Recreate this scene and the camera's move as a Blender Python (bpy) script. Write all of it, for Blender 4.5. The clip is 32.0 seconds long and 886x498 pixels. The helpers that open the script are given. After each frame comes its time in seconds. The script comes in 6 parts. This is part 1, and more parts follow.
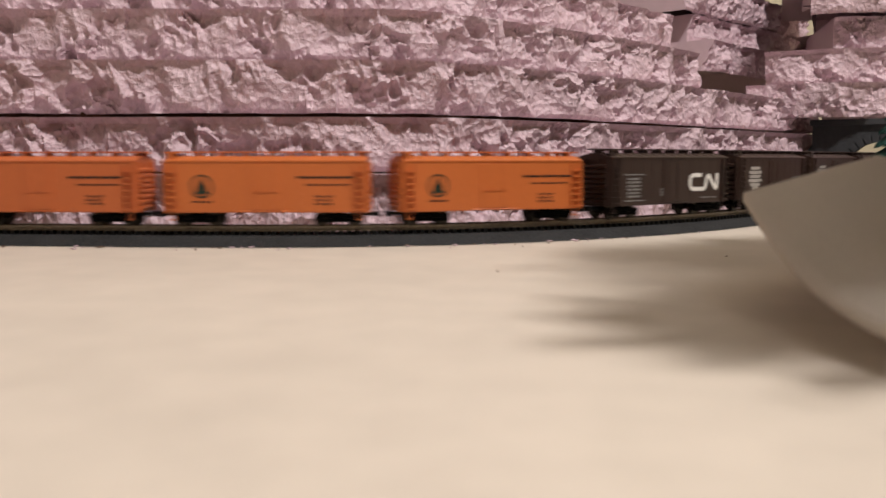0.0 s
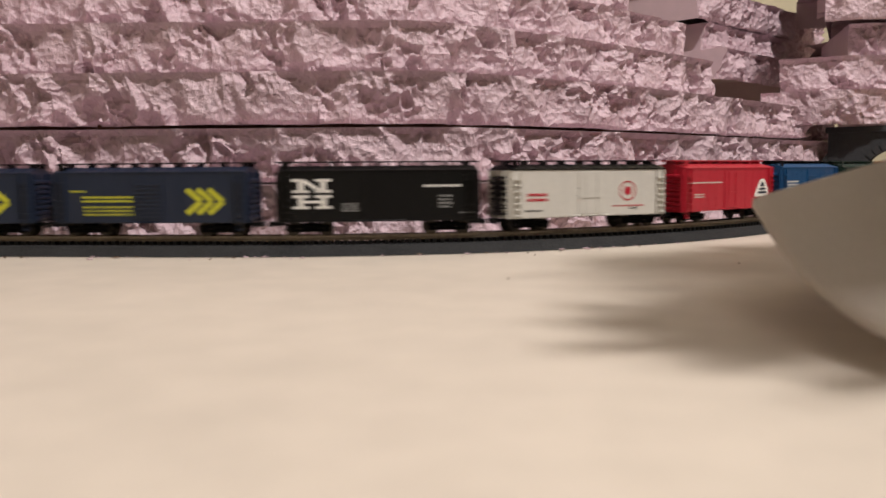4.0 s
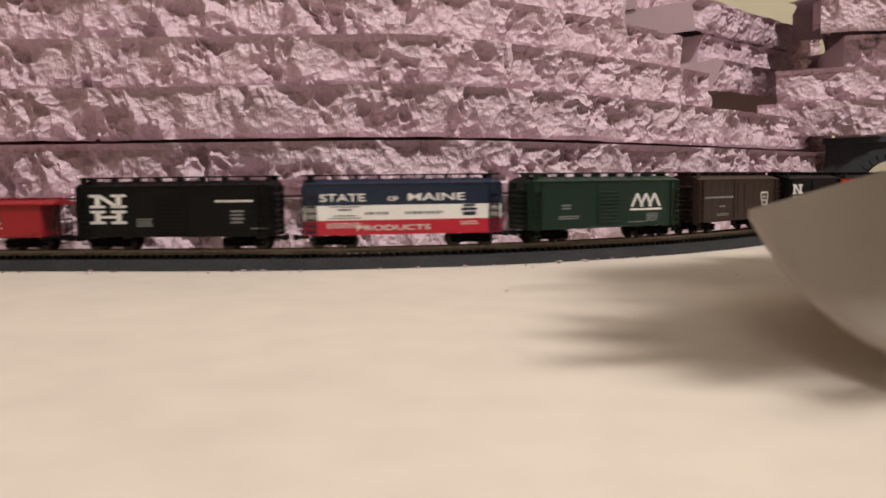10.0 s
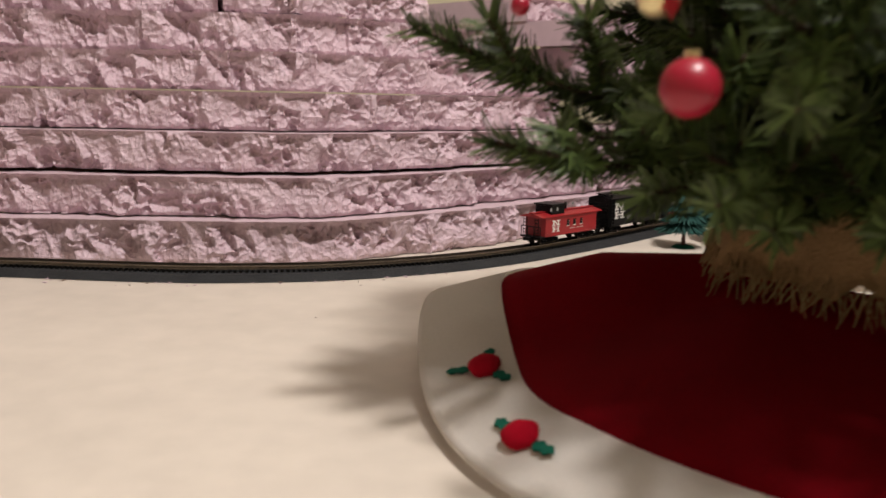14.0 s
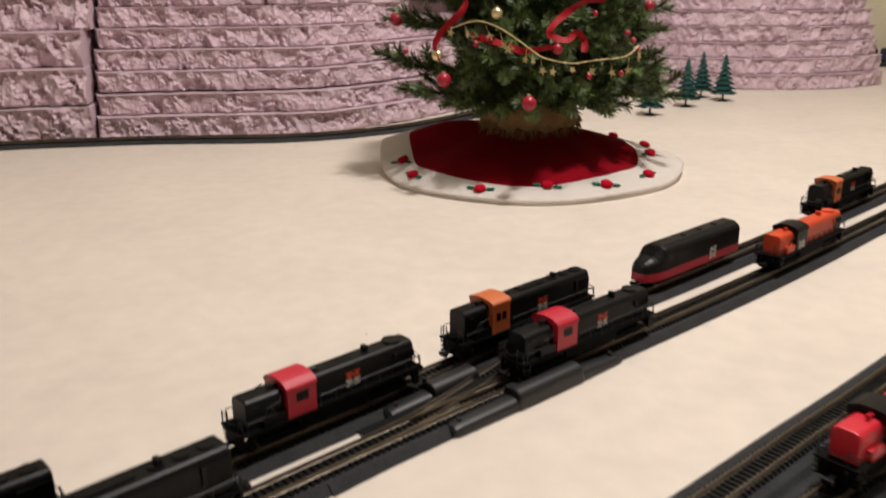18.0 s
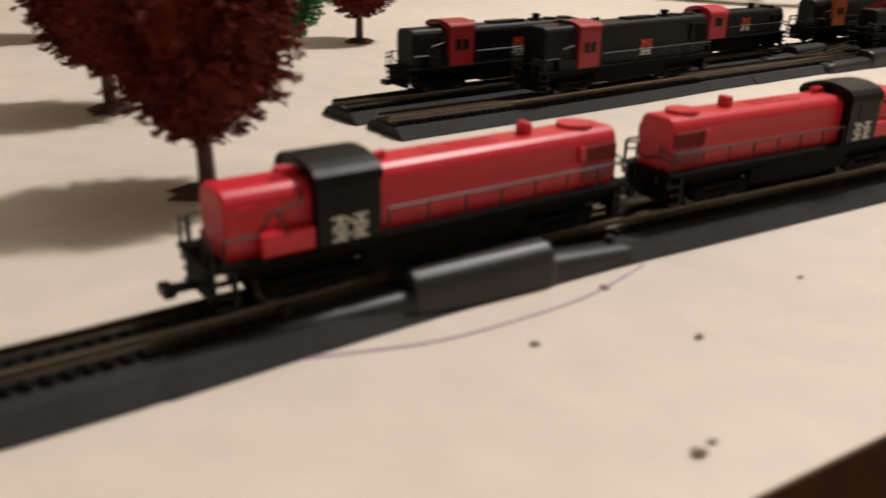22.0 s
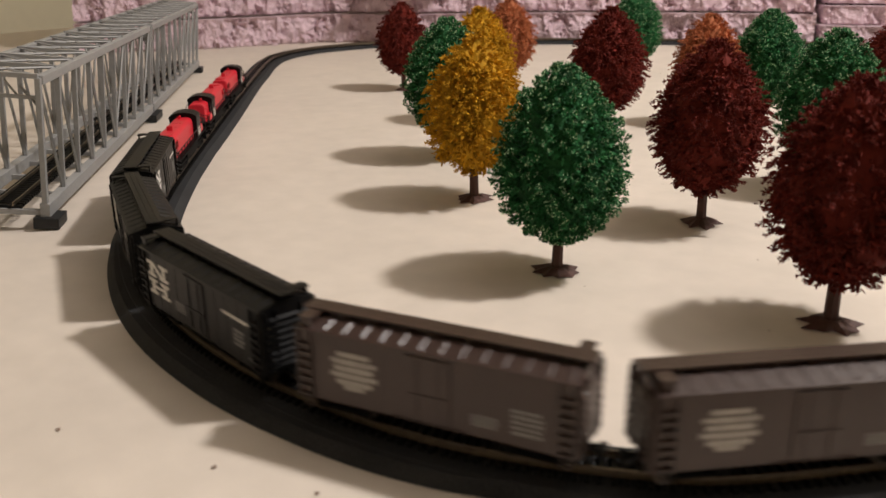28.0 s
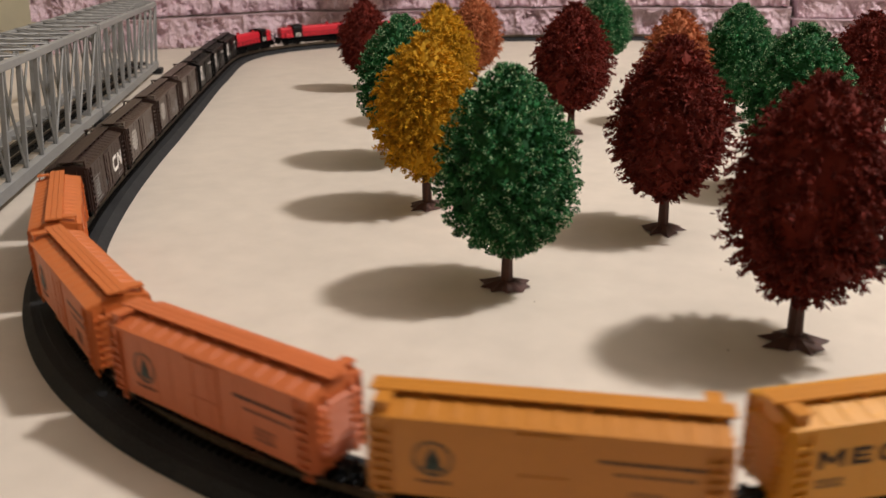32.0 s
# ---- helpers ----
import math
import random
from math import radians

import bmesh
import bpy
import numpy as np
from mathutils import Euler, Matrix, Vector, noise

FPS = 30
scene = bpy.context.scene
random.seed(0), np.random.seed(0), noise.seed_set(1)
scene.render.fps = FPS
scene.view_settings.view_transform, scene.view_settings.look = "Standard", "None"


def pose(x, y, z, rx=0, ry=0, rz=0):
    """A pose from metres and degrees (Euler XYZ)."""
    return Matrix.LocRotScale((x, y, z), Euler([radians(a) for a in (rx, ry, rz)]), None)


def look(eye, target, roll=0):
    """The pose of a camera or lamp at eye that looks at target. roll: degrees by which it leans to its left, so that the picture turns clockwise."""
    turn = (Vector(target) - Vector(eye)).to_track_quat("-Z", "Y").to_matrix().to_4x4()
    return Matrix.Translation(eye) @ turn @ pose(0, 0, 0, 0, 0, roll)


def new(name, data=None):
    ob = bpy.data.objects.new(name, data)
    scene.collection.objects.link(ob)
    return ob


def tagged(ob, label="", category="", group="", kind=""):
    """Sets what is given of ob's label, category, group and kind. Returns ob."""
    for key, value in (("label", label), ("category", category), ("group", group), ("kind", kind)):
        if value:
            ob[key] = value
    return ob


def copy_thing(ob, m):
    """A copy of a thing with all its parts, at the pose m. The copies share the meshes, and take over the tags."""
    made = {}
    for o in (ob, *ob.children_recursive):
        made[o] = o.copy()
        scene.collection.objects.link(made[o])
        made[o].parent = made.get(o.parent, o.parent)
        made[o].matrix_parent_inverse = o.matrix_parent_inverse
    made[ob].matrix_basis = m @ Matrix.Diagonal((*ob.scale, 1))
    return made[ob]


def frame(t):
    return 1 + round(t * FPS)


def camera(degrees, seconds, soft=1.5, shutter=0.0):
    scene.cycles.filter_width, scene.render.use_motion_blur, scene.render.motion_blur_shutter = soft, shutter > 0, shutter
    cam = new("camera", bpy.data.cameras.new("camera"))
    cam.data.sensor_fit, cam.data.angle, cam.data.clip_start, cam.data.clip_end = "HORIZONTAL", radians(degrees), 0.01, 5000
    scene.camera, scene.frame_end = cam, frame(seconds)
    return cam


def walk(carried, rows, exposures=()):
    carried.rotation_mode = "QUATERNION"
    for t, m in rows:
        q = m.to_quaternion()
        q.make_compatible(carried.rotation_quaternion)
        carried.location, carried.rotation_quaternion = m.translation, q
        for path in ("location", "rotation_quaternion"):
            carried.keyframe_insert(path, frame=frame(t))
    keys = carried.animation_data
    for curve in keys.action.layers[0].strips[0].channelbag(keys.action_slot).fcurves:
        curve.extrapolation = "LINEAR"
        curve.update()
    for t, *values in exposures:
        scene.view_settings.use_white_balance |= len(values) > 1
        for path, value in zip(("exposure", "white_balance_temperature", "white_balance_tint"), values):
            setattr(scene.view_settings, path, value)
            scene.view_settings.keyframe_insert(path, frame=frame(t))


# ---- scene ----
cam = camera(55.32, 32.0, soft=1.5, shutter=0.5)
cam.data.dof.use_dof, cam.data.dof.focus_distance, cam.data.dof.aperture_fstop = True, 0.55, 17.0
PATH = [
    (0, (0.0339, 0.2014, 0.0381), (-0.0518, 1.1920, -0.0677), -0.03),
    (0.5, (0.0336, 0.2008, 0.0375), (-0.0626, 1.1911, -0.0630), -0.08),
    (1, (0.0337, 0.2005, 0.0373), (-0.0717, 1.1902, -0.0592), -0.09),
    (1.5, (0.0335, 0.2002, 0.0372), (-0.0743, 1.1894, -0.0623), -0.17),
    (2, (0.0338, 0.2003, 0.0367), (-0.0752, 1.1890, -0.0665), -0.25),
    (2.5, (0.0345, 0.2007, 0.0372), (-0.0721, 1.1890, -0.0712), -0.27),
    (3, (0.0348, 0.2005, 0.0369), (-0.0707, 1.1892, -0.0695), -0.27),
    (3.5, (0.0355, 0.2002, 0.0371), (-0.0695, 1.1897, -0.0618), -0.34),
    (5.5, (0.0363, 0.2003, 0.0370), (-0.0712, 1.1909, -0.0481), -0.62),
    (6, (0.0362, 0.2003, 0.0368), (-0.0713, 1.1909, -0.0477), -0.61),
    (6.5, (0.0363, 0.1999, 0.0371), (-0.0713, 1.1905, -0.0475), -0.67),
    (7, (0.0366, 0.2001, 0.0371), (-0.0715, 1.1907, -0.0464), -0.74),
    (7.5, (0.0367, 0.2002, 0.0370), (-0.0714, 1.1910, -0.0449), -0.73),
    (8, (0.0365, 0.1998, 0.0370), (-0.0704, 1.1909, -0.0424), -0.67),
    (8.5, (0.0364, 0.1997, 0.0372), (-0.0699, 1.1909, -0.0416), -0.72),
    (9, (0.0365, 0.1999, 0.0371), (-0.0690, 1.1914, -0.0397), -0.65),
    (9.5, (0.0365, 0.1999, 0.0371), (-0.0681, 1.1915, -0.0396), -0.67),
    (10, (0.0365, 0.1999, 0.0374), (-0.0678, 1.1914, -0.0409), -0.68),
    (10.5, (0.0365, 0.1999, 0.0374), (-0.0671, 1.1913, -0.0419), -0.68),
    (11, (0.0366, 0.2002, 0.0372), (-0.0672, 1.1915, -0.0432), -0.69),
    (11.5, (0.0365, 0.2000, 0.0371), (-0.0652, 1.1914, -0.0456), -0.56),
    (12, (0.0365, 0.1999, 0.0373), (-0.0652, 1.1907, -0.0515), -0.30),
    (12.5, (0.0360, 0.1994, 0.0370), (-0.0668, 1.1891, -0.0634), 0.26),
    (13, (0.0566, 0.1767, 0.0461), (-0.0463, 1.1634, -0.0795), 0.91),
    (13.5, (0.1065, 0.1114, 0.0890), (0.0015, 1.0932, -0.0694), 1.29),
    (14, (0.1284, 0.0623, 0.1143), (0.0494, 1.0439, -0.0596), 1.09),
    (14.5, (0.1429, 0.0130, 0.1461), (0.0764, 0.9906, -0.0535), 0.16),
    (15, (0.1739, -0.0467, 0.1762), (0.1570, 0.9295, -0.0401), -0.66),
    (15.5, (0.2457, -0.1142, 0.2212), (0.2457, 0.8629, 0.0085), -1.58),
    (17.5, (0.2185, -0.5154, 0.2270), (0.1753, 0.4390, -0.0684), -1.34),
    (18, (0.1773, -0.5688, 0.2179), (0.1639, 0.3813, -0.0939), -0.57),
    (18.5, (0.1760, -0.5960, 0.1795), (0.1774, 0.3504, -0.1433), -0.35),
    (19, (0.1581, -0.6200, 0.1481), (0.1687, 0.3235, -0.1832), -0.06),
    (19.5, (0.1373, -0.6561, 0.1223), (0.1457, 0.2818, -0.2246), 0.29),
    (20, (0.0944, -0.6969, 0.1131), (0.0900, 0.2356, -0.2481), 0.52),
    (20.5, (0.0673, -0.7336, 0.1163), (0.0421, 0.1962, -0.2508), 0.72),
    (21, (0.0421, -0.7405, 0.0938), (-0.0035, 0.1899, -0.2698), 0.83),
    (21.5, (0.0212, -0.7419, 0.0881), (-0.0462, 0.1855, -0.2799), 0.85),
    (22, (0.0031, -0.7499, 0.0863), (-0.1012, 0.1742, -0.2813), 1.15),
    (22.5, (-0.0405, -0.7743, 0.0867), (-0.2101, 0.1402, -0.2807), 1.31),
    (23, (-0.0636, -0.7995, 0.0884), (-0.3451, 0.0941, -0.2613), 0.19),
    (23.5, (-0.0715, -0.8281, 0.1035), (-0.4669, 0.0195, -0.2503), -0.05),
    (24, (-0.0795, -0.8455, 0.1113), (-0.5519, -0.0324, -0.2287), -0.81),
    (24.5, (-0.0825, -0.8607, 0.1301), (-0.6002, -0.0779, -0.2153), 0.05),
    (26.5, (-0.0643, -0.8541, 0.1486), (-0.5972, -0.0773, -0.1869), -0.78),
    (27, (-0.0622, -0.8581, 0.1481), (-0.5888, -0.0770, -0.1877), -0.72),
    (27.5, (-0.0617, -0.8549, 0.1485), (-0.5850, -0.0718, -0.1875), -0.69),
    (28, (-0.0600, -0.8543, 0.1512), (-0.5806, -0.0694, -0.1849), -0.76),
    (28.5, (-0.0591, -0.8456, 0.1496), (-0.5746, -0.0574, -0.1865), -0.76),
    (29, (-0.0591, -0.8425, 0.1500), (-0.5730, -0.0534, -0.1867), -0.92),
    (29.5, (-0.0563, -0.8400, 0.1499), (-0.5695, -0.0513, -0.1886), -1.01),
    (30, (-0.0565, -0.8383, 0.1496), (-0.5673, -0.0473, -0.1870), -1.10),
    (30.5, (-0.0559, -0.8326, 0.1501), (-0.5672, -0.0410, -0.1844), -0.98),
    (31, (-0.0576, -0.8257, 0.1529), (-0.5654, -0.0319, -0.1817), -1.26),
    (31.5, (-0.0586, -0.8213, 0.1524), (-0.5653, -0.0275, -0.1839), -1.21),
    (32, (-0.0584, -0.8200, 0.1492), (-0.5640, -0.0269, -0.1906), -1.16),
]
EXPOSURES = ((0, 0.12), (12.5, 0.10), (15.5, 0.1), (18, 0.05), (20, 0.1), (22, 0.22), (24.5, 0.42), (26.5, 0.46), (32, 0.42))
walk(cam, [(t, look(eye, target, roll)) for t, eye, target, roll in PATH], EXPOSURES)

# ---- light: a room lit by one ceiling lamp, plus an added fill ----
world = bpy.data.worlds.new("world")
scene.world = world
world.use_nodes = True
bg = world.node_tree.nodes["Background"]
bg.inputs["Color"].default_value = (1.0, 0.92, 0.86, 1)
bg.inputs["Strength"].default_value = 0.028


def point_light(eye, radius, watts, colour):
    """A bulb that shines all round, for the ceiling lamp and the added fill."""
    data = bpy.data.lights.new("point_light", "POINT")
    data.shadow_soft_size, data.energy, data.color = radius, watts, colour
    new("point_light", data).location = eye


point_light((0.55, 0.08, 1.40), 0.070, 84.0, (1.0, 0.935, 0.90))
# added fill light with no lamp of its own in the room, softens shadows
point_light((-0.9, -2.2, 1.40), 0.20, 1.6, (1.0, 0.935, 0.90))

# ---- materials ----
def material(name, colour, rough=0.5, metal=0.0, vary=0.12, scale=40.0, fine=400.0, bump=0.15, bump_scale=300.0, spec=0.5, random_tint=0.0, depth=0.001, island=0.0):
    """A surface with two scales of variation in its colour and a fine relief."""
    m = bpy.data.materials.new(name)
    m.use_nodes = True
    nt = m.node_tree
    n, link = nt.nodes, nt.links.new
    b = n["Principled BSDF"]
    b.inputs["Roughness"].default_value, b.inputs["Metallic"].default_value = rough, metal
    b.inputs["Specular IOR Level"].default_value = spec
    tc = n.new("ShaderNodeTexCoord")
    a1, a2 = n.new("ShaderNodeTexNoise"), n.new("ShaderNodeTexNoise")
    a1.inputs["Scale"].default_value, a2.inputs["Scale"].default_value = scale, fine
    a1.inputs["Detail"].default_value = a2.inputs["Detail"].default_value = 4
    mix = n.new("ShaderNodeMath")
    mix.operation = "ADD"
    for a, k in ((a1, 0), (a2, 1)):
        link(tc.outputs["Object"], a.inputs["Vector"])
        link(a.outputs["Fac"], mix.inputs[k])
    ramp = n.new("ShaderNodeMapRange")
    ramp.inputs["From Min"].default_value, ramp.inputs["From Max"].default_value = 0.6, 1.4
    ramp.inputs["To Min"].default_value, ramp.inputs["To Max"].default_value = 1 - vary, 1 + vary
    link(mix.outputs[0], ramp.inputs["Value"])
    hsv = n.new("ShaderNodeHueSaturation")
    hsv.inputs["Color"].default_value = (*colour, 1)
    value = ramp.outputs["Result"]
    if island:
        geo = n.new("ShaderNodeNewGeometry")
        r3 = n.new("ShaderNodeMapRange")
        r3.inputs["To Min"].default_value, r3.inputs["To Max"].default_value = 1 - island, 1 + island
        link(geo.outputs["Random Per Island"], r3.inputs["Value"])
        mul = n.new("ShaderNodeMath")
        mul.operation = "MULTIPLY"
        link(value, mul.inputs[0])
        link(r3.outputs["Result"], mul.inputs[1])
        value = mul.outputs[0]
    if random_tint:
        info = n.new("ShaderNodeObjectInfo")
        r2 = n.new("ShaderNodeMapRange")
        r2.inputs["To Min"].default_value, r2.inputs["To Max"].default_value = 1 - random_tint, 1 + random_tint
        link(info.outputs["Random"], r2.inputs["Value"])
        mul = n.new("ShaderNodeMath")
        mul.operation = "MULTIPLY"
        link(value, mul.inputs[0])
        link(r2.outputs["Result"], mul.inputs[1])
        value = mul.outputs[0]
    link(value, hsv.inputs["Value"])
    link(hsv.outputs["Color"], b.inputs["Base Color"])
    if bump:
        a3, bp = n.new("ShaderNodeTexNoise"), n.new("ShaderNodeBump")
        a3.inputs["Scale"].default_value, a3.inputs["Detail"].default_value = bump_scale, 5
        bp.inputs["Strength"].default_value, bp.inputs["Distance"].default_value = bump, depth
        link(tc.outputs["Object"], a3.inputs["Vector"])
        link(a3.outputs["Fac"], bp.inputs["Height"])
        link(bp.outputs["Normal"], b.inputs["Normal"])
    return m


def translucent(m, share):
    """Lets a share of the light through a cloth."""
    nt = m.node_tree
    b = nt.nodes["Principled BSDF"]
    t, mix = nt.nodes.new("ShaderNodeBsdfTranslucent"), nt.nodes.new("ShaderNodeMixShader")
    nt.links.new(b.inputs["Base Color"].links[0].from_socket, t.inputs["Color"])
    mix.inputs["Fac"].default_value = share
    for k, shader in ((1, b), (2, t)):
        nt.links.new(shader.outputs["BSDF"], mix.inputs[k])
    nt.links.new(mix.outputs["Shader"], nt.nodes["Material Output"].inputs["Surface"])


M = {
    "table": material("cream_paint", (0.62, 0.55, 0.47), 0.55, vary=0.09, scale=9, fine=55, bump=0.10, bump_scale=120),
    "edge": material("dark_wood", (0.075, 0.032, 0.016), 0.8, vary=0.3, scale=8, fine=90),
    "foam": material("pink_foam", (0.585, 0.435, 0.482), 0.45, vary=0.10, scale=25, fine=250, bump=0, spec=0.5),
    "foam_skin": material("pink_foam_skin", (0.55, 0.415, 0.455), 0.6, vary=0.06, scale=12, fine=120, bump=0.1),
    "roadbed": material("grey_roadbed", (0.024, 0.0245, 0.0258), 0.8, vary=0.4, scale=60, fine=700, bump=0.7, bump_scale=900, spec=0.25),
    "tie": material("black_plastic_tie", (0.0035, 0.0035, 0.0035), 0.5, vary=0.2, spec=0.2),
    "rail": material("nickel_rail", (0.20, 0.165, 0.125), 0.34, 0.9, vary=0.3, scale=30),
    "black": material("black_plastic", (0.003, 0.003, 0.0033), 0.42, vary=0.25, scale=60, fine=500, bump=0.1, spec=0.2),
    "matte": material("matte_black_plastic", (0.0028, 0.0028, 0.003), 0.65, vary=0.25, spec=0.06),
    "dark": material("dark_grey_plastic", (0.011, 0.0115, 0.012), 0.5, vary=0.2, spec=0.35),
    "grey": material("grey_plastic", (0.26, 0.26, 0.255), 0.5, vary=0.12),
    "red": material("red_plastic", (0.56, 0.014, 0.030), 0.4, vary=0.10, bump=0.05),
    "darkred": material("dark_red_grille", (0.20, 0.008, 0.010), 0.5),
    "wheel": material("blackened_steel_wheel", (0.05, 0.042, 0.034), 0.4, 0.8),
    "white": material("white_paint", (0.78, 0.76, 0.72), 0.5, vary=0.05),
    "orange": material("orange_paint", (0.52, 0.130, 0.038), 0.45, vary=0.06),
    "tangerine": material("tangerine_paint", (0.54, 0.140, 0.032), 0.45, vary=0.06),
    "amber": material("amber_paint", (0.50, 0.190, 0.020), 0.45, vary=0.06),
    "yellow": material("yellow_paint", (0.62, 0.27, 0.012), 0.45, vary=0.06),
    "vermilion": material("vermilion_paint", (0.55, 0.052, 0.012), 0.42, vary=0.06),
    "green": material("dark_green_paint", (0.007, 0.025, 0.016), 0.45, vary=0.1),
    "blue": material("blue_paint", (0.006, 0.060, 0.165), 0.45, vary=0.1),
    "navy": material("navy_paint", (0.006, 0.014, 0.037), 0.45, vary=0.1),
    "brown": material("brown_paint", (0.026, 0.011, 0.008), 0.5, vary=0.1),
    "umber": material("grey_brown_paint", (0.040, 0.022, 0.017), 0.33, vary=0.1),
    "carred": material("car_red_paint", (0.44, 0.011, 0.030), 0.42, vary=0.08),
    "cabred": material("caboose_red_paint", (0.29, 0.010, 0.014), 0.45, vary=0.1),
    "cream": material("pale_grey_paint", (0.62, 0.60, 0.55), 0.5, vary=0.06),
    "faded": material("faded_white_paint", (0.36, 0.335, 0.31), 0.5, vary=0.25, scale=300, fine=1500),
    "gold": material("chevron_yellow", (0.50, 0.50, 0.03), 0.5),
    "felt_red": material("red_felt", (0.25, 0.002, 0.009), 0.95, vary=0.2, scale=30, fine=900, bump=0.6, bump_scale=1500, spec=0.1),
    "felt_white": material("white_felt", (0.87, 0.82, 0.76), 0.95, vary=0.05, scale=30, fine=900, bump=0.5, bump_scale=1500, spec=0.1),
    "felt_green": material("green_felt", (0.010, 0.10, 0.065), 0.95, spec=0.1),
    "wall": material("beige_wall_paint", (0.62, 0.56, 0.40), 0.8, vary=0.05, scale=3, fine=30),
    "ceiling": material("grey_ceiling", (0.36, 0.34, 0.32), 0.9),
    "trunk": material("brown_trunk", (0.07, 0.028, 0.02), 0.7, vary=0.3),
    "leaf_red": material("maroon_foliage", (0.13, 0.016, 0.010), 0.8, vary=0.35, scale=70, fine=600, spec=0.2, island=0.35),
    "leaf_green": material("green_foliage", (0.024, 0.138, 0.044), 0.8, vary=0.6, scale=70, fine=700, spec=0.3, island=0.6),
    "leaf_pale": material("pale_flock", (0.33, 0.48, 0.27), 0.7, vary=0.2, island=0.5),
    "leaf_yellow": material("yellow_foliage", (0.50, 0.265, 0.012), 0.8, vary=0.3, scale=70, fine=600, spec=0.2, island=0.35),
    "leaf_orange": material("rust_foliage", (0.40, 0.13, 0.055), 0.8, vary=0.3, scale=70, fine=600, spec=0.2, island=0.35),
    "needle": material("green_needles", (0.075, 0.112, 0.030), 0.5, vary=0.4, scale=40, fine=300, island=0.6),
    "conifer": material("teal_conifer", (0.006, 0.055, 0.045), 0.8, vary=0.4, scale=80),
}


def crumbled(m, strength):
    """A broken relief of crisp chips at two sizes, with fine grain."""
    nt = m.node_tree
    n, link = nt.nodes, nt.links.new
    tc, noise, warp = n.new("ShaderNodeTexCoord"), n.new("ShaderNodeTexNoise"), n.new("ShaderNodeVectorMath")
    noise.inputs["Scale"].default_value, noise.inputs["Detail"].default_value = 120, 4
    warp.operation = "MULTIPLY_ADD"
    warp.inputs[1].default_value = (0.006, 0.006, 0.006)
    link(tc.outputs["Object"], noise.inputs["Vector"])
    link(noise.outputs["Color"], warp.inputs[0])
    link(tc.outputs["Object"], warp.inputs[2])
    last = None
    for scale, depth in ((300, 0.0018), (900, 0.0005)):
        v, bump = n.new("ShaderNodeTexVoronoi"), n.new("ShaderNodeBump")
        v.inputs["Scale"].default_value = scale
        bump.inputs["Strength"].default_value, bump.inputs["Distance"].default_value = strength, depth
        link(warp.outputs[0], v.inputs["Vector"])
        link(v.outputs["Distance"], bump.inputs["Height"])
        if last:
            link(last.outputs["Normal"], bump.inputs["Normal"])
        last = bump
    link(last.outputs["Normal"], n["Principled BSDF"].inputs["Normal"])


crumbled(M["foam"], 0.6)
translucent(M["felt_white"], 0.46)
translucent(M["felt_red"], 0.25)


# ---- mesh helpers ----
def finish(name, bm, mat, smooth=False):
    me = bpy.data.meshes.new(name)
    bm.to_mesh(me)
    bm.free()
    for x in mat if isinstance(mat, (list, tuple)) else [mat]:
        me.materials.append(x)
    if smooth:
        me.polygons.foreach_set("use_smooth", [True] * len(me.polygons))
    return me


def part(name, bm, mat, parent, label="", smooth=False):
    ob = new(name, finish(name, bm, mat, smooth))
    ob.parent = parent
    return tagged(ob, label)


def thing(name, bm, mat, label, category, group="", kind="", smooth=False):
    return tagged(new(name, finish(name, bm, mat, smooth)), label, category, group, kind)


def empty(name, label, category, group="", kind=""):
    ob = new(name)
    ob.empty_display_size = 0.01
    return tagged(ob, label, category, group, kind)


def box(bm, x0, x1, y0, y1, z0, z1, bevel=0.0, mat=0):
    """A box between the corners, with its edges rounded off if bevel is given."""
    r = bmesh.ops.create_cube(bm, size=1.0)
    for v in r["verts"]:
        v.co = Vector(((x0 + x1) / 2 + v.co.x * (x1 - x0), (y0 + y1) / 2 + v.co.y * (y1 - y0), (z0 + z1) / 2 + v.co.z * (z1 - z0)))
    faces = {f for v in r["verts"] for f in v.link_faces}
    if bevel:
        edges = list({e for v in r["verts"] for e in v.link_edges})
        got = bmesh.ops.bevel(bm, geom=edges, offset=bevel, segments=2, affect="EDGES", profile=0.6)
        faces = set(got["faces"]) | {f for f in faces if f.is_valid}
    for f in faces:
        f.material_index = mat
    return bm


def rod(bm, a, b, r, sides=6, r2=None):
    """A straight round bar from a to b."""
    a, b = Vector(a), Vector(b)
    d = b - a
    if d.length < 1e-7:
        return bm
    m = Matrix.Translation((a + b) / 2) @ d.to_track_quat("Z", "Y").to_matrix().to_4x4()
    bmesh.ops.create_cone(bm, cap_ends=True, segments=sides, radius1=r, radius2=r if r2 is None else r2, depth=d.length, matrix=m)
    return bm


def ball(bm, c, r, u=12, v=8, squash=1.0):
    bmesh.ops.create_uvsphere(bm, u_segments=u, v_segments=v, radius=r, matrix=Matrix.Translation(c) @ Matrix.Diagonal((1, 1, squash, 1)))
    return bm


def sheet(bm, rows, mat=0, closed=False):
    """Faces between rows of points, each of one length."""
    vs = [[bm.verts.new(p) for p in row] for row in rows]
    for a, b in zip(vs, vs[1:]):
        n = len(a)
        for i in range(n if closed else n - 1):
            j = (i + 1) % n
            f = bm.faces.new((a[i], a[j], b[j], b[i]))
            f.material_index = mat
    return vs


B = bmesh.new

# ---- the table and the room ----
M["floor"] = material("brown_carpet", (0.30, 0.15, 0.08), 0.9, vary=0.25, scale=12, fine=200, spec=0.1)
RAIL = 0.0084  # the top of the rails over the table


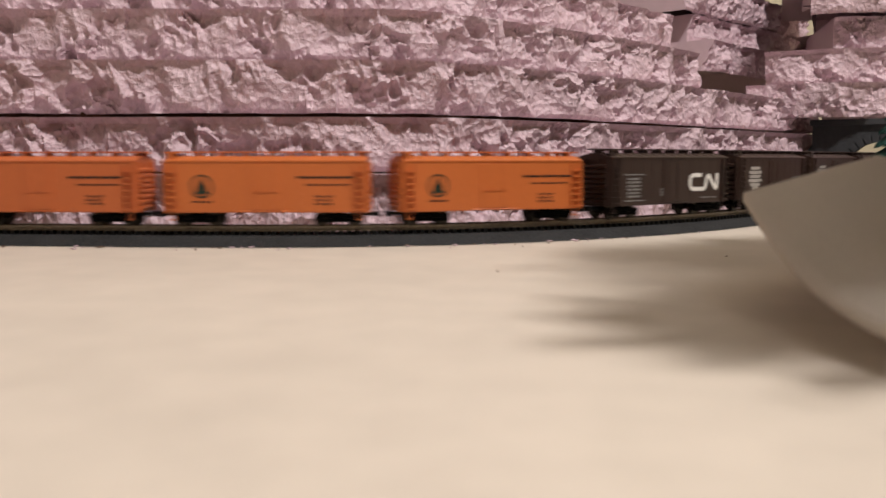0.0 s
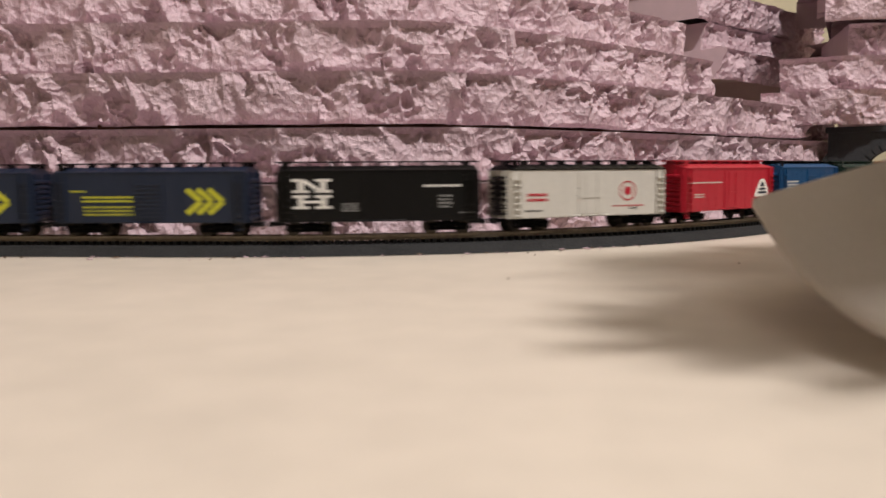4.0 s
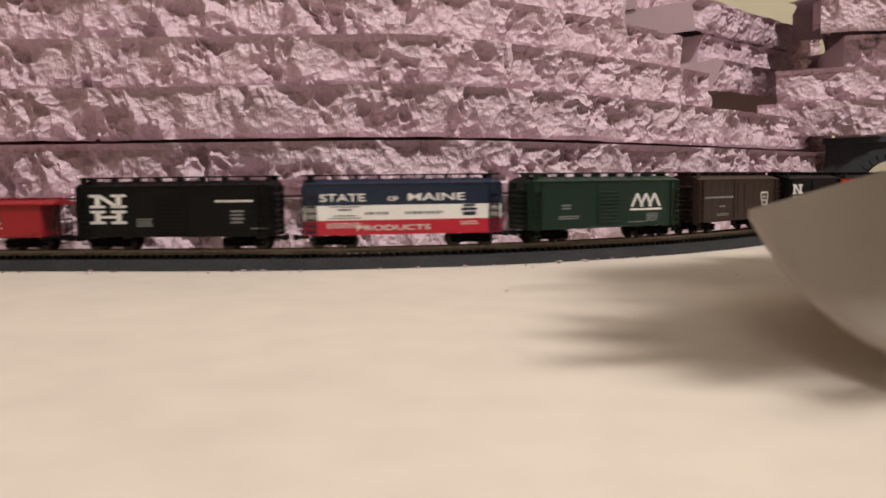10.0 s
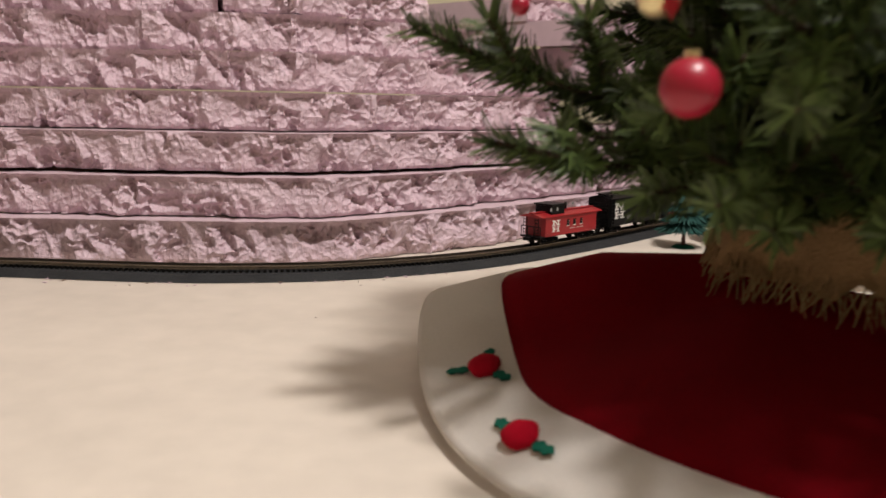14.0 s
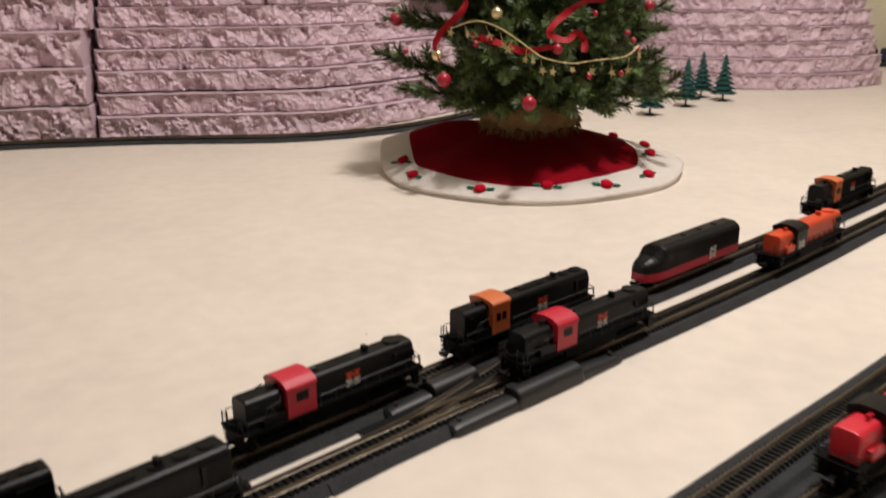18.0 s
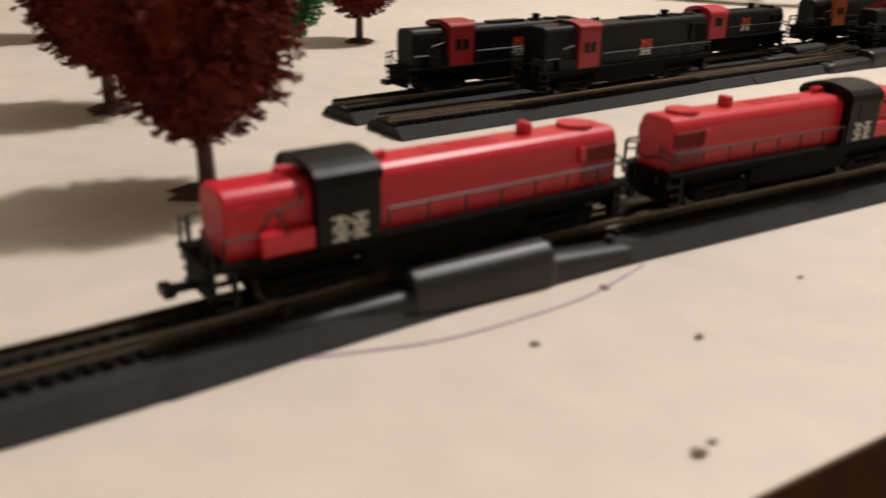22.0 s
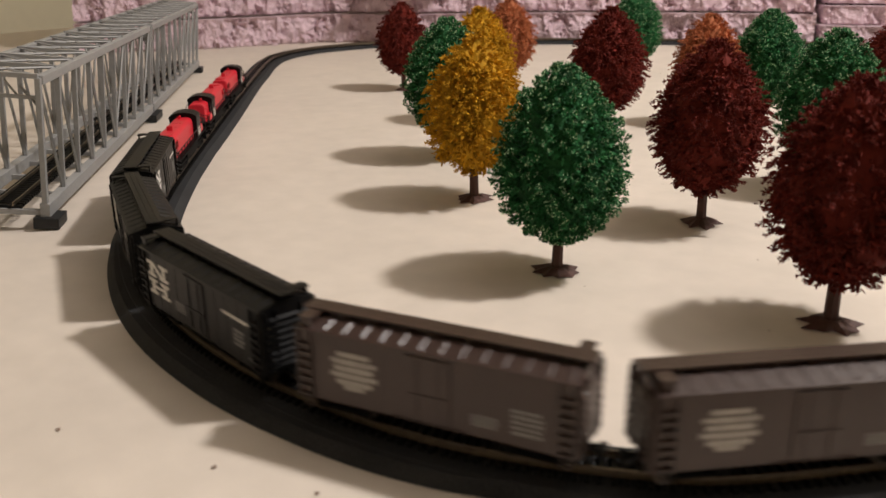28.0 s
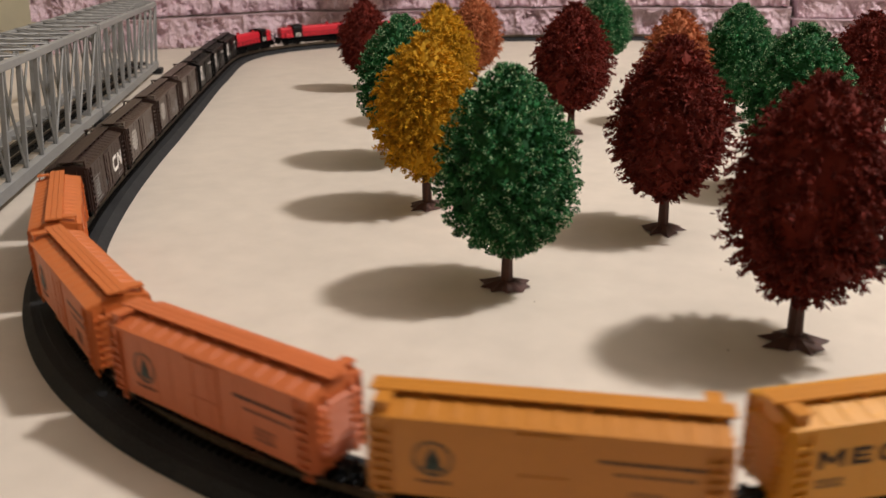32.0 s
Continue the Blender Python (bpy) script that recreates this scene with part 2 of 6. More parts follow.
def flat(points, z):
    return [(x, y, z) for x, y in points]


def slab(bm, outline, z0, z1, mat=0):
    low, high = [bm.verts.new(p) for p in flat(outline, z0)], [bm.verts.new(p) for p in flat(outline, z1)]
    bm.faces.new(high).material_index = mat
    bm.faces.new(low[::-1]).material_index = mat
    for i in range(len(low)):
        j = (i + 1) % len(low)
        bm.faces.new((low[i], low[j], high[j], high[i])).material_index = mat


TABLE = [(-1.75, -2.06), (0.205, -0.502), (0.242, -0.462), (0.27, -0.448), (2.2, 1.12), (2.2, 1.7), (-1.75, 1.7)]
bm = B()
slab(bm, TABLE, -0.0010, 0.0)
table = thing("table", bm, M["table"], "cream-painted plywood layout table with faint stains", "table", kind="structure")
bm = B()
slab(bm, [(x + 0.0002, y - 0.0002) for x, y in TABLE], -0.14, -0.0012)
part("fascia", bm, M["edge"], table, "dark brown wooden edge board")
for sx, sy in ((-1.5, -1.6), (1.9, 1.4), (-1.5, 1.4), (0.3, -0.1)):
    bm = B()
    box(bm, sx - 0.04, sx + 0.04, sy - 0.04, sy + 0.04, -0.7, -0.141)
    part("leg", bm, M["edge"], table)

for name, lim in (("floor", (-2.4, 3.2, -3.2, 1.9, -0.75, -0.7)), ("ceiling", (-2.4, 3.2, -3.2, 1.9, 1.99, 2.04)), ("wall_north", (-2.4, 3.2, 1.8, 1.9, -0.7, 1.99)),
                  ("wall_south", (-2.4, 3.2, -3.2, -3.1, -0.7, 1.99)), ("wall_west", (-2.4, -2.3, -3.1, 1.8, -0.7, 1.99)), ("wall_east", (3.1, 3.2, -3.1, 1.8, -0.7, 1.99))):
    bm = B()
    box(bm, *lim)
    mat = M["ceiling"] if name == "ceiling" else M["floor"] if name == "floor" else M["wall"]
    label = {"floor": "dark brown floor of the room", "ceiling": "plain pale grey ceiling of the room"}.get(name, "plain beige painted wall of the room")
    thing(name, bm, mat, label, name.split("_")[0], kind="structure")


# ---- the lines of the tracks ----
def glide(points, step=0.004):
    """A smooth line through the points, at even steps."""
    p = np.array(points, float)
    out = []
    for i in range(len(p) - 1):
        a, b, c, d = p[max(i - 1, 0)], p[i], p[i + 1], p[min(i + 2, len(p) - 1)]
        t = np.linspace(0, 1, 24, endpoint=False)[:, None]
        out.append(0.5 * (2 * b + (c - a) * t + (2 * a - 5 * b + 4 * c - d) * t**2 + (3 * b - a - 3 * c + d) * t**3))
    q = np.concatenate(out + [p[-1:]])
    s = np.r_[0, np.cumsum(np.linalg.norm(np.diff(q, axis=0), axis=1))]
    even = np.linspace(0, s[-1], int(s[-1] / step) + 1)
    return np.c_[np.interp(even, s, q[:, 0]), np.interp(even, s, q[:, 1])]


def normals(line):
    t = np.gradient(line, axis=0)
    t /= np.linalg.norm(t, axis=1)[:, None]
    return np.c_[-t[:, 1], t[:, 0]]


def beside(line, off):
    return line + normals(line) * off


MAIN = glide([(0.988, 0.313), (0.439, -0.174), (0.346, -0.251), (0.252, -0.333), (0.161, -0.411), (0.07, -0.483), (-0.011, -0.547), (-0.099, -0.628), (-0.1323, -0.647), (-0.1697, -0.6590), (-0.2026, -0.664), (-0.2386, -0.6635), (-0.278, -0.6585), (-0.3262, -0.6450), (-0.373, -0.6235), (-0.4214, -0.5925), (-0.4601, -0.5603), (-0.5344, -0.4767), (-0.7293, -0.2376), (-0.9087, -0.0105), (-0.9518, 0.0651), (-0.9631, 0.1247), (-0.9572, 0.1771), (-0.9283, 0.2469), (-0.8702, 0.3151), (-0.7886, 0.38), (-0.594, 0.479), (-0.4135, 0.5370), (-0.2612, 0.5647), (-0.1904, 0.5709), (-0.1203, 0.5715), (-0.0635, 0.5751), (-0.0082, 0.5879), (0.0197, 0.5986), (0.0503, 0.6145), (0.0832, 0.6353), (0.1127, 0.6594), (0.1451, 0.6921), (0.2009, 0.7590), (0.2683, 0.8480), (0.3334, 0.9328), (0.378, 1.021), (0.4, 1.13), (0.52, 1.3), (0.75, 1.42), (1.05, 1.45), (1.32, 1.38), (1.46, 1.18), (1.49, 0.97), (1.40, 0.76), (1.25, 0.54), (0.988, 0.313)])
BANK = glide([(-0.7886, 0.38), (-0.594, 0.479), (-0.412, 0.533), (-0.254, 0.563), (-0.111, 0.578), (-0.036, 0.585), (0.029, 0.609), (0.138, 0.713), (0.259, 0.861), (0.324, 0.94), (0.375, 1.021), (0.4, 1.13)])  # the line that the feet of the cliffs follow
LOOP = float(np.linalg.norm(np.diff(MAIN, axis=0), axis=1).sum())
STEPS = np.r_[0, np.cumsum(np.linalg.norm(np.diff(MAIN, axis=0), axis=1))]


def on_main(s):
    s = s % LOOP
    return Vector((float(np.interp(s, STEPS, MAIN[:, 0])), float(np.interp(s, STEPS, MAIN[:, 1])), 0.0))


def ribbon(bm, line, profile, mat=0):
    """The profile, pairs of offset and height, drawn along a line."""
    n = normals(line)
    rows = [[(p[0] + q[0] * o, p[1] + q[1] * o, h) for o, h in profile] for p, q in zip(line, n)]
    vs = sheet(bm, rows, mat)
    for end in (vs[0], vs[-1][::-1]):
        bm.faces.new(end).material_index = mat
    return bm


TIE = B()
box(TIE, -0.0009, 0.0009, -0.0080, 0.0080, 0.0, 0.0019, 0.00025)
TIE = finish("tie", TIE, M["tie"])


def lay_track(label, line, single, base=0.0, wide=0.0175):
    """A track along a line: roadbed, two rails, and ties, of which those where single(x, y) holds are objects of their own."""
    track = empty("railway_track", label, "track", kind="structure")
    rng = np.random.RandomState(5)
    wob = np.interp(np.arange(len(line)), np.arange(0, len(line) + 30, 18), rng.uniform(-0.0008, 0.0008, len(range(0, len(line) + 30, 18))))
    bm = B()
    n = normals(line)
    rows = []
    for p, q, w in zip(line, n, wob):
        prof = ((-wide + w, base + 0.0003), (-wide + 0.0045 + w, base + 0.0045), (wide - 0.0045 + w * 0.6, base + 0.0045), (wide + w * 0.6, base + 0.0003))
        rows.append([(p[0] + q[0] * o, p[1] + q[1] * o, h) for o, h in prof])
    vs = sheet(bm, rows)
    bm.faces.new(vs[0])
    bm.faces.new(vs[-1][::-1])
    part("roadbed", bm, M["roadbed"], track, "dark grey cork roadbed")
    for side in (-1, 1):
        bm = B()
        o = side * 0.0049
        z = base + 0.0062
        ribbon(bm, line, ((o - 0.0009, z), (o - 0.0009, z + 0.0004), (o - 0.0003, z + 0.0006), (o - 0.00045, z + 0.0016), (o - 0.00045, z + 0.0022), (o + 0.00045, z + 0.0022), (o + 0.00045, z + 0.0016), (o + 0.0003, z + 0.0006), (o + 0.0009, z + 0.0004), (o + 0.0009, z)))
        part("rail", bm, M["rail"], track, "worn nickel-silver rail")
    s = np.r_[0, np.cumsum(np.linalg.norm(np.diff(line, axis=0), axis=1))]
    rest = B()
    for at in np.arange(0.002, s[-1], 0.0036):
        x, y = np.interp(at, s, line[:, 0]), np.interp(at, s, line[:, 1])
        nx, ny = np.interp(at, s, n[:, 0]), np.interp(at, s, n[:, 1])
        m = Matrix.Translation((x, y, base + 0.0043)) @ Matrix.Rotation(math.atan2(-nx, ny) + rng.uniform(-0.02, 0.02), 4, "Z")
        if single(x, y):
            ob = new("tie", TIE)
            ob.parent, ob.matrix_local = track, m
        else:
            v = [rest.verts.new(m @ Vector(c)) for c in ((-0.0009, -0.008, 0), (0.0009, -0.008, 0), (0.0009, 0.008, 0), (-0.0009, 0.008, 0), (-0.0009, -0.008, 0.0019), (0.0009, -0.008, 0.0019), (0.0009, 0.008, 0.0019), (-0.0009, 0.008, 0.0019))]
            for f in ((4, 5, 6, 7), (0, 1, 5, 4), (1, 2, 6, 5), (2, 3, 7, 6), (3, 0, 4, 7)):
                rest.faces.new([v[i] for i in f])
    tagged(part("ties", rest, M["tie"], track), kind="stuff")
    return track


lay_track("main line loop of black-tied model track on dark roadbed", MAIN, lambda x, y: -0.37 < x < 0.30 and y < -0.25)
k0, k1 = (int(np.argmin(np.hypot(MAIN[:, 0] - x, MAIN[:, 1] - y))) for x, y in ((-0.17, -0.657), (-0.44, -0.575)))
seg = MAIN[k0:k1]
fade = np.sin(np.linspace(0, math.pi, len(seg))) ** 0.5
bm = B()
n = normals(seg)
vs = sheet(bm, [[(p[0] + q[0] * o, p[1] + q[1] * o, h) for o, h in ((0.010, 0.0002), (0.010, 0.0042), (0.0135 + 0.0035 * e, 0.0042), (0.0165 + 0.0045 * e, 0.0002))] for p, q, e in zip(seg, n, fade)])
bm.faces.new(vs[0])
bm.faces.new(vs[-1][::-1])
thing("roadbed", bm, M["roadbed"], "spare strip of dark cork roadbed outside the curve", "roadbed", kind="structure")
SIDING = glide([(-0.075, -0.6065), (-0.050, -0.582), (-0.020, -0.546), (0.012, -0.509), (0.030, -0.4885), (0.079, -0.4415), (0.16, -0.368), (0.25, -0.2935), (0.34, -0.214), (0.44, -0.126), (0.80, 0.200), (1.2, 0.56)])
lay_track("passing siding of black-tied track beside the main line", SIDING, lambda x, y: -0.01 < x < 0.25, base=-0.0002)
YARD, ALONG, ACROSS = np.array((-0.058, -0.402)), np.array((0.757, 0.654)), np.array((-0.654, 0.757))


def in_yard(s, off):
    return tuple(YARD + ALONG * s + ACROSS * off)


YARD_A = glide([in_yard(*p) for p in ((-0.006, -0.001), (0.08, 0.001), (0.21, 0.0085), (0.33, 0.0120), (0.42, 0.0120), (0.60, 0.0130), (0.78, 0.020), (0.95, 0.028), (1.2, 0.042), (1.6, 0.07))])
YARD_B = glide([in_yard(*p) for p in ((-0.010, 0.032), (0.08, 0.038), (0.265, 0.0455), (0.41, 0.0525), (0.58, 0.053), (0.83, 0.062), (1.2, 0.082), (1.6, 0.11))])
lay_track("near yard track with parked engines", YARD_A, lambda x, y: False, wide=0.0148)
lay_track("far yard track with parked engines", YARD_B, lambda x, y: False, wide=0.0148)
CROSS = glide([in_yard(*p) for p in ((0.235, 0.0095), (0.30, 0.014), (0.37, 0.029), (0.44, 0.046), (0.50, 0.0528))])
lay_track("crossover between the two yard tracks", CROSS, lambda x, y: False, base=-0.0002, wide=0.015)


def turnout_plate(line, k, side):
    """The moulded plate, check rails and point blades of a turnout at the row k of a line."""
    plate = empty("turnout", "black moulded turnout with check rails and point blades", "turnout", "turnouts", kind="structure")
    seg = line[k:k + 26]
    bm = B()
    ribbon(bm, beside(seg, side * 0.0105), ((-0.0050, 0.0046), (-0.0044, 0.0061), (0.0044, 0.0061), (0.0050, 0.0046)))
    part("frog_plate", bm, M["tie"], plate)
    for o, a, b in ((0.0036, 6, 16), (-0.0036, 6, 16), (0.0012, 14, 24)):
        bm = B()
        ribbon(bm, beside(seg[a:b], o * side), ((-0.0004, 0.0061), (-0.0004, 0.0082), (0.0004, 0.0082), (0.0004, 0.0061)))
        part("check_rail", bm, M["rail"], plate)
    return plate


turnout_plate(MAIN, int(np.argmin(np.hypot(MAIN[:, 0] - 0.075, MAIN[:, 1] + 0.479))), -1)
turnout_plate(YARD_A, int(np.argmin(np.hypot(*(YARD_A - np.array(in_yard(0.27, 0.010))).T))), 1)

# ---- cliffs of stacked foam boards ----
def scoops(u, v, cell, seed, bowl, tilt):
    """Torn hollows: over each cell of an uneven grid lies a shallow bowl of its own depth and tilt, with crisp ridges between. Arrays u, v in metres."""
    r = np.random.RandomState(seed).uniform(-1, 1, (4096, 5))
    gu, gv = np.floor(u / cell).astype(int), np.floor(v / cell).astype(int)
    out = np.full(u.shape, -9.0)
    for du in (-1, 0, 1):
        for dv in (-1, 0, 1):
            cu, cv = gu + du, gv + dv
            q = r[(cu * 73 + cv * 1031 + 7) % 4096]
            a, b = u / cell - cu - 0.5 - 0.45 * q[..., 0], v / cell - cv - 0.5 - 0.45 * q[..., 1]
            out = np.maximum(out, q[..., 2] + tilt * (a * q[..., 3] + b * q[..., 4]) - bowl * (a * a + b * b))
    return out


def waves(u, v, seed, size):
    """Smooth unevenness from a few crossing waves."""
    rng = np.random.RandomState(seed)
    out = np.zeros(u.shape)
    for _ in range(7):
        a, f, p = rng.uniform(0, 6.28), rng.uniform(0.6, 1.7) / size, rng.uniform(0, 6.28)
        out += np.sin(6.28 * f * (u * np.cos(a) + v * np.sin(a)) + p)
    return out / 7


def board(cliff, line, z0, z1, depth, seed, rough=1.0, step=0.0011, way=None):
    """One board: a torn front along the line, a smooth top, back and ends. The board lies on the left of the line."""
    s = np.r_[0, np.cumsum(np.linalg.norm(np.diff(line, axis=0), axis=1))]
    m, k = max(8, int(s[-1] / step)), max(8, int((z1 - z0) / step))
    at, up = np.linspace(0, s[-1], m), np.linspace(0, 1, k)
    x, y = np.interp(at, s, line[:, 0]), np.interp(at, s, line[:, 1])
    n = normals(np.c_[x, y])
    w = n if way is None else np.tile(way, (m, 1))
    u, v = np.meshgrid(at + seed * 3.1, up * (z1 - z0) + seed * 0.37, indexing="ij")
    wu, wv = u + 0.0035 * waves(u, v, seed + 5, 0.03), v + 0.0025 * waves(u, v, seed + 6, 0.02)
    big = scoops(wu, wv * 0.55, 0.0165, seed, 1.2, 1.7)
    mid = scoops(wu, wv * 0.5, 0.0080, seed + 1, 1.2, 1.7)
    small = scoops(wu, wv, 0.0042, seed + 2, 1.5, 1.2)
    tear = scoops(wu + 0.3 * wv, wv * 0.16, 0.0030, seed + 7, 1.5, 0.6)
    torn = np.clip(waves(u, v, seed + 3, 0.045) * 3.4 + 0.30, 0, 1)
    ragged = np.clip(waves(u, v * 0.4, seed + 8, 0.06) * 3.0 + 0.1, 0, 1) * np.clip((up - 0.25) / 0.45, 0, 1)[None, :]
    flake = scoops(wu * 0.9, wv * 0.55 + 0.4 * wu, 0.0056, seed + 9, 1.2, 1.8)
    d = 0.0036 * big + 0.0030 * mid * (0.45 + 0.55 * torn) + 0.0026 * small * (0.25 + 0.75 * torn) + 0.0022 * flake * torn + 0.0012 * tear * ragged + 0.0020 * waves(u, v, seed + 4, 0.09)
    lip = np.clip((up - 0.88) / 0.12, 0, 1)[None, :]
    nick = np.clip(mid * 0.8 - 0.1, 0, 1)
    foot = np.clip((0.10 - up) / 0.10, 0, 1)[None, :]
    d = rough * (d * (1 - 0.80 * lip) - 0.0012 * lip + 0.0022 * nick * lip * torn + 0.0018 * foot**1.5)
    z = z0 + up * (z1 - z0)
    front = np.stack([x[:, None] + n[:, :1] * d, y[:, None] + n[:, 1:] * d, np.broadcast_to(z, d.shape)], -1)
    rear = np.c_[x + w[:, 0] * depth, y + w[:, 1] * depth, z1 + 0.0004 * np.sin(at * 31 + seed)]
    low = np.array([(x[i] + w[i, 0] * depth, y[i] + w[i, 1] * depth, z0) for i in (0, m - 1)])
    verts = np.concatenate([front.reshape(-1, 3), rear, low])
    i, j = np.meshgrid(np.arange(m - 1), np.arange(k - 1), indexing="ij")
    c = (i * k + j).ravel()
    faces = np.stack([c, c + 1, c + k + 1, c + k], 1).tolist()
    torn_faces = len(faces)
    e, b = np.arange(m - 1) * k + k - 1, m * k + np.arange(m - 1)
    faces += np.stack([e, b, b + 1, e + k], 1).tolist()
    faces.append([int(q) for q in np.arange(k)[::-1]] + [m * k + m, m * k])
    faces.append([int(q) for q in (m - 1) * k + np.arange(k)] + [m * k + m - 1, m * k + m + 1])
    me = bpy.data.meshes.new("foam_board")
    me.from_pydata(verts.tolist(), [], faces)
    me.materials.append(M["foam"])
    me.materials.append(M["foam_skin"])
    me.polygons.foreach_set("material_index", [0] * torn_faces + [1] * (len(faces) - torn_faces))
    ob = new("foam_board", me)
    ob.parent = cliff
    return ob


def stretch(line, x0, x1):
    """The part of a line between two values of x."""
    return line[(line[:, 0] >= x0) & (line[:, 0] <= x1)]


i0, i1 = (int(np.argmin(np.hypot(BANK[:, 0] - x, BANK[:, 1] - y))) for x, y in ((-0.305, 0.555), (0.372, 1.015)))
FOOT = BANK[i0:i1]
cliff_a = empty("foam_cliff", "tall cliff of stacked pink foam boards with torn faces", "cliff", kind="structure")
T = 0.0285
LEVEL = (0.0004, 0.0315, 0.0617, 0.0900, 0.1180, 0.1465, 0.1750, 0.2035, 0.2310)
for n, off, x0, x1 in ((0, 0.031, -9, 9), (1, 0.044, -9, 9), (2, 0.056, -9, 9), (3, 0.070, -9, 0.228), (4, 0.088, -9, 0.222), (5, 0.104, -9, 0.190), (6, 0.116, -9, -0.085), (6, 0.108, -0.084, 0.135), (7, 0.109, -9, -0.06), (7, 0.126, -0.058, 0.12)):
    line = beside(stretch(FOOT, x0, x1), off)
    board(cliff_a, line, LEVEL[n] + 0.0002, LEVEL[n + 1] - (0.0024 if n == 1 else 0.0009), 0.16, 11 + n + (20 if x0 > -1 else 0), step=0.0008, way=(-0.45, 0.89))
# added dark strip: paints the shade inside the open gap under the third board
bm = B()
ribbon(bm, beside(stretch(FOOT, -9, 0.27), 0.071), ((0.0, LEVEL[2] - 0.0030), (-0.004, LEVEL[2] + 0.004), (0.02, LEVEL[2] + 0.004), (0.02, LEVEL[2] - 0.0030)))
part("gap_shade", bm, M["edge"], cliff_a, "dark strip that stands for the shade in the gap between two boards")

# the stack on the far left, which follows the line round its corner
TURN = int(np.argmin(np.hypot(MAIN[:, 0] + 0.90, MAIN[:, 1] - 0.31)))
FAR = glide([(-1.26, -0.06), (-1.16, 0.05), (-1.085, 0.16), (-1.02, 0.26)] + [tuple(MAIN[k]) for k in range(TURN, int(np.argmin(np.hypot(MAIN[:, 0] + 0.62, MAIN[:, 1] - 0.467))), 12)] + [tuple(p) for p in BANK[45:i0:12]] + [tuple(FOOT[0])])
cliff_b = empty("foam_cliff", "pink foam cliff that curves round the far bend", "cliff", kind="structure")
for n, (off, z0, z1) in enumerate(((0.026, 0.0006, 0.0465), (0.034, 0.0495, 0.097), (0.055, 0.0975, 0.1450), (0.085, 0.1455, 0.193), (0.11, 0.1935, 0.231))):
    line = beside(FAR, off)
    line = line[np.r_[True, np.linalg.norm(np.diff(line, axis=0), axis=1) > 1e-5]]
    board(cliff_b, line[: len(line) - (2 + n % 3)], z0, z1, 0.16, 41 + n, rough=1.5, step=0.0018)

# the wall of boards behind the conifers
REAR = glide([(0.50, 1.16), (0.593, 1.091), (0.688, 1.057), (0.783, 1.040), (0.88, 1.045), (0.98, 1.085), (1.02, 1.12)])
cliff_c = empty("foam_cliff", "pink foam cliff behind the small conifers", "cliff", kind="structure")
for n, off in enumerate((0.0, 0.008, 0.02, 0.028, 0.036, 0.05, 0.06, 0.075, 0.085, 0.1)):
    board(cliff_c, beside(REAR, off), n * T + 0.0006, (n + 1) * T - 0.0004, 0.15, 71 + n, step=0.0026)

# ---- the goods train: cars ----
CL, CW, SIDE0, SIDE1 = 0.0888, 0.0206, 0.0062, 0.0289  # a car's length and width, and the foot and head of its sides over the rail
MM = 0.001


def ribbed_roof(mat):
    bm = B()
    w = CW / 2 + 0.0003
    prof = ((-w, SIDE1 - 0.0004), (-w, SIDE1 + 0.0002), (-0.0035, SIDE1 + 0.0021), (0.0035, SIDE1 + 0.0021), (w, SIDE1 + 0.0002), (w, SIDE1 - 0.0004))
    vs = sheet(bm, [[(x, y, z) for y, z in prof] for x in (-CL / 2, CL / 2)])
    for e in (vs[0][::-1], vs[1]):
        bm.faces.new(e)
    for i in range(14):
        x = -CL / 2 + (i + 0.5) * CL / 14
        for s in (-1, 1):
            foot = [[(x + dx, s * (w - 0.0009), SIDE1 + 0.00035), (x + dx, s * 0.0036, SIDE1 + 0.00208)] for dx in (-0.0009, 0.0009)]
            head = [[(x + dx, s * (w - 0.0013), SIDE1 + 0.00078), (x + dx, s * 0.0037, SIDE1 + 0.00240)] for dx in (-0.0005, 0.0005)]
            sheet(bm, [foot[0], head[0], head[1], foot[1]])
            bm.faces.new([bm.verts.new(c) for c in (foot[0][0], head[0][0], head[1][0], foot[1][0])])
    return finish("roof", bm, mat)


def walkway(mat):
    """The raised running board: three planks on saddles, with a step down to the ladder at each end."""
    bm = B()
    for y in (-0.0023, 0.0, 0.0023):
        box(bm, -CL / 2 - 0.0014, CL / 2 + 0.0014, y - 0.00108, y + 0.00108, SIDE1 + 0.0036, SIDE1 + 0.0042)
    for i in range(9):
        x = -CL / 2 + 0.003 + i * (CL - 0.006) / 8
        box(bm, x - 0.0005, x + 0.0005, -0.0033, 0.0033, SIDE1 + 0.0016, SIDE1 + 0.0037)
    for s in (-1, 1):
        x = s * (CL / 2 - 0.0032)
        box(bm, x - 0.0022, x + 0.0022, min(s * 0.0034, s * 0.0094), max(s * 0.0034, s * 0.0094), SIDE1 + 0.0032, SIDE1 + 0.0038)
        box(bm, x - 0.0016, x + 0.0016, s * 0.0088 - 0.0003, s * 0.0088 + 0.0003, SIDE1 + 0.0004, SIDE1 + 0.0034)
    bmesh.ops.recalc_face_normals(bm, faces=bm.faces)
    return finish("running_board", bm, mat)


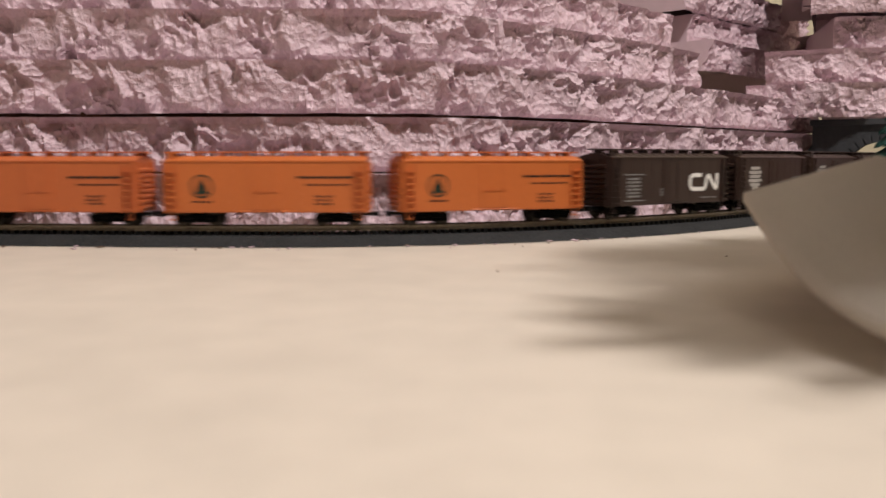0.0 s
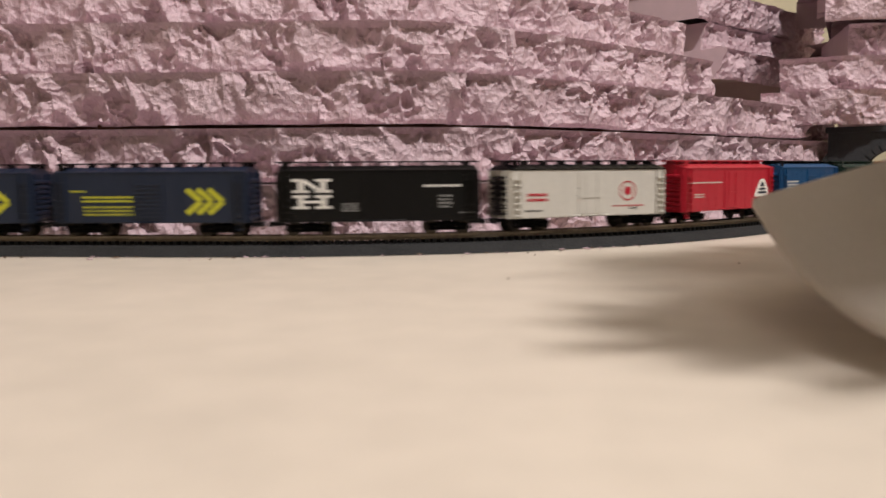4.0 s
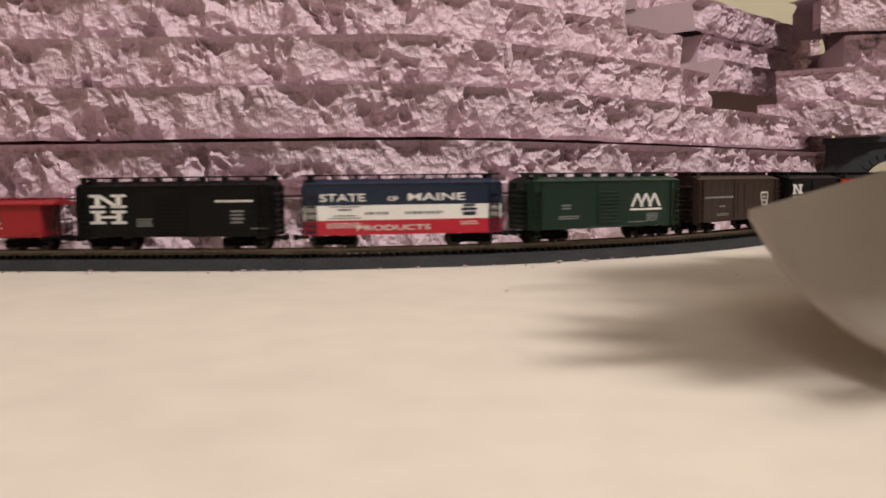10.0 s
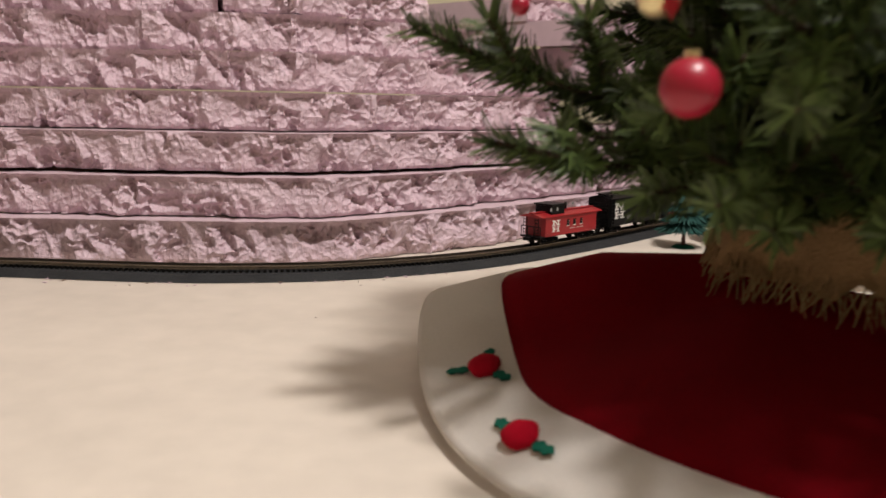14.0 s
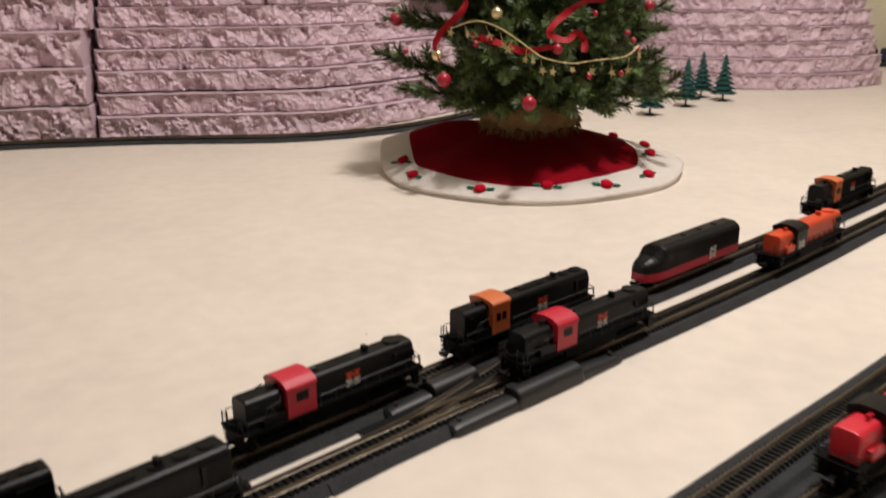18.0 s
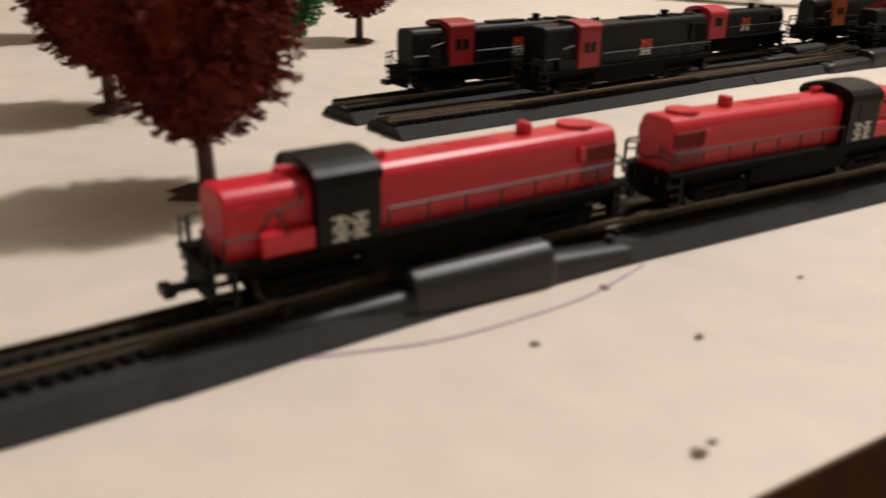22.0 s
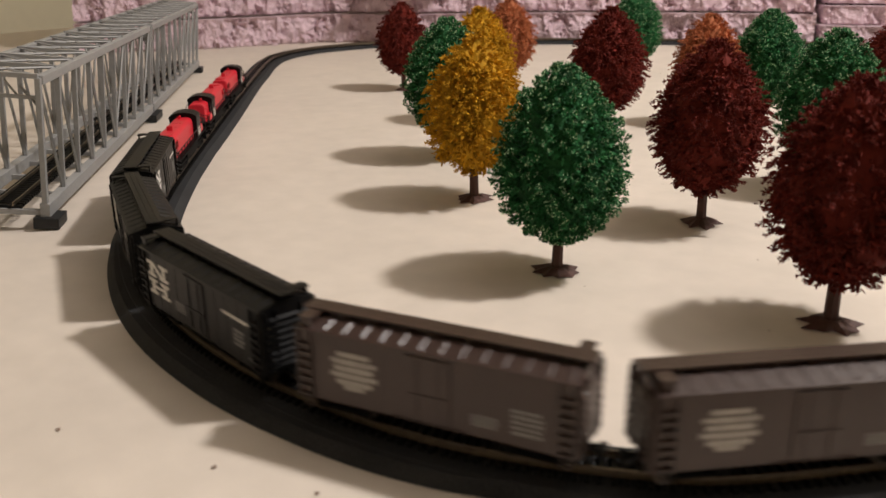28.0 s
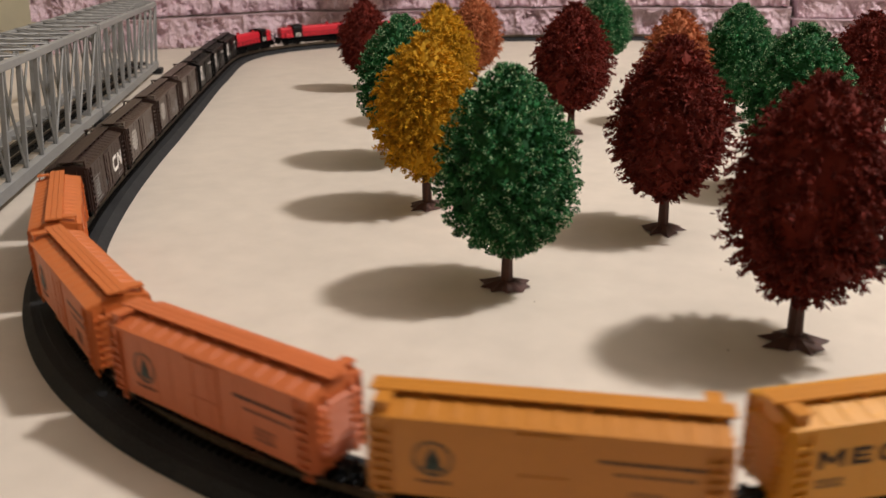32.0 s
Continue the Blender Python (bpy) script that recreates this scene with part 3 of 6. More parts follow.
def car_body(mats, bands=None):
    """A car's box with pressed ribs on its ends and sill steps; bands: heights at which the paint of the sides changes."""
    bm = B()
    cuts = [SIDE0] + list(bands or []) + [SIDE1]
    for k, (a, b) in enumerate(zip(cuts, cuts[1:])):
        box(bm, -CL / 2, CL / 2, -CW / 2, CW / 2, a, b, 0.0 if bands else 0.0005, k if bands else 0)
    end = len(mats) - 1
    if bands:
        for f in bm.faces:
            if abs(f.normal.x) > 0.9:
                f.material_index = end
    return finish("body", bm, mats)


def end_panel(mat):
    """The pressed end of a car, towards +x: eight ribs that taper to both sides on one thin sheet."""
    rows = []
    for i in range(8):
        z = SIDE0 + 0.0022 + i * 0.00235
        for dz, o in ((-0.0011, 0.0), (-0.0005, 0.0008), (0.0005, 0.0008), (0.0010, 0.0)):
            rows.append([(o if abs(y) < CW / 2 - 0.003 else 0.0, y, z + dz) for y in (-CW / 2 + 0.0012, -CW / 2 + 0.0022, -CW / 2 + 0.0034, CW / 2 - 0.0034, CW / 2 - 0.0022, CW / 2 - 0.0012)])
    bm = B()
    sheet(bm, rows)
    bmesh.ops.translate(bm, vec=(0.00025, 0, 0), verts=bm.verts)
    bmesh.ops.solidify(bm, geom=bm.faces, thickness=0.0002)
    bmesh.ops.recalc_face_normals(bm, faces=bm.faces)
    return finish("end_panel", bm, mat)


def sill_step(mat):
    bm = B()
    for x in (-0.0011, 0.0011):
        box(bm, x - 0.0002, x + 0.0002, -0.0003, 0.0003, SIDE0 - 0.0030, SIDE0 + 0.0002)
    box(bm, -0.0013, 0.0013, -0.0004, 0.0004, SIDE0 - 0.0033, SIDE0 - 0.0028)
    return finish("sill_step", bm, mat)


def side_rib(mat):
    bm = B()
    box(bm, -0.00022, 0.00022, -0.0001, 0.0001, SIDE0 + 0.0008, SIDE1 - 0.0008)
    return finish("side_rib", bm, mat)


def louvre(mat):
    bm = B()
    box(bm, -0.0062, 0.0062, -0.0007, 0.0007, -0.00035, 0.00035, 0.0002)
    return finish("louvre", bm, mat)


def side_door(mat, louvres):
    bm = B()
    box(bm, -0.0070, 0.0070, -0.0003, 0.0003, SIDE0 + 0.0012, SIDE1 - 0.0012, 0.00015)
    if not louvres:
        for x in (-0.0035, 0.0035):
            box(bm, x - 0.0003, x + 0.0003, -0.0006, 0.0006, SIDE0 + 0.002, SIDE1 - 0.002)
        box(bm, -0.006, 0.006, -0.0006, 0.0006, SIDE0 + 0.009, SIDE0 + 0.0098)
    rod(bm, (-0.0115, 0, SIDE0 + 0.0006), (0.0115, 0, SIDE0 + 0.0006), 0.0004, 4)
    return finish("door", bm, mat)


def ladder(mat):
    bm = B()
    for x in (-0.0021, 0.0021):
        box(bm, x - 0.0002, x + 0.0002, -0.0003, 0.0006, SIDE0, SIDE1 - 0.0005)
    for i in range(7):
        z = SIDE0 + 0.0014 + i * 0.0028
        box(bm, -0.0023, 0.0023, -0.0002, 0.0009, z - 0.0003, z + 0.0003)
    return finish("ladder", bm, mat)


def truck_frame():
    bm = B()
    for y in (-1, 1):
        o = y * 0.0068
        box(bm, -0.0098, 0.0098, o - 0.0007, o + 0.0007, 0.0036, 0.0050, 0.0003)
        box(bm, -0.0060, 0.0060, o - 0.0007, o + 0.0007, 0.0018, 0.0030, 0.0003)
        for x in (-0.0074, 0.0074):
            box(bm, x - 0.0018, x + 0.0018, o - 0.0010, o + 0.0010, 0.0018, 0.0045, 0.0004)
        for x in (-0.0016, 0.0, 0.0016):
            rod(bm, (x, o + y * 0.0004, 0.0027), (x, o + y * 0.0004, 0.0040), 0.0006, 5)
    box(bm, -0.0020, 0.0020, -0.0068, 0.0068, 0.0030, 0.0060)
    return finish("truck", bm, M["matte"])


def wheelset():
    bm = B()
    for y in (-1, 1):
        rod(bm, (0, y * 0.0039, 0), (0, y * 0.0056, 0), 0.0030, 14)
        rod(bm, (0, y * 0.0037, 0), (0, y * 0.0041, 0), 0.0036, 14)
    rod(bm, (0, -0.005, 0), (0, 0.005, 0), 0.0006, 6)
    return finish("wheelset", bm, M["wheel"])


def coupler():
    bm = B()
    box(bm, -0.0010, 0.0062, -0.0012, 0.0012, 0.0044, 0.0060, 0.0003)
    box(bm, 0.0040, 0.0066, -0.0026, 0.0026, 0.0040, 0.0064, 0.0005)
    return finish("coupler", bm, M["black"])


TRUCK, WHEELS, COUPLER = truck_frame(), wheelset(), coupler()
ROOFS = {k: ribbed_roof(M[k]) for k in ("black", "umber", "brown", "orange", "tangerine", "amber", "yellow", "green", "blue", "carred", "navy")}
WALKS = {k: walkway(M[k]) for k in ("black", "umber", "brown", "orange", "tangerine", "amber", "green", "carred")}
BODIES = {k: car_body([M[k]]) for k in ("black", "umber", "brown", "orange", "tangerine", "amber", "yellow", "green", "blue", "carred", "navy", "vermilion")}
BODIES["cream"] = car_body([M["cream"], M["black"]])
BODIES["stripes"] = car_body([M["carred"], M["white"], M["navy"], M["navy"]], (0.0128, 0.0194))
DOORS = {(k, f): side_door(M[k], f) for k, f in (("black", True), ("black", False), ("umber", False), ("brown", False), ("orange", False), ("tangerine", False), ("amber", False), ("green", True), ("green", False), ("blue", True), ("carred", False), ("navy", True), ("vermilion", True), ("cream", False))}
PAINTS = ("black", "umber", "brown", "orange", "tangerine", "amber", "yellow", "green", "blue", "carred", "navy", "vermilion")
RIBS, LOUVRES = {k: side_rib(M[k]) for k in PAINTS + ("cream",)}, {k: louvre(M[k]) for k in PAINTS}
ENDS, STEPS_OF = {k: end_panel(M[k]) for k in PAINTS}, {k: sill_step(M[k]) for k in PAINTS}
LADDERS = {k: ladder(M[k]) for k in ("black", "umber", "brown", "orange", "tangerine", "amber", "yellow", "green", "blue", "carred", "navy", "vermilion", "cream")}


def child(name, mesh, parent, m=None, label=""):
    ob = new(name, mesh)
    ob.parent = parent
    if m is not None:
        ob.matrix_local = m
    return tagged(ob, label)


def running_gear(car, half, at):
    """Two trucks with their wheels, and a coupler at each end."""
    for s in (-1, 1):
        truck = child("truck", TRUCK, car, pose(s * at, 0, 0, 0, 0, 0 if s > 0 else 180))
        for x in (-0.0074, 0.0074):
            child("wheelset", WHEELS, truck, pose(x, 0, 0.0031))
        child("coupler", COUPLER, car, pose(s * (half - 0.0014), 0, 0, 0, 0, 0 if s > 0 else 180))


class Paint:
    """Flat painted shapes on both sides of a car, in millimetres from the viewer's left end of the side and from its foot."""

    def __init__(self, length=CL, half=CW / 2, foot=SIDE0, thick=0.00014, out=0.0):
        self.sides, self.length, self.half, self.foot, self.thick, self.out = {-1: B(), 1: B()}, length, half, foot, thick, out

    def poly(self, pts):
        for s in (-1, 1):
            ring = [(-s * (u * MM - self.length / 2), s * (self.half + self.out), self.foot + v * MM) for u, v in pts]
            face = [(x, y + s * self.thick, z) for x, y, z in ring]
            bm = self.sides[s]
            a, b = [bm.verts.new(p) for p in ring], [bm.verts.new(p) for p in face]
            bm.faces.new(b)
            for i in range(len(a)):
                j = (i + 1) % len(a)
                bm.faces.new((a[i], a[j], b[j], b[i]))
        return self

    def bar(self, u0, u1, v0, v1):
        return self.poly(((u0, v0), (u1, v0), (u1, v1), (u0, v1)))

    def stroke(self, pts, w):
        for (a, b), (c, d) in zip(pts, pts[1:]):
            l = math.hypot(c - a, d - b)
            x, y = -(d - b) / l * w / 2, (c - a) / l * w / 2
            self.poly(((a - x, b - y), (c - x, d - y), (c + x, d + y), (a + x, b + y)))
        return self

    def disc(self, u, v, r, n=14, r2=None):
        return self.poly([(u + r * math.cos(6.2832 * i / n), v + (r2 or r) * math.sin(6.2832 * i / n)) for i in range(n)])

    def ring(self, u, v, r, w, n=16):
        return self.stroke([(u + r * math.cos(6.2832 * i / n), v + r * math.sin(6.2832 * i / n)) for i in range(n + 1)], w)

    def lines(self, u0, u1, v0, v1, n, seed=1, gap=0.45):
        """Rows of small illegible lettering."""
        rng = random.Random(seed)
        for i in range(n):
            v = v0 + (v1 - v0) * (i + 0.25) / n
            u = u0
            while u < u1 - 0.4:
                w = min(rng.uniform(0.5, 1.4), u1 - u)
                self.bar(u, u + w, v, v + (v1 - v0) / n * 0.55)
                u += w + gap
        return self

    def slab_mark(self, u, v, w, h):
        """The tall slab-serifed mark: one angular sign over another."""
        hh = h * 0.46
        t = w * 0.085
        for base, cross in ((v + h * 0.54, False), (v, True)):
            for x in (u + w * 0.22, u + w * 0.78):
                self.bar(x - t * 0.8, x + t * 0.8, base, base + hh)
                for y in (base, base + hh - t * 0.8):
                    if cross or not (y > base and x < u + w / 2):
                        self.bar(x - w * 0.20, x + w * 0.20, y, y + t * 0.8)
            if cross:
                self.bar(u + w * 0.22, u + w * 0.78, base + hh * 0.42, base + hh * 0.60)
            else:
                self.bar(u, u + w * 0.3, base + hh - t * 0.8, base + hh)
                self.poly(((u + w * 0.15, base + hh), (u + w * 0.31, base + hh), (u + w * 0.85, base), (u + w * 0.69, base)))
        return self

    def on(self, name, car, mat, label="", shift=0.0):
        for bm in self.sides.values():
            bmesh.ops.recalc_face_normals(bm, faces=bm.faces)
            ob = part(name, bm, M[mat], car, label)
            ob.location.x = shift
            if name == "lettering":
                tagged(ob, label, kind="stuff")


def word(text, u, v, size, car, mat, width):
    """A word of the built-in font on both sides of a car; u, v: its middle and foot, in millimetres."""
    curve = bpy.data.curves.new("word", "FONT")
    curve.body, curve.size, curve.align_x, curve.extrude, curve.offset = text, size * MM * 1.4, "CENTER", 0.00008, 0.00005
    ob = bpy.data.objects.new("word", curve)
    me = bpy.data.meshes.new_from_object(ob)
    bpy.data.objects.remove(ob)
    me.materials.append(M[mat])
    xs = [p.co.x for p in me.vertices]
    for p in me.vertices:
        p.co.x *= width * MM / (max(xs) - min(xs))
    for s in (-1, 1):
        m = Matrix(((-s, 0, 0, -s * (u * MM - CL / 2)), (0, 0, s * 1.0, s * (CW / 2 + 0.0001)), (0, 1, 0, SIDE0 + v * MM), (0, 0, 0, 1)))
        child("lettering", me, car, m)


def boxcar(label, body, roof, door=None, side=None, walk_mat=None, group="cars of the goods train"):
    car = empty("boxcar", label, "railway car", group)
    child("body", BODIES[body], car)
    child("roof", ROOFS[roof], car)
    child("running_board", WALKS[walk_mat or (roof if roof in WALKS else "black")], car)
    side = side or (body if body in LADDERS else "navy")
    if door:
        for y in (-1, 1):
            leaf = child("door", DOORS[door], car, pose(0, y * (CW / 2 + 0.0002), 0))
            for i in range(9 if door[1] else 0):
                child("louvre", LOUVRES[door[0]], leaf, pose(0, 0, SIDE0 + 0.0028 + i * 0.0018))
    for i in (1, 2, 3, 4, 8, 9, 10, 11) if body in RIBS else ():
        for y in (-1, 1):
            child("side_rib", RIBS[body], car, pose(-CL / 2 + i * CL / 12, y * CW / 2, 0))
    for sx, sy in ((1, 1), (1, -1), (-1, 1), (-1, -1)):
        child("ladder", LADDERS[side], car, pose(sx * (CL / 2 - 0.0032), sy * (CW / 2 + 0.0002), 0, 0, 0, 0 if sy > 0 else 180))
        child("ladder", LADDERS[side], car, pose(sx * (CL / 2 + 0.0004), sy * (CW / 2 - 0.0034), 0, 0, 0, -90 * sx))
        child("sill_step", STEPS_OF[side if side in STEPS_OF else "black"], car, pose(sx * (CL / 2 - 0.0032), sy * (CW / 2 - 0.0006), 0))
    for sx in (-1, 1):
        child("end_panel", ENDS[side if side in ENDS else "black"], car, pose(sx * CL / 2, 0, 0, 0, 0, 0 if sx > 0 else 180))
    running_gear(car, CL / 2, 0.031)
    return car


def black_slab_car(louvres):
    car = boxcar("black boxcar with a tall white slab-lettered mark", "black", "black", ("black", louvres))
    Paint().slab_mark(6.0, 6.0, 17.5, 13.2).on("herald", car, "white", "white slab-serif mark")
    Paint().lines(28, 35, 4.5, 8.5, 4, 2).lines(71, 77, 5.5, 12, 4, 4).lines(80, 88, 3.2, 4.0, 1, 6).on("lettering", car, "grey")
    Paint().lines(64, 81, 14.8, 16.6, 1, 9, 0.25).on("lettering", car, "white")
    return car


def crest_car():
    car = boxcar("grey-brown boxcar with a pale scalloped crest", "umber", "umber", ("umber", False))
    p = Paint()
    for v, a, b in ((12.8, 10, 18), (11.0, 8.5, 19.5), (9.2, 9.2, 18.8), (7.4, 8.3, 19.7), (5.6, 9.6, 18.4), (4.2, 11.5, 16.5)):
        p.bar(12 + (a - 8.3) * 1.4, 12 + (b - 8.3) * 1.4, 5.5 + (v - 4.2) * 1.25, 5.5 + (v + 1.25 - 4.2) * 1.25)
    for v in (5.4, 7.2, 9.0, 10.8):
        p.bar(15, 25, 5.5 + (v - 4.2) * 1.25, 6.0 + (v - 4.2) * 1.25)
    p.on("crest", car, "faded", "faded white crest")
    Paint().lines(58, 66, 3.5, 7.5, 3, 12).lines(70, 79, 3.5, 12, 5, 13).on("lettering", car, "grey")
    return car


def maple_car():
    car = boxcar("dark brown boxcar with large joined white letter shapes", "brown", "brown", ("brown", False))
    p = Paint()
    p.stroke(((67, 14.0), (60, 14.0), (58.2, 12.6), (58.2, 8.5), (60, 7.0), (69.2, 7.0), (70.4, 8.4), (71.4, 13.0), (72.8, 14.0), (78.4, 7.2), (79.6, 7.2), (79.6, 14.8)), 2.0)
    p.on("herald", car, "white", "white joined strokes")
    Paint().lines(12, 21, 3.5, 13.5, 6, 21).bar(10, 24, 14.5, 14.9).bar(10, 24, 2.2, 2.6).lines(36, 40, 4, 8, 3, 22).lines(67, 80, 2.2, 3.2, 1, 23).on("lettering", car, "grey")
    return car


def pine_car(paint):
    car = boxcar(f"{paint} refrigerator car with a dark pine tree emblem", paint, paint, (paint, False))
    p = Paint()
    p.ring(16.5, 11.6, 4.9, 0.7).poly(((16.5, 15.6), (14.2, 10.4), (18.8, 10.4))).poly(((16.5, 13), (13.4, 8.3), (19.6, 8.3))).bar(16.0, 17.0, 7.3, 8.4)
    p.on("emblem", car, "green", "dark green pine tree in a ring")
    Paint().lines(12, 21, 4.0, 5.6, 1, 31).lines(58, 84, 14.6, 16.4, 1, 32, 0.25).lines(62, 82, 11.6, 12.9, 1, 33).lines(40, 48, 9.2, 10.6, 1, 34).lines(41, 52, 5.0, 6.2, 1, 35).lines(66, 74, 3.0, 8.0, 3, 36, 0.9).on("lettering", car, "dark")
    return car


def caboose():
    car = empty("caboose", "red caboose with a black cupola and white slab mark", "railway car", "cars of the goods train")
    half = 0.0385
    bm = B()
    box(bm, -half + 0.006, half - 0.006, -0.0098, 0.0098, 0.0062, 0.0212, 0.0005)
    for y in (-1, 1):
        rod(bm, (-half + 0.007, y * 0.0099, 0.0095), (-half + 0.012, y * 0.0100, 0.0072), 0.0004, 5)
        rod(bm, (half - 0.007, y * 0.0099, 0.0095), (half - 0.012, y * 0.0100, 0.0072), 0.0004, 5)
        rod(bm, (-half + 0.012, y * 0.0100, 0.0072), (half - 0.012, y * 0.0100, 0.0072), 0.0004, 5)
    part("body", bm, M["cabred"], car)
    bm = B()
    prof = ((-0.0108, 0.0210), (-0.0106, 0.0217), (-0.004, 0.0232), (0.004, 0.0232), (0.0106, 0.0217), (0.0108, 0.0210))
    vs = sheet(bm, [[(x, y, z) for y, z in prof] for x in (-half, half)])
    for e in (vs[0][::-1], vs[1]):
        bm.faces.new(e)
    box(bm, -half, half, -0.0022, 0.0022, 0.0236, 0.0242)
    part("roof", bm, M["cabred"], car)
    bm = B()
    box(bm, -0.0235, -0.0075, -0.0078, 0.0078, 0.0215, 0.0290, 0.0004)
    box(bm, -0.0245, -0.0065, -0.0088, 0.0088, 0.0288, 0.0302, 0.0005)
    cupola = part("cupola", bm, M["black"], car, "black cupola")
    p = Paint(2 * half, 0.0078, 0.0)
    p.bar(13.2, 15.4, 25.0, 27.4).bar(21.0, 23.2, 25.0, 27.4)
    p.on("window", cupola, "grey")
    for u in (32, 40, 49):
        p = Paint(2 * half, 0.0098, 0.0)
        p.bar(u, u + 3.2, 13.2, 17.6)
        p.on("window", car, "black")
        p = Paint(2 * half, 0.0098, 0.0)
        p.bar(u - 0.4, u + 3.6, 12.6, 13.1).bar(u + 1.7, u + 2.9, 13.6, 16.8)
        p.on("window_frame", car, "cream")
    Paint(2 * half, 0.0098, 0.0).slab_mark(13.5, 9.5, 10, 8.8).on("herald", car, "white", "white slab-serif mark")
    Paint(2 * half, 0.0098, 0.0).lines(36, 43, 10.2, 11, 1, 41).lines(44, 53, 10.2, 11, 1, 42).on("lettering", car, "cream")
    bm = B()
    rod(bm, (0.004, 0, 0.023), (0.004, 0, 0.0295), 0.0009, 8)
    part("smoke_pipe", bm, M["black"], car)
    for s in (-1, 1):
        bm = B()
        x = s * half
        box(bm, min(x, x - s * 0.006), max(x, x - s * 0.006), -0.0095, 0.0095, 0.0058, 0.0066)
        for y in (-0.009, -0.003, 0.003, 0.009):
            rod(bm, (x - s * 0.0006, y, 0.0066), (x - s * 0.0006, y, 0.0140), 0.00035, 5)
        rod(bm, (x - s * 0.0006, -0.009, 0.0140), (x - s * 0.0006, 0.009, 0.0140), 0.00035, 5)
        for y in (-0.0055, 0.0055):
            for k in (-0.0016, 0.0016):
                rod(bm, (x - s * 0.0006, y + k, 0.0066), (x - s * 0.0006, y + k, 0.0212), 0.0003, 4)
            for i in range(5):
                box(bm, x - s * 0.0006 - 0.0003, x - s * 0.0006 + 0.0003, y - 0.0017, y + 0.0017, 0.009 + i * 0.0025, 0.0095 + i * 0.0025)
        for y in (-0.0088, 0.0088):
            for k in range(2):
                box(bm, x - s * 0.0045 - 0.0014, x - s * 0.0045 + 0.0014, y - 0.001, y + 0.001, 0.0022 + k * 0.0018, 0.0027 + k * 0.0018)
        part("end_platform", bm, M["black"], car)
    running_gear(car, half, 0.0235)
    return car


def other_cars():
    out = {}
    c = boxcar("yellow boxcar with black letters and a dark green door", "yellow", "yellow", ("green", False), walk_mat="amber")
    p = Paint()
    p.stroke(((8.5, 11), (8.5, 16), (11.5, 12.4), (14.5, 16), (14.5, 11)), 1.3).bar(17, 18.5, 11, 16).bar(18.5, 22.6, 14.8, 16).bar(18.5, 22, 13, 14).bar(18.5, 22.6, 11, 12.2)
    p.stroke(((30.5, 15.4), (26, 15.4), (25.2, 14.5), (25.2, 12.4), (26, 11.6), (30.5, 11.6)), 1.3).bar(69, 83, 6.2, 16.4)
    p.on("herald", c, "black", "black letters and square emblem")
    Paint().lines(8, 16, 5, 8, 2, 51).lines(76, 82, 3, 4.6, 2, 52).on("lettering", c, "dark")
    q = Paint(out=0.00014)
    q.stroke(((71, 10), (81, 13.6)), 0.7).stroke(((71, 14.5), (80, 15.2)), 0.6).lines(71.5, 81, 7, 9, 1, 53).on("emblem", c, "gold")
    out["yellow"] = c
    for k in ("peaks", "peaks_b"):
        c = boxcar("dark green boxcar with three white mountain peaks", "green", "green", ("green", True))
        p = Paint()
        for a in (62, 67.5, 73):
            p.stroke(((a - 3.4, 9.8), (a, 16.2), (a + 3.4, 9.8)), 1.3)
        p.bar(57.6, 77.5, 8.0, 9.0)
        p.on("herald", c, "white", "white mountain peaks")
        Paint().lines(17, 22, 9, 12, 2, 61).lines(15, 27, 4.5, 6.5, 2, 62).lines(68, 75, 2.4, 6.6, 4, 63).bar(56, 68, 2.2, 2.5).on("lettering", c, "grey")
        out[k] = c
    c = boxcar("bright blue boxcar with large white angular letters", "blue", "blue", ("blue", True), walk_mat="black")
    p = Paint()
    p.stroke(((73, 14.6), (63.5, 14.6), (62, 13.4), (62, 9.2), (63.5, 8.0), (72.3, 8.0), (72.3, 11.2), (68, 11.2)), 2.0).bar(74.5, 86, 13.6, 15.6).bar(79.2, 81.6, 7.0, 13.6)
    p.on("herald", c, "white", "large white angular letters")
    Paint().lines(8, 24, 4.5, 15, 6, 71).lines(8, 26, 2.4, 3.4, 1, 72).on("lettering", c, "cream")
    out["blue"] = c
    c = boxcar("red boxcar with a white rounded triangle emblem", "carred", "carred", ("carred", False))
    Paint().poly(((68.5, 7.2), (69.5, 6.4), (84.5, 6.4), (85.5, 7.2), (80, 15.5), (78.6, 16.4), (75.4, 16.4), (74, 15.5))).on("emblem", c, "white", "white rounded triangle")
    q = Paint(out=0.00014)
    q.poly(((72.2, 8.2), (81.8, 8.2), (81.2, 9.4), (72.9, 9.4))).poly(((73.4, 10.2), (80.6, 10.2), (79.9, 11.4), (74.1, 11.4))).poly(((74.7, 12.2), (79.3, 12.2), (77.8, 14.6), (76.2, 14.6)))
    q.on("emblem", c, "navy")
    Paint().lines(3, 36, 14.4, 15.6, 1, 81, 0.25).lines(9, 18, 7, 9.5, 2, 82).lines(43, 50, 13, 15.4, 2, 83).lines(72, 84, 2.6, 4.6, 2, 84).on("lettering", c, "cream")
    out["red"] = c
    c = boxcar("pale grey refrigerator car with red lettering", "cream", "black", ("cream", False), walk_mat="black")
    p = Paint()
    p.ring(66, 12, 4.6, 0.7).disc(66, 12, 2.2).lines(9, 20, 7.2, 12, 2, 91, 0.3).lines(57, 76, 4.2, 5.2, 1, 92, 0.2)
    p.on("lettering", c, "carred", "red lettering and ring")
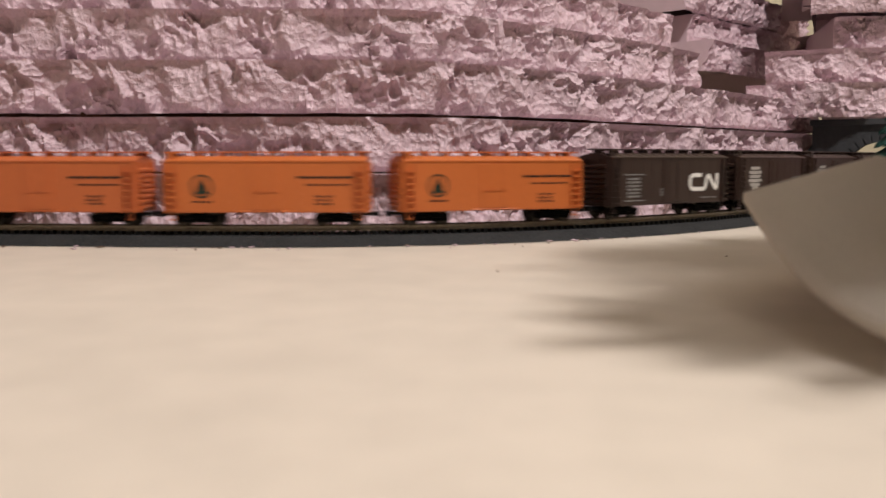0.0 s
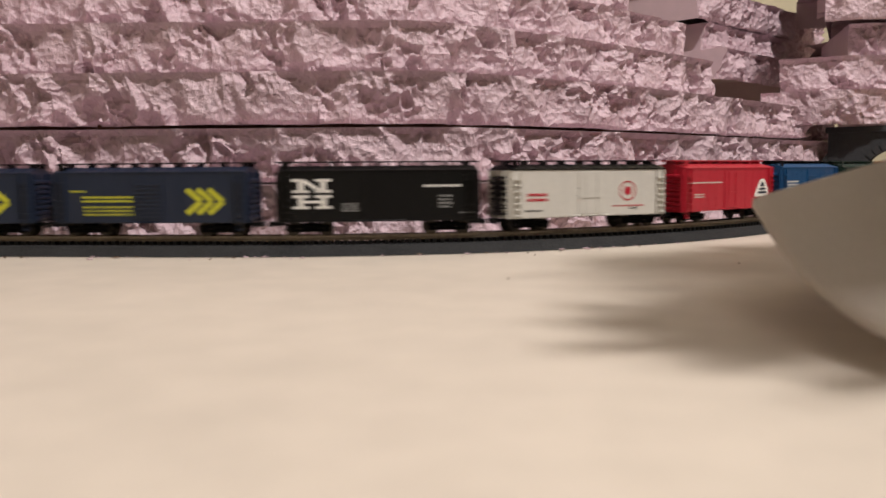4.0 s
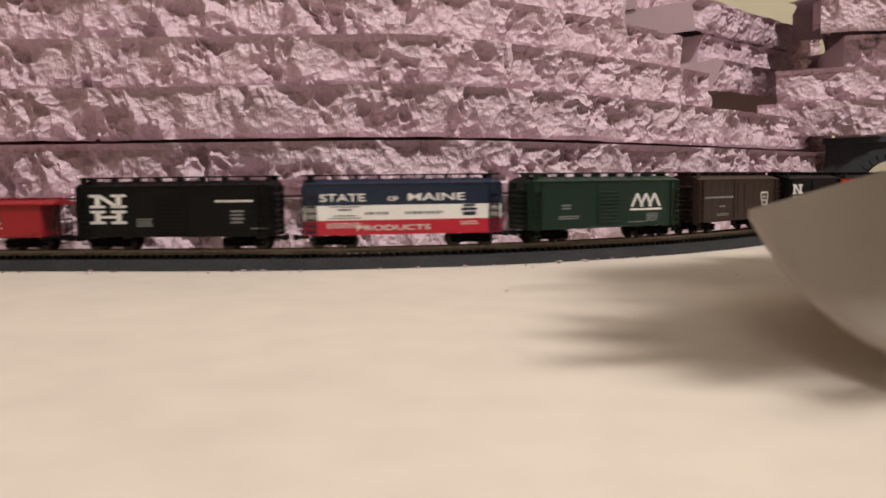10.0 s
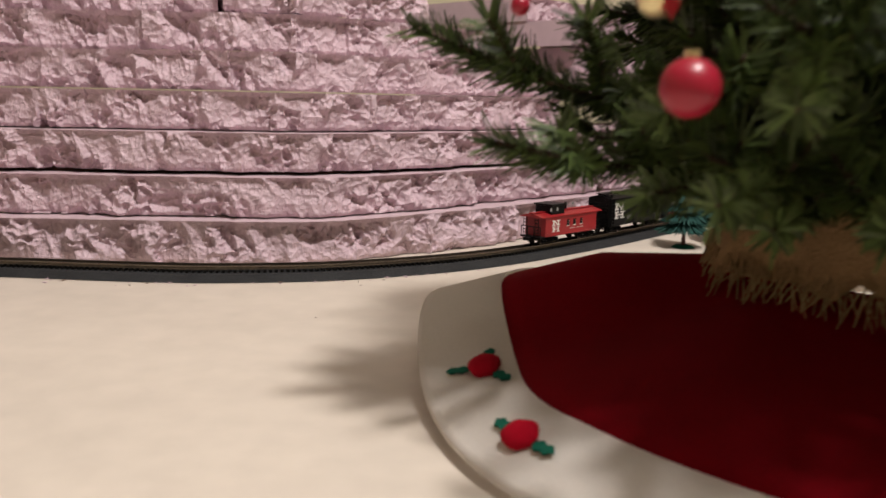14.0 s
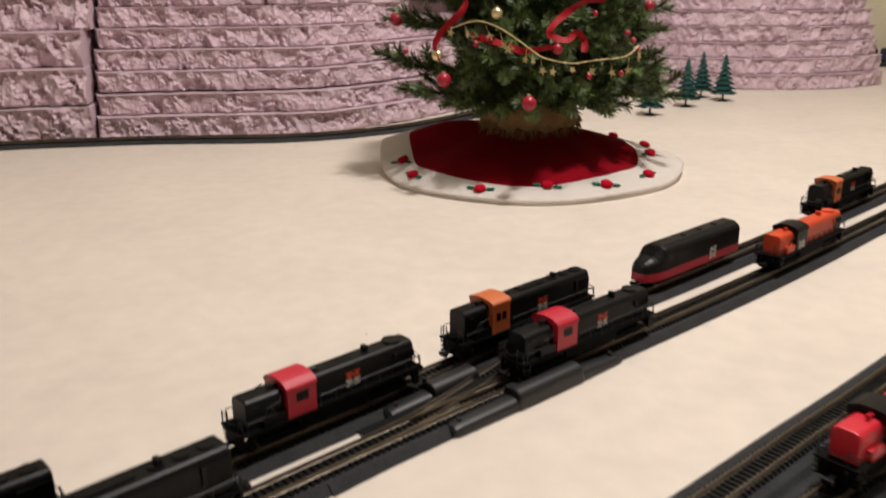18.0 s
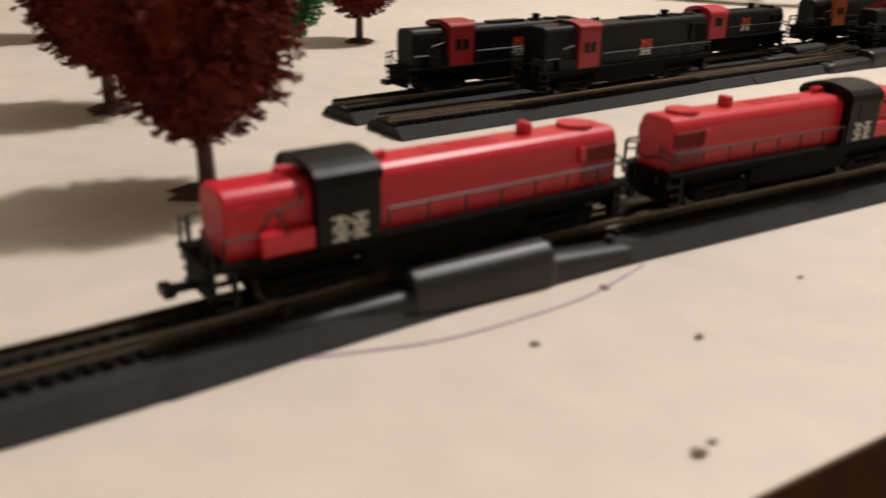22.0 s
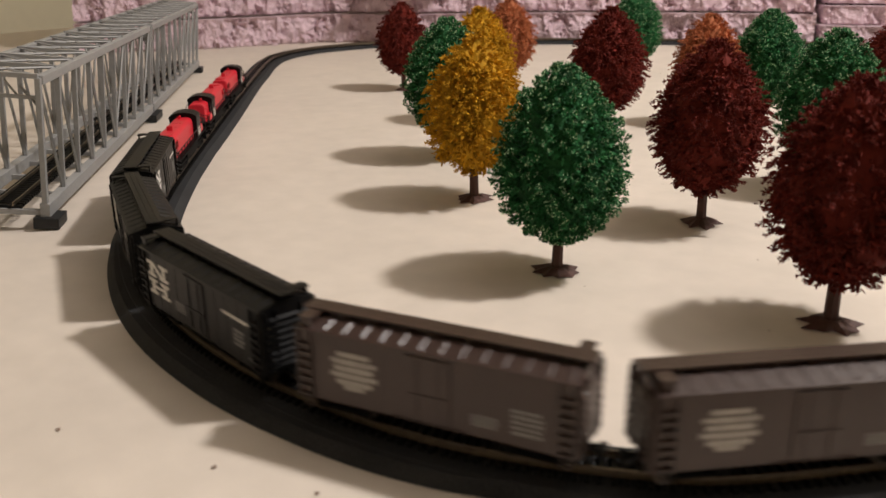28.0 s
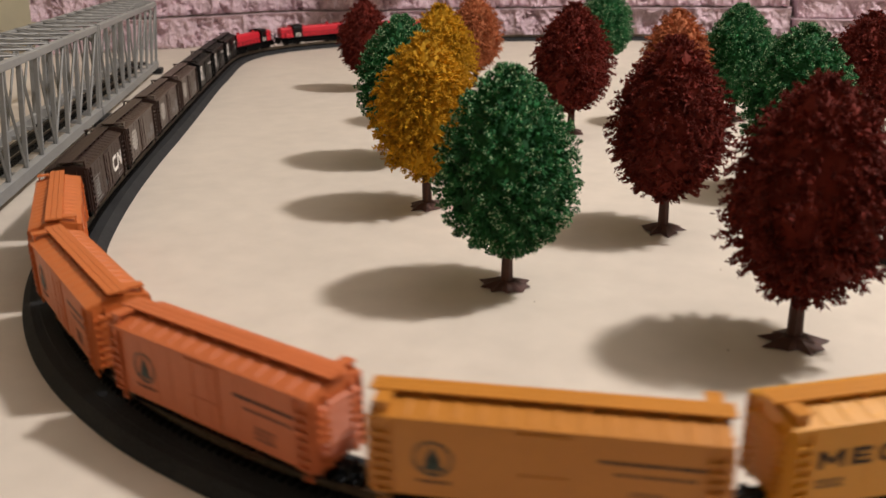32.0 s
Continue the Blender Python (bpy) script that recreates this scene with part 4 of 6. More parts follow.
    Paint().stroke(((37, 13.5), (50, 13.5)), 0.6).stroke(((37, 10), (50, 10)), 0.6).stroke(((43.5, 15.5), (43.5, 8.2)), 0.5).lines(8, 17, 2.6, 4.2, 1, 93).lines(67, 72, 2.6, 4.2, 1, 94).on("lettering", c, "dark")
    out["white"] = c
    for k in ("chevron", "chevron_b"):
        c = boxcar("dark blue boxcar with yellow chevrons", "navy", "navy", ("navy", True), walk_mat="black")
        p = Paint()
        for a in (62, 67, 72):
            p.stroke(((a, 4.2), (a + 6.5, 9.6), (a, 15)), 2.4)
        p.on("herald", c, "gold", "three yellow chevrons")
        Paint().lines(8, 15, 13.5, 15, 1, 101).lines(13, 40, 9, 12.4, 2, 102, 0.3).lines(14, 38, 3, 8, 3, 103, 0.7).on("lettering", c, "gold")
        out[k] = c
    c = boxcar("vermilion boxcar with a black roof and green leaf emblem", "vermilion", "black", ("vermilion", True), walk_mat="black")
    p = Paint()
    p.poly([(75.5 + (4.6 if i % 2 else 3.4) * math.cos(6.2832 * i / 14), 10.5 + (4.6 if i % 2 else 3.4) * math.sin(6.2832 * i / 14)) for i in range(14)])
    p.on("emblem", c, "green", "dark green leaf")
    Paint().lines(8, 34, 11, 13, 1, 111, 0.3).lines(20, 25, 7.5, 9, 1, 112).on("lettering", c, "dark")
    Paint().lines(15, 25, 3, 5.5, 2, 113).lines(70, 88, 3.2, 5.4, 2, 114).on("lettering", c, "cream")
    out["leaf"] = c
    c = boxcar("brown boxcar with a pale keystone emblem", "brown", "brown", ("brown", False))
    Paint().stroke(((68, 15), (75, 15), (75.6, 13.4), (73.6, 8), (69.4, 8), (67.4, 13.4), (68, 15)), 0.9).lines(70, 73.4, 9.5, 13.5, 2, 121).on("emblem", c, "cream", "pale keystone outline")
    Paint().lines(8, 37, 12.2, 14, 1, 122, 0.3).lines(22, 29, 7.5, 9, 1, 123).lines(20, 32, 3, 4.6, 2, 124).lines(68, 76, 2.6, 6, 3, 125).on("lettering", c, "grey")
    out["keystone"] = c
    c = boxcar("boxcar in blue, white and red bands with white lettering", "stripes", "navy", None, side="navy", walk_mat="black")
    word("STATE", 17.0, 15.0, 3.4, c, "white", 20)
    word("OF", 39.5, 15.0, 2.0, c, "white", 4.6)
    word("MAINE", 59.0, 15.0, 3.4, c, "white", 26)
    word("PRODUCTS", 39.5, 2.0, 2.3, c, "cream", 33)
    Paint().lines(27, 38, 8.4, 10.6, 1, 131, 0.9).lines(45, 62, 8.4, 10.6, 1, 132, 0.9).bar(11, 25, 12.4, 12.7).bar(11, 25, 7.4, 7.7).lines(15, 21, 10.4, 12, 1, 133).lines(13, 23, 8.2, 9, 1, 134).bar(71, 77, 8, 9.6).bar(70.4, 77.6, 10.2, 11.4).bar(71.4, 76.6, 12, 13).on("lettering", c, "navy", "dark blue lettering")
    Paint().lines(10, 25, 3, 5.6, 3, 135).lines(70, 78, 3.6, 5.6, 2, 136).on("lettering", c, "cream")
    out["bands"] = c
    return out

# ---- engines ----
def hood(bm, x0, x1, w, z0, z1, r, mat=0):
    """A long hood with a rounded top and softened ends."""
    prof = []
    for k in range(5):
        a = math.pi / 2 * k / 4
        prof.append((w / 2 - r + r * math.cos(a), z1 - r + r * math.sin(a)))
    prof = [(w / 2, z0)] + prof + [(-y, z) for y, z in prof[::-1]] + [(-w / 2, z0)]
    e = min(0.0008, (x1 - x0) / 6)
    rows = []
    for x, k in ((x0, 0.93), (x0 + e * 0.4, 0.98), (x0 + e, 1.0), (x1 - e, 1.0), (x1 - e * 0.4, 0.98), (x1, 0.93)):
        rows.append([(x, y * k, z0 + (z - z0) * (1 - (1 - k) * 0.5)) for y, z in prof])
    vs = sheet(bm, rows, mat)
    bm.faces.new(vs[0][::-1]).material_index = mat
    bm.faces.new(vs[-1]).material_index = mat
    bmesh.ops.recalc_face_normals(bm, faces=bm.faces)
    return bm


def arch_cab(bm, x0, x1, w, z0, z1, rise):
    """A cab with an arched roof."""
    prof = [(w / 2, z0), (w / 2, z1 - rise)]
    prof += [(w / 2 * math.cos(math.pi * k / 10), z1 - rise + rise * math.sin(math.pi * k / 10)) for k in range(1, 10)]
    prof += [(-w / 2, z1 - rise), (-w / 2, z0)]
    vs = sheet(bm, [[(x, y, z) for y, z in prof] for x in (x0, x1)])
    bm.faces.new(vs[0][::-1])
    bm.faces.new(vs[1])
    roof = [(y * 1.05, z + 0.0005) for y, z in prof[1:-1]]
    vs = sheet(bm, [[(x, y, z) for y, z in roof] for x in (x0 - 0.0005, x1 + 0.0005)])
    inner = sheet(bm, [[(x, y * 0.96, z - 0.0009) for y, z in roof] for x in (x0 - 0.0005, x1 + 0.0005)])
    for k in (0, 1):
        for i in range(len(roof) - 1):
            bm.faces.new((vs[k][i], vs[k][i + 1], inner[k][i + 1], inner[k][i]))
    bmesh.ops.recalc_face_normals(bm, faces=bm.faces)
    return bm


def road_engine(name, label, half, hood_mat, cab_mat, cab, mark, style, group):
    """A diesel road switcher, its short end towards +x. cab: the cab's two ends along x; style: arch, plain or heavy."""
    eng = empty(name, label, "locomotive", group)
    deck, top, cab_top = 0.0118, {"arch": 0.0267, "plain": 0.0290, "heavy": 0.0316}[style], {"arch": 0.0298, "plain": 0.0318, "heavy": 0.0326}[style]
    hw = 0.0132 if style != "heavy" else 0.0150
    bm = B()
    box(bm, -half, half, -0.0102, 0.0102, deck - 0.0010, deck, 0.0002)
    box(bm, -half + 0.006, half - 0.006, -0.0092, 0.0092, deck - 0.0026, deck - 0.0010)
    box(bm, -0.014, 0.014, -0.0086, 0.0086, 0.0030, deck - 0.0026, 0.0008)
    box(bm, -half + 0.006, half - 0.006, -0.0060, 0.0060, 0.0066, deck - 0.0026)
    box(bm, -0.013, -0.003, -0.0090, 0.0090, 0.0042, 0.0058, 0.0003)
    for y in (-0.0078, 0.0078):
        box(bm, -half * 0.60 + 0.012, half * 0.60 - 0.012, y - 0.0010, y + 0.0010, 0.0040, deck - 0.0026, 0.0004)
    part("frame", bm, M["matte"], eng, "black underframe and tank")
    x0, x1 = cab
    bm = B()
    hood(bm, x1 - 0.001, half - 0.0046, hw, deck, top - (0.0006 if style == "arch" else 0), 0.0032)
    short = part("short_hood", bm, M[hood_mat], eng, smooth=False)
    bm = B()
    hood(bm, -half + 0.0015 + 0.0015, x0 + 0.001, hw, deck, top, 0.0032)
    long = part("long_hood", bm, M[hood_mat], eng)
    bm = B()
    if style == "arch":
        arch_cab(bm, x0, x1, 0.0196, deck - 0.0006, cab_top, 0.0042)
    else:
        arch_cab(bm, x0, x1, 0.0192, deck - 0.0006, cab_top, 0.0026)
    cabin = part("cab", bm, M[cab_mat], eng)
    # windows
    cl = (x1 - x0) / MM
    for k in ((0.30, 0.72),) if style == "arch" else ((0.22, 0.46), (0.54, 0.78)):
        p = Paint(x1 - x0, 0.0098 if style == "arch" else 0.0096, deck)
        p.bar(cl * k[0], cl * k[1], 7.2, 12.0)
        p.on("window", cabin, "black", shift=(x0 + x1) / 2)
    if mark:
        p = Paint(x1 - x0, 0.0098, deck)
        if mark == "cab":
            p.slab_mark(cl * 0.20, 0.8, cl * 0.60, 5.6)
            p.on("herald", cabin, "cream", "pale slab-serif mark", (x0 + x1) / 2)
        else:
            for base, m in ((6.6, "vermilion"), (2.6, "cream")):
                q = Paint(2 * half, hw / 2, deck)
                a = 2 * half / MM * 0.56
                for x in (a + 2, a + 7):
                    q.bar(x - 0.9, x + 0.9, base, base + 3.6).bar(x - 2.0, x + 2.0, base, base + 0.7).bar(x - 2.0, x + 2.0, base + 2.9, base + 3.6)
                if m == "vermilion":
                    q.poly(((a + 1, base + 3.6), (a + 3, base + 3.6), (a + 8, base), (a + 6, base)))
                else:
                    q.bar(a + 2, a + 7, base + 1.4, base + 2.2)
                q.on("herald", long, m)
    # roof fittings
    bm = B()
    xs = -half + 0.030
    box(bm, xs - 0.0012, xs + 0.0012, -0.0019, 0.0019, top - 0.0004, top + 0.0032, 0.0004)
    part("exhaust_stack", bm, M[hood_mat], eng)
    if style == "arch":
        bm = B()
        rod(bm, (-half + 0.0125, 0, top - 0.0006), (-half + 0.0125, 0, top + 0.0010), 0.0049, 20)
        part("radiator_fan", bm, M[hood_mat], eng)
    else:
        for i in range(3):
            bm = B()
            rod(bm, (-half + 0.010 + i * 0.0105, 0, top - 0.0004), (-half + 0.010 + i * 0.0105, 0, top + 0.0007), 0.0036, 16)
            part("radiator_fan", bm, M[hood_mat], eng)
        bm = B()
        box(bm, -half + 0.040, -half + 0.062, -0.0028, 0.0028, top - 0.0002, top + 0.0010, 0.0003)
        part("dynamic_brake", bm, M[hood_mat], eng)
    for a, b in ((x1 + 0.001, 1), (x0 - 0.001, -1)):
        bm = B()
        rod(bm, (a, 0.0015, top + 0.0012), (a + b * 0.0048, 0.0015, top + 0.0012), 0.0006, 8, 0.0011)
        box(bm, a - 0.0006, a + 0.0006, 0.0009, 0.0021, top - 0.0003, top + 0.0010)
        part("horn", bm, M[hood_mat], eng)
    bm = B()
    for y in (-0.0016, 0.0016):
        box(bm, -half + 0.040, -half + 0.054, y - 0.0005, y + 0.0005, top - 0.0001, top + 0.00025)
    box(bm, -half + 0.055, -half + 0.0605, -0.003, 0.003, top - 0.0001, top + 0.0002)
    part("roof_hatch", bm, M[hood_mat], eng)
    # grilles and boxes
    for s in (-1, 1):
        bm = B()
        y = s * hw / 2
        box(bm, -half + 0.0035, -half + 0.0155, min(y, y + s * 0.0007), max(y, y + s * 0.0007), deck + 0.0064, top - 0.0040, 0.0001)
        box(bm, -half + 0.0036, -half + 0.0150, min(y, y + s * 0.0004), max(y, y + s * 0.0004), deck + 0.0016, deck + 0.0056, 0.0001)
        for i in range(14):
            x = -half + 0.0042 + i * 0.0008
            box(bm, x - 0.0001, x + 0.0001, min(y, y + s * 0.0009), max(y, y + s * 0.0009), deck + 0.0066, top - 0.0043)
        part("radiator_grille", bm, M["darkred"] if hood_mat == "red" else M["black"], eng)
        bm = B()
        box(bm, -half + 0.0148, -half + 0.0168, min(y, y + s * 0.0011), max(y, y + s * 0.0011), deck + 0.0072, top - 0.0038, 0.0003)
        part("grille_frame", bm, M[hood_mat], eng)
        bm = B()
        box(bm, half - 0.0115, half - 0.0075, min(y, y + s * 0.0005), max(y, y + s * 0.0005), top - 0.0052, top - 0.0040, 0.0001)
        part("number_board", bm, M[hood_mat], eng)
        bm = B()
        box(bm, x1 + 0.0005, x1 + 0.0125, s * 0.0092 - 0.0028 * (s > 0), s * 0.0092 + 0.0028 * (s < 0), deck, deck + 0.0050, 0.0003)
        part("battery_box", bm, M[hood_mat], eng)
    # railings
    for s in (-1, 1):
        bm = B()
        y = s * 0.0099
        n = 8
        ends = [-half + 0.002 + i * (x0 + half - 0.004) / (n - 1) for i in range(n)]
        for x in ends:
            rod(bm, (x, y, deck), (x, y, deck + 0.0060), 0.00032, 4)
        rod(bm, (ends[0], y, deck + 0.0060), (ends[-1], y, deck + 0.0060), 0.00034, 5)
        a = x1 + 0.0132
        rod(bm, (half - 0.003, y, deck), (half - 0.003, y, deck + 0.0058), 0.00032, 4)
        rod(bm, (half - 0.003, y, deck + 0.0058), (a, y, deck + 0.0058), 0.00032, 4)
        rod(bm, (a, y, deck + 0.0058), (a - 0.0022, y, deck + 0.0098), 0.00032, 4)
        rod(bm, (a - 0.0022, y, deck + 0.0098), (x1 + 0.0040, y, deck + 0.0112), 0.00032, 4)
        rod(bm, (x1 + 0.0040, y, deck + 0.0112), (x1 + 0.0026, y * 0.8, top - 0.002), 0.00032, 4)
        rod(bm, (a - 0.004, y, deck + 0.0101), (a - 0.0065, y, deck + 0.0048), 0.00032, 4)
        part("handrail", bm, M["dark"], eng)
    for s in (-1, 1):
        bm = B()
        x = s * (half - 0.0008)
        for y in (-0.0094, -0.0045, 0.0045, 0.0094):
            rod(bm, (x, y, deck - 0.004), (x, y, deck + (0.0075 if abs(y) < 0.006 else 0.0060)), 0.00034, 4)
        for z in (0.0045, 0.0065):
            for y in (-1, 1):
                rod(bm, (x, y * 0.0094, deck + z - 0.001), (x, y * 0.0045, deck + z), 0.00032, 4)
        rod(bm, (x, -0.0045, deck + 0.0045), (x + s * 0.001, 0, deck + 0.003), 0.00032, 4)
        rod(bm, (x, 0.0045, deck + 0.0045), (x + s * 0.001, 0, deck + 0.003), 0.00032, 4)
        part("end_railing", bm, M["dark"], eng)
        for y in (-0.0088, 0.0088):
            bm = B()
            for k in range(3):
                box(bm, min(x, x - s * 0.0045), max(x, x - s * 0.0045), y - 0.0012, y + 0.0012, 0.0030 + k * 0.0026, 0.0035 + k * 0.0026)
            box(bm, min(x - s * 0.0041, x - s * 0.0047), max(x - s * 0.0041, x - s * 0.0047), y - 0.0012, y + 0.0012, 0.0030, deck)
            part("step", bm, M["black"], eng)
        bm = B()
        box(bm, min(x, x - s * 0.001), max(x, x - s * 0.001), -0.0080, 0.0080, 0.0032, deck, 0.0003)
        part("pilot", bm, M["matte"], eng)
        bm = B()
        for y in (-1, 1):
            o = y * 0.0074
            box(bm, -0.0125, 0.0125, o - 0.0009, o + 0.0009, 0.0046, 0.0062, 0.0003)
            box(bm, -0.0065, 0.0065, o - 0.0010, o + 0.0010, 0.0020, 0.0040, 0.0004)
            for q in (-0.0088, 0.0088):
                box(bm, q - 0.0026, q + 0.0026, o - 0.0013, o + 0.0013, 0.0022, 0.0054, 0.0005)
        box(bm, -0.0105, 0.0105, -0.0066, 0.0066, 0.0040, 0.0080)
        me = finish("truck_frame", bm, M["matte"])
        truck = child("truck", me, eng, pose(s * half * 0.60, 0, 0))
        for q in (-0.0088, 0.0088):
            child("wheelset", WHEELS, truck, pose(q, 0, 0.0031))
        child("coupler", COUPLER, eng, pose(s * (half + 0.0006), 0, 0.0006, 0, 0, 0 if s > 0 else 180))
    return eng


def streamlined_engine(label, group):
    """A streamlined cab unit with a rounded nose towards +x."""
    eng = empty("locomotive", label, "locomotive", group)
    half = 0.056
    for name, z0, z1, mat, lab in (("lower_body", 0.0058, 0.0118, "carred", "dark red lower band"), ("upper_body", 0.0118, 0.0285, "black", "black upper body")):
        bm = B()
        rows = []
        for x in [-half, -half + 0.0006] + [half - 0.030 + 0.030 * (i / 10) for i in range(11)]:
            nose = max(0.0, (x - (half - 0.020)) / 0.020)
            w = 0.0105 * math.sqrt(max(0.02, 1 - (0.90 * nose) ** 2.4))
            high = 0.0285 - 0.0070 * max(0.0, min(1.0, (x - (half - 0.0185)) / 0.006)) - 0.005 * max(0, nose - 0.35) ** 2 * 2.4
            prof = []
            for k in range(9):
                z = z0 + (min(z1, high) - z0) * k / 8
                edge = max(0.0, (z - (high - 0.0060)) / 0.0060) if high > 0.015 else 0
                prof.append((w * math.sqrt(max(0.0, 1 - (0.93 * edge) ** 2.2)), z))
            rows.append([(x, y, z) for y, z in prof] + [(x, -y, z) for y, z in prof[::-1]])
        vs = sheet(bm, rows)
        bm.faces.new(vs[0][::-1])
        bm.faces.new(vs[-1])
        for a, b in zip(vs, vs[1:]):
            bm.faces.new((a[0], b[0], b[-1], a[-1]))
        bmesh.ops.recalc_face_normals(bm, faces=bm.faces)
        part(name, bm, M[mat], eng, lab)
    for s in (-1, 1):
        bm = B()
        sheet(bm, [[(half - 0.0172, s * 0.0012, 0.0272), (half - 0.0172, s * 0.0072, 0.0262)], [(half - 0.0128, s * 0.0012, 0.0210), (half - 0.0140, s * 0.0080, 0.0208)]])
        part("windscreen", bm, M["dark"], eng)
        bm = B()
        box(bm, half - 0.026, half - 0.020, s * 0.0106 - 0.0001, s * 0.0106 + 0.0001, 0.0180, 0.0225)
        part("window", bm, M["dark"], eng)
    q = Paint(2 * half, 0.0105, 0.0)
    a = 72
    for base in (12.6, 8.0):
        for x in (a + 2, a + 7):
            q.bar(x - 0.8, x + 0.8, base, base + 4).bar(x - 1.9, x + 1.9, base, base + 0.8).bar(x - 1.9, x + 1.9, base + 3.2, base + 4)
    q.poly(((a + 1, 16.6), (a + 3, 16.6), (a + 8, 12.6), (a + 6, 12.6))).bar(a + 2, a + 7, 9.5, 10.5)
    q.on("herald", eng, "cream", "pale slab-serif mark")
    for i in range(3):
        bm = B()
        rod(bm, (-half + 0.02 + i * 0.02, 0, 0.0282), (-half + 0.02 + i * 0.02, 0, 0.0292), 0.0022, 12)
        part("roof_vent", bm, M["black"], eng)
    running_gear(eng, half, 0.033)
    return eng


def park(eng, line, s, flip=False):
    """Sets an engine on a yard track, s metres from the yard's end."""
    d = (line - YARD) @ ALONG
    p = [np.array((np.interp(q, d, line[:, 0]), np.interp(q, d, line[:, 1]))) for q in (s - 0.03, s, s + 0.03)]
    t = p[2] - p[0]
    eng.matrix_world = pose(p[1][0], p[1][1], RAIL, 0, 0, math.degrees(math.atan2(t[1], t[0])) + (180 if flip else 0))


YARD_GROUP = "engines parked in the yard"
park(road_engine("locomotive", "black diesel engine with a red cab, largest in the yard", 0.063, "black", "cabred", (0.024, 0.038), "hood", "heavy", YARD_GROUP), YARD_A, 0.133, True)
park(road_engine("locomotive", "black diesel engine with a red cab by the track end", 0.058, "black", "cabred", (0.020, 0.034), "hood", "plain", YARD_GROUP), YARD_B, 0.08, True)
park(road_engine("locomotive", "glossy black diesel engine with an arched red cab", 0.0535, "black", "carred", (0.013, 0.029), "hood", "arch", YARD_GROUP), YARD_B, 0.267, True)
park(road_engine("locomotive", "black diesel engine with an arched red cab and bulky nose", 0.0565, "black", "carred", (0.014, 0.030), "hood", "arch", YARD_GROUP), YARD_A, 0.417, True)
park(road_engine("locomotive", "black diesel engine with an orange cab", 0.0575, "black", "orange", (0.020, 0.034), "hood", "plain", YARD_GROUP), YARD_B, 0.41, True)
park(streamlined_engine("black streamlined engine with a dark red lower band", YARD_GROUP), YARD_B, 0.578, True)
park(road_engine("locomotive", "vermilion diesel engine with a black arched cab", 0.0535, "vermilion", "black", (0.013, 0.029), "cab", "arch", YARD_GROUP), YARD_A, 0.676, True)
park(road_engine("locomotive", "black diesel engine with an orange cab, far down the yard", 0.0575, "black", "orange", (0.020, 0.034), "hood", "plain", YARD_GROUP), YARD_B, 0.833, True)
park(road_engine("locomotive", "all-black diesel engine at the end of the row", 0.0575, "black", "black", (0.020, 0.034), "hood", "plain", YARD_GROUP), YARD_A, 0.93, True)

# ---- model trees ----
def tufts(crown, n, length, width, droop, seed, curl=0.3):
    """n little pointed tufts standing off an egg-shaped crown. crown: foot, head and greatest radius."""
    z0, z1, r = crown
    rng = np.random.RandomState(seed)
    m = max(30, n // 15)
    clump = rng.randint(0, m, n)
    cu, ca = rng.uniform(0.02, 0.98, m) ** 0.9, rng.uniform(0, 2 * np.pi, m)
    push = rng.uniform(-0.05, 0.05, m)
    du, da = rng.normal(0, 0.045, n), rng.normal(0, 0.16, n)
    u, a = np.clip(cu[clump] + du, 0.0, 1.0), ca[clump] + da
    far = (du / 0.06) ** 2 + (da / 0.22) ** 2
    h = z0 + (z1 - z0) * u
    rad = r * np.clip(np.sin(np.pi * np.clip(u, 0.012, 0.985) ** 0.80), 0, 1) ** 0.60 * (1.02 + push[clump] - 0.05 * np.minimum(far, 4) * 0.8) * rng.uniform(0.90, 1.03, n)
    out = np.c_[np.cos(a), np.sin(a), 0.9 * (u - 0.45) - droop + rng.normal(0, 0.15, n) + du * 9]
    out += np.c_[-np.sin(a) * da * 3, np.cos(a) * da * 3, 0 * a]
    out += rng.normal(0, curl, out.shape) * 0.5
    out /= np.linalg.norm(out, axis=1)[:, None]
    p = np.c_[rad * np.cos(a), rad * np.sin(a), h]
    side = np.cross(out, rng.normal(0, 1, out.shape))
    side /= np.linalg.norm(side, axis=1)[:, None]
    up = np.cross(out, side)
    ln, wd = length * rng.uniform(0.6, 1.3, n)[:, None], width * rng.uniform(0.7, 1.3, n)[:, None]
    base = p - out * ln * 0.5
    mid = p + out * ln * 0.15
    verts = np.stack([base, mid + side * wd, mid + up * wd * 0.7, mid - side * wd, mid - up * wd * 0.7, p + out * ln * 0.6 - np.array((0, 0, 1)) * ln * droop * 0.3], 1)
    faces = np.array(((0, 2, 1), (0, 3, 2), (0, 4, 3), (0, 1, 4), (5, 1, 2), (5, 2, 3), (5, 3, 4), (5, 4, 1)))
    return verts.reshape(-1, 3), (faces[None] + 6 * np.arange(n)[:, None, None]).reshape(-1, 3)


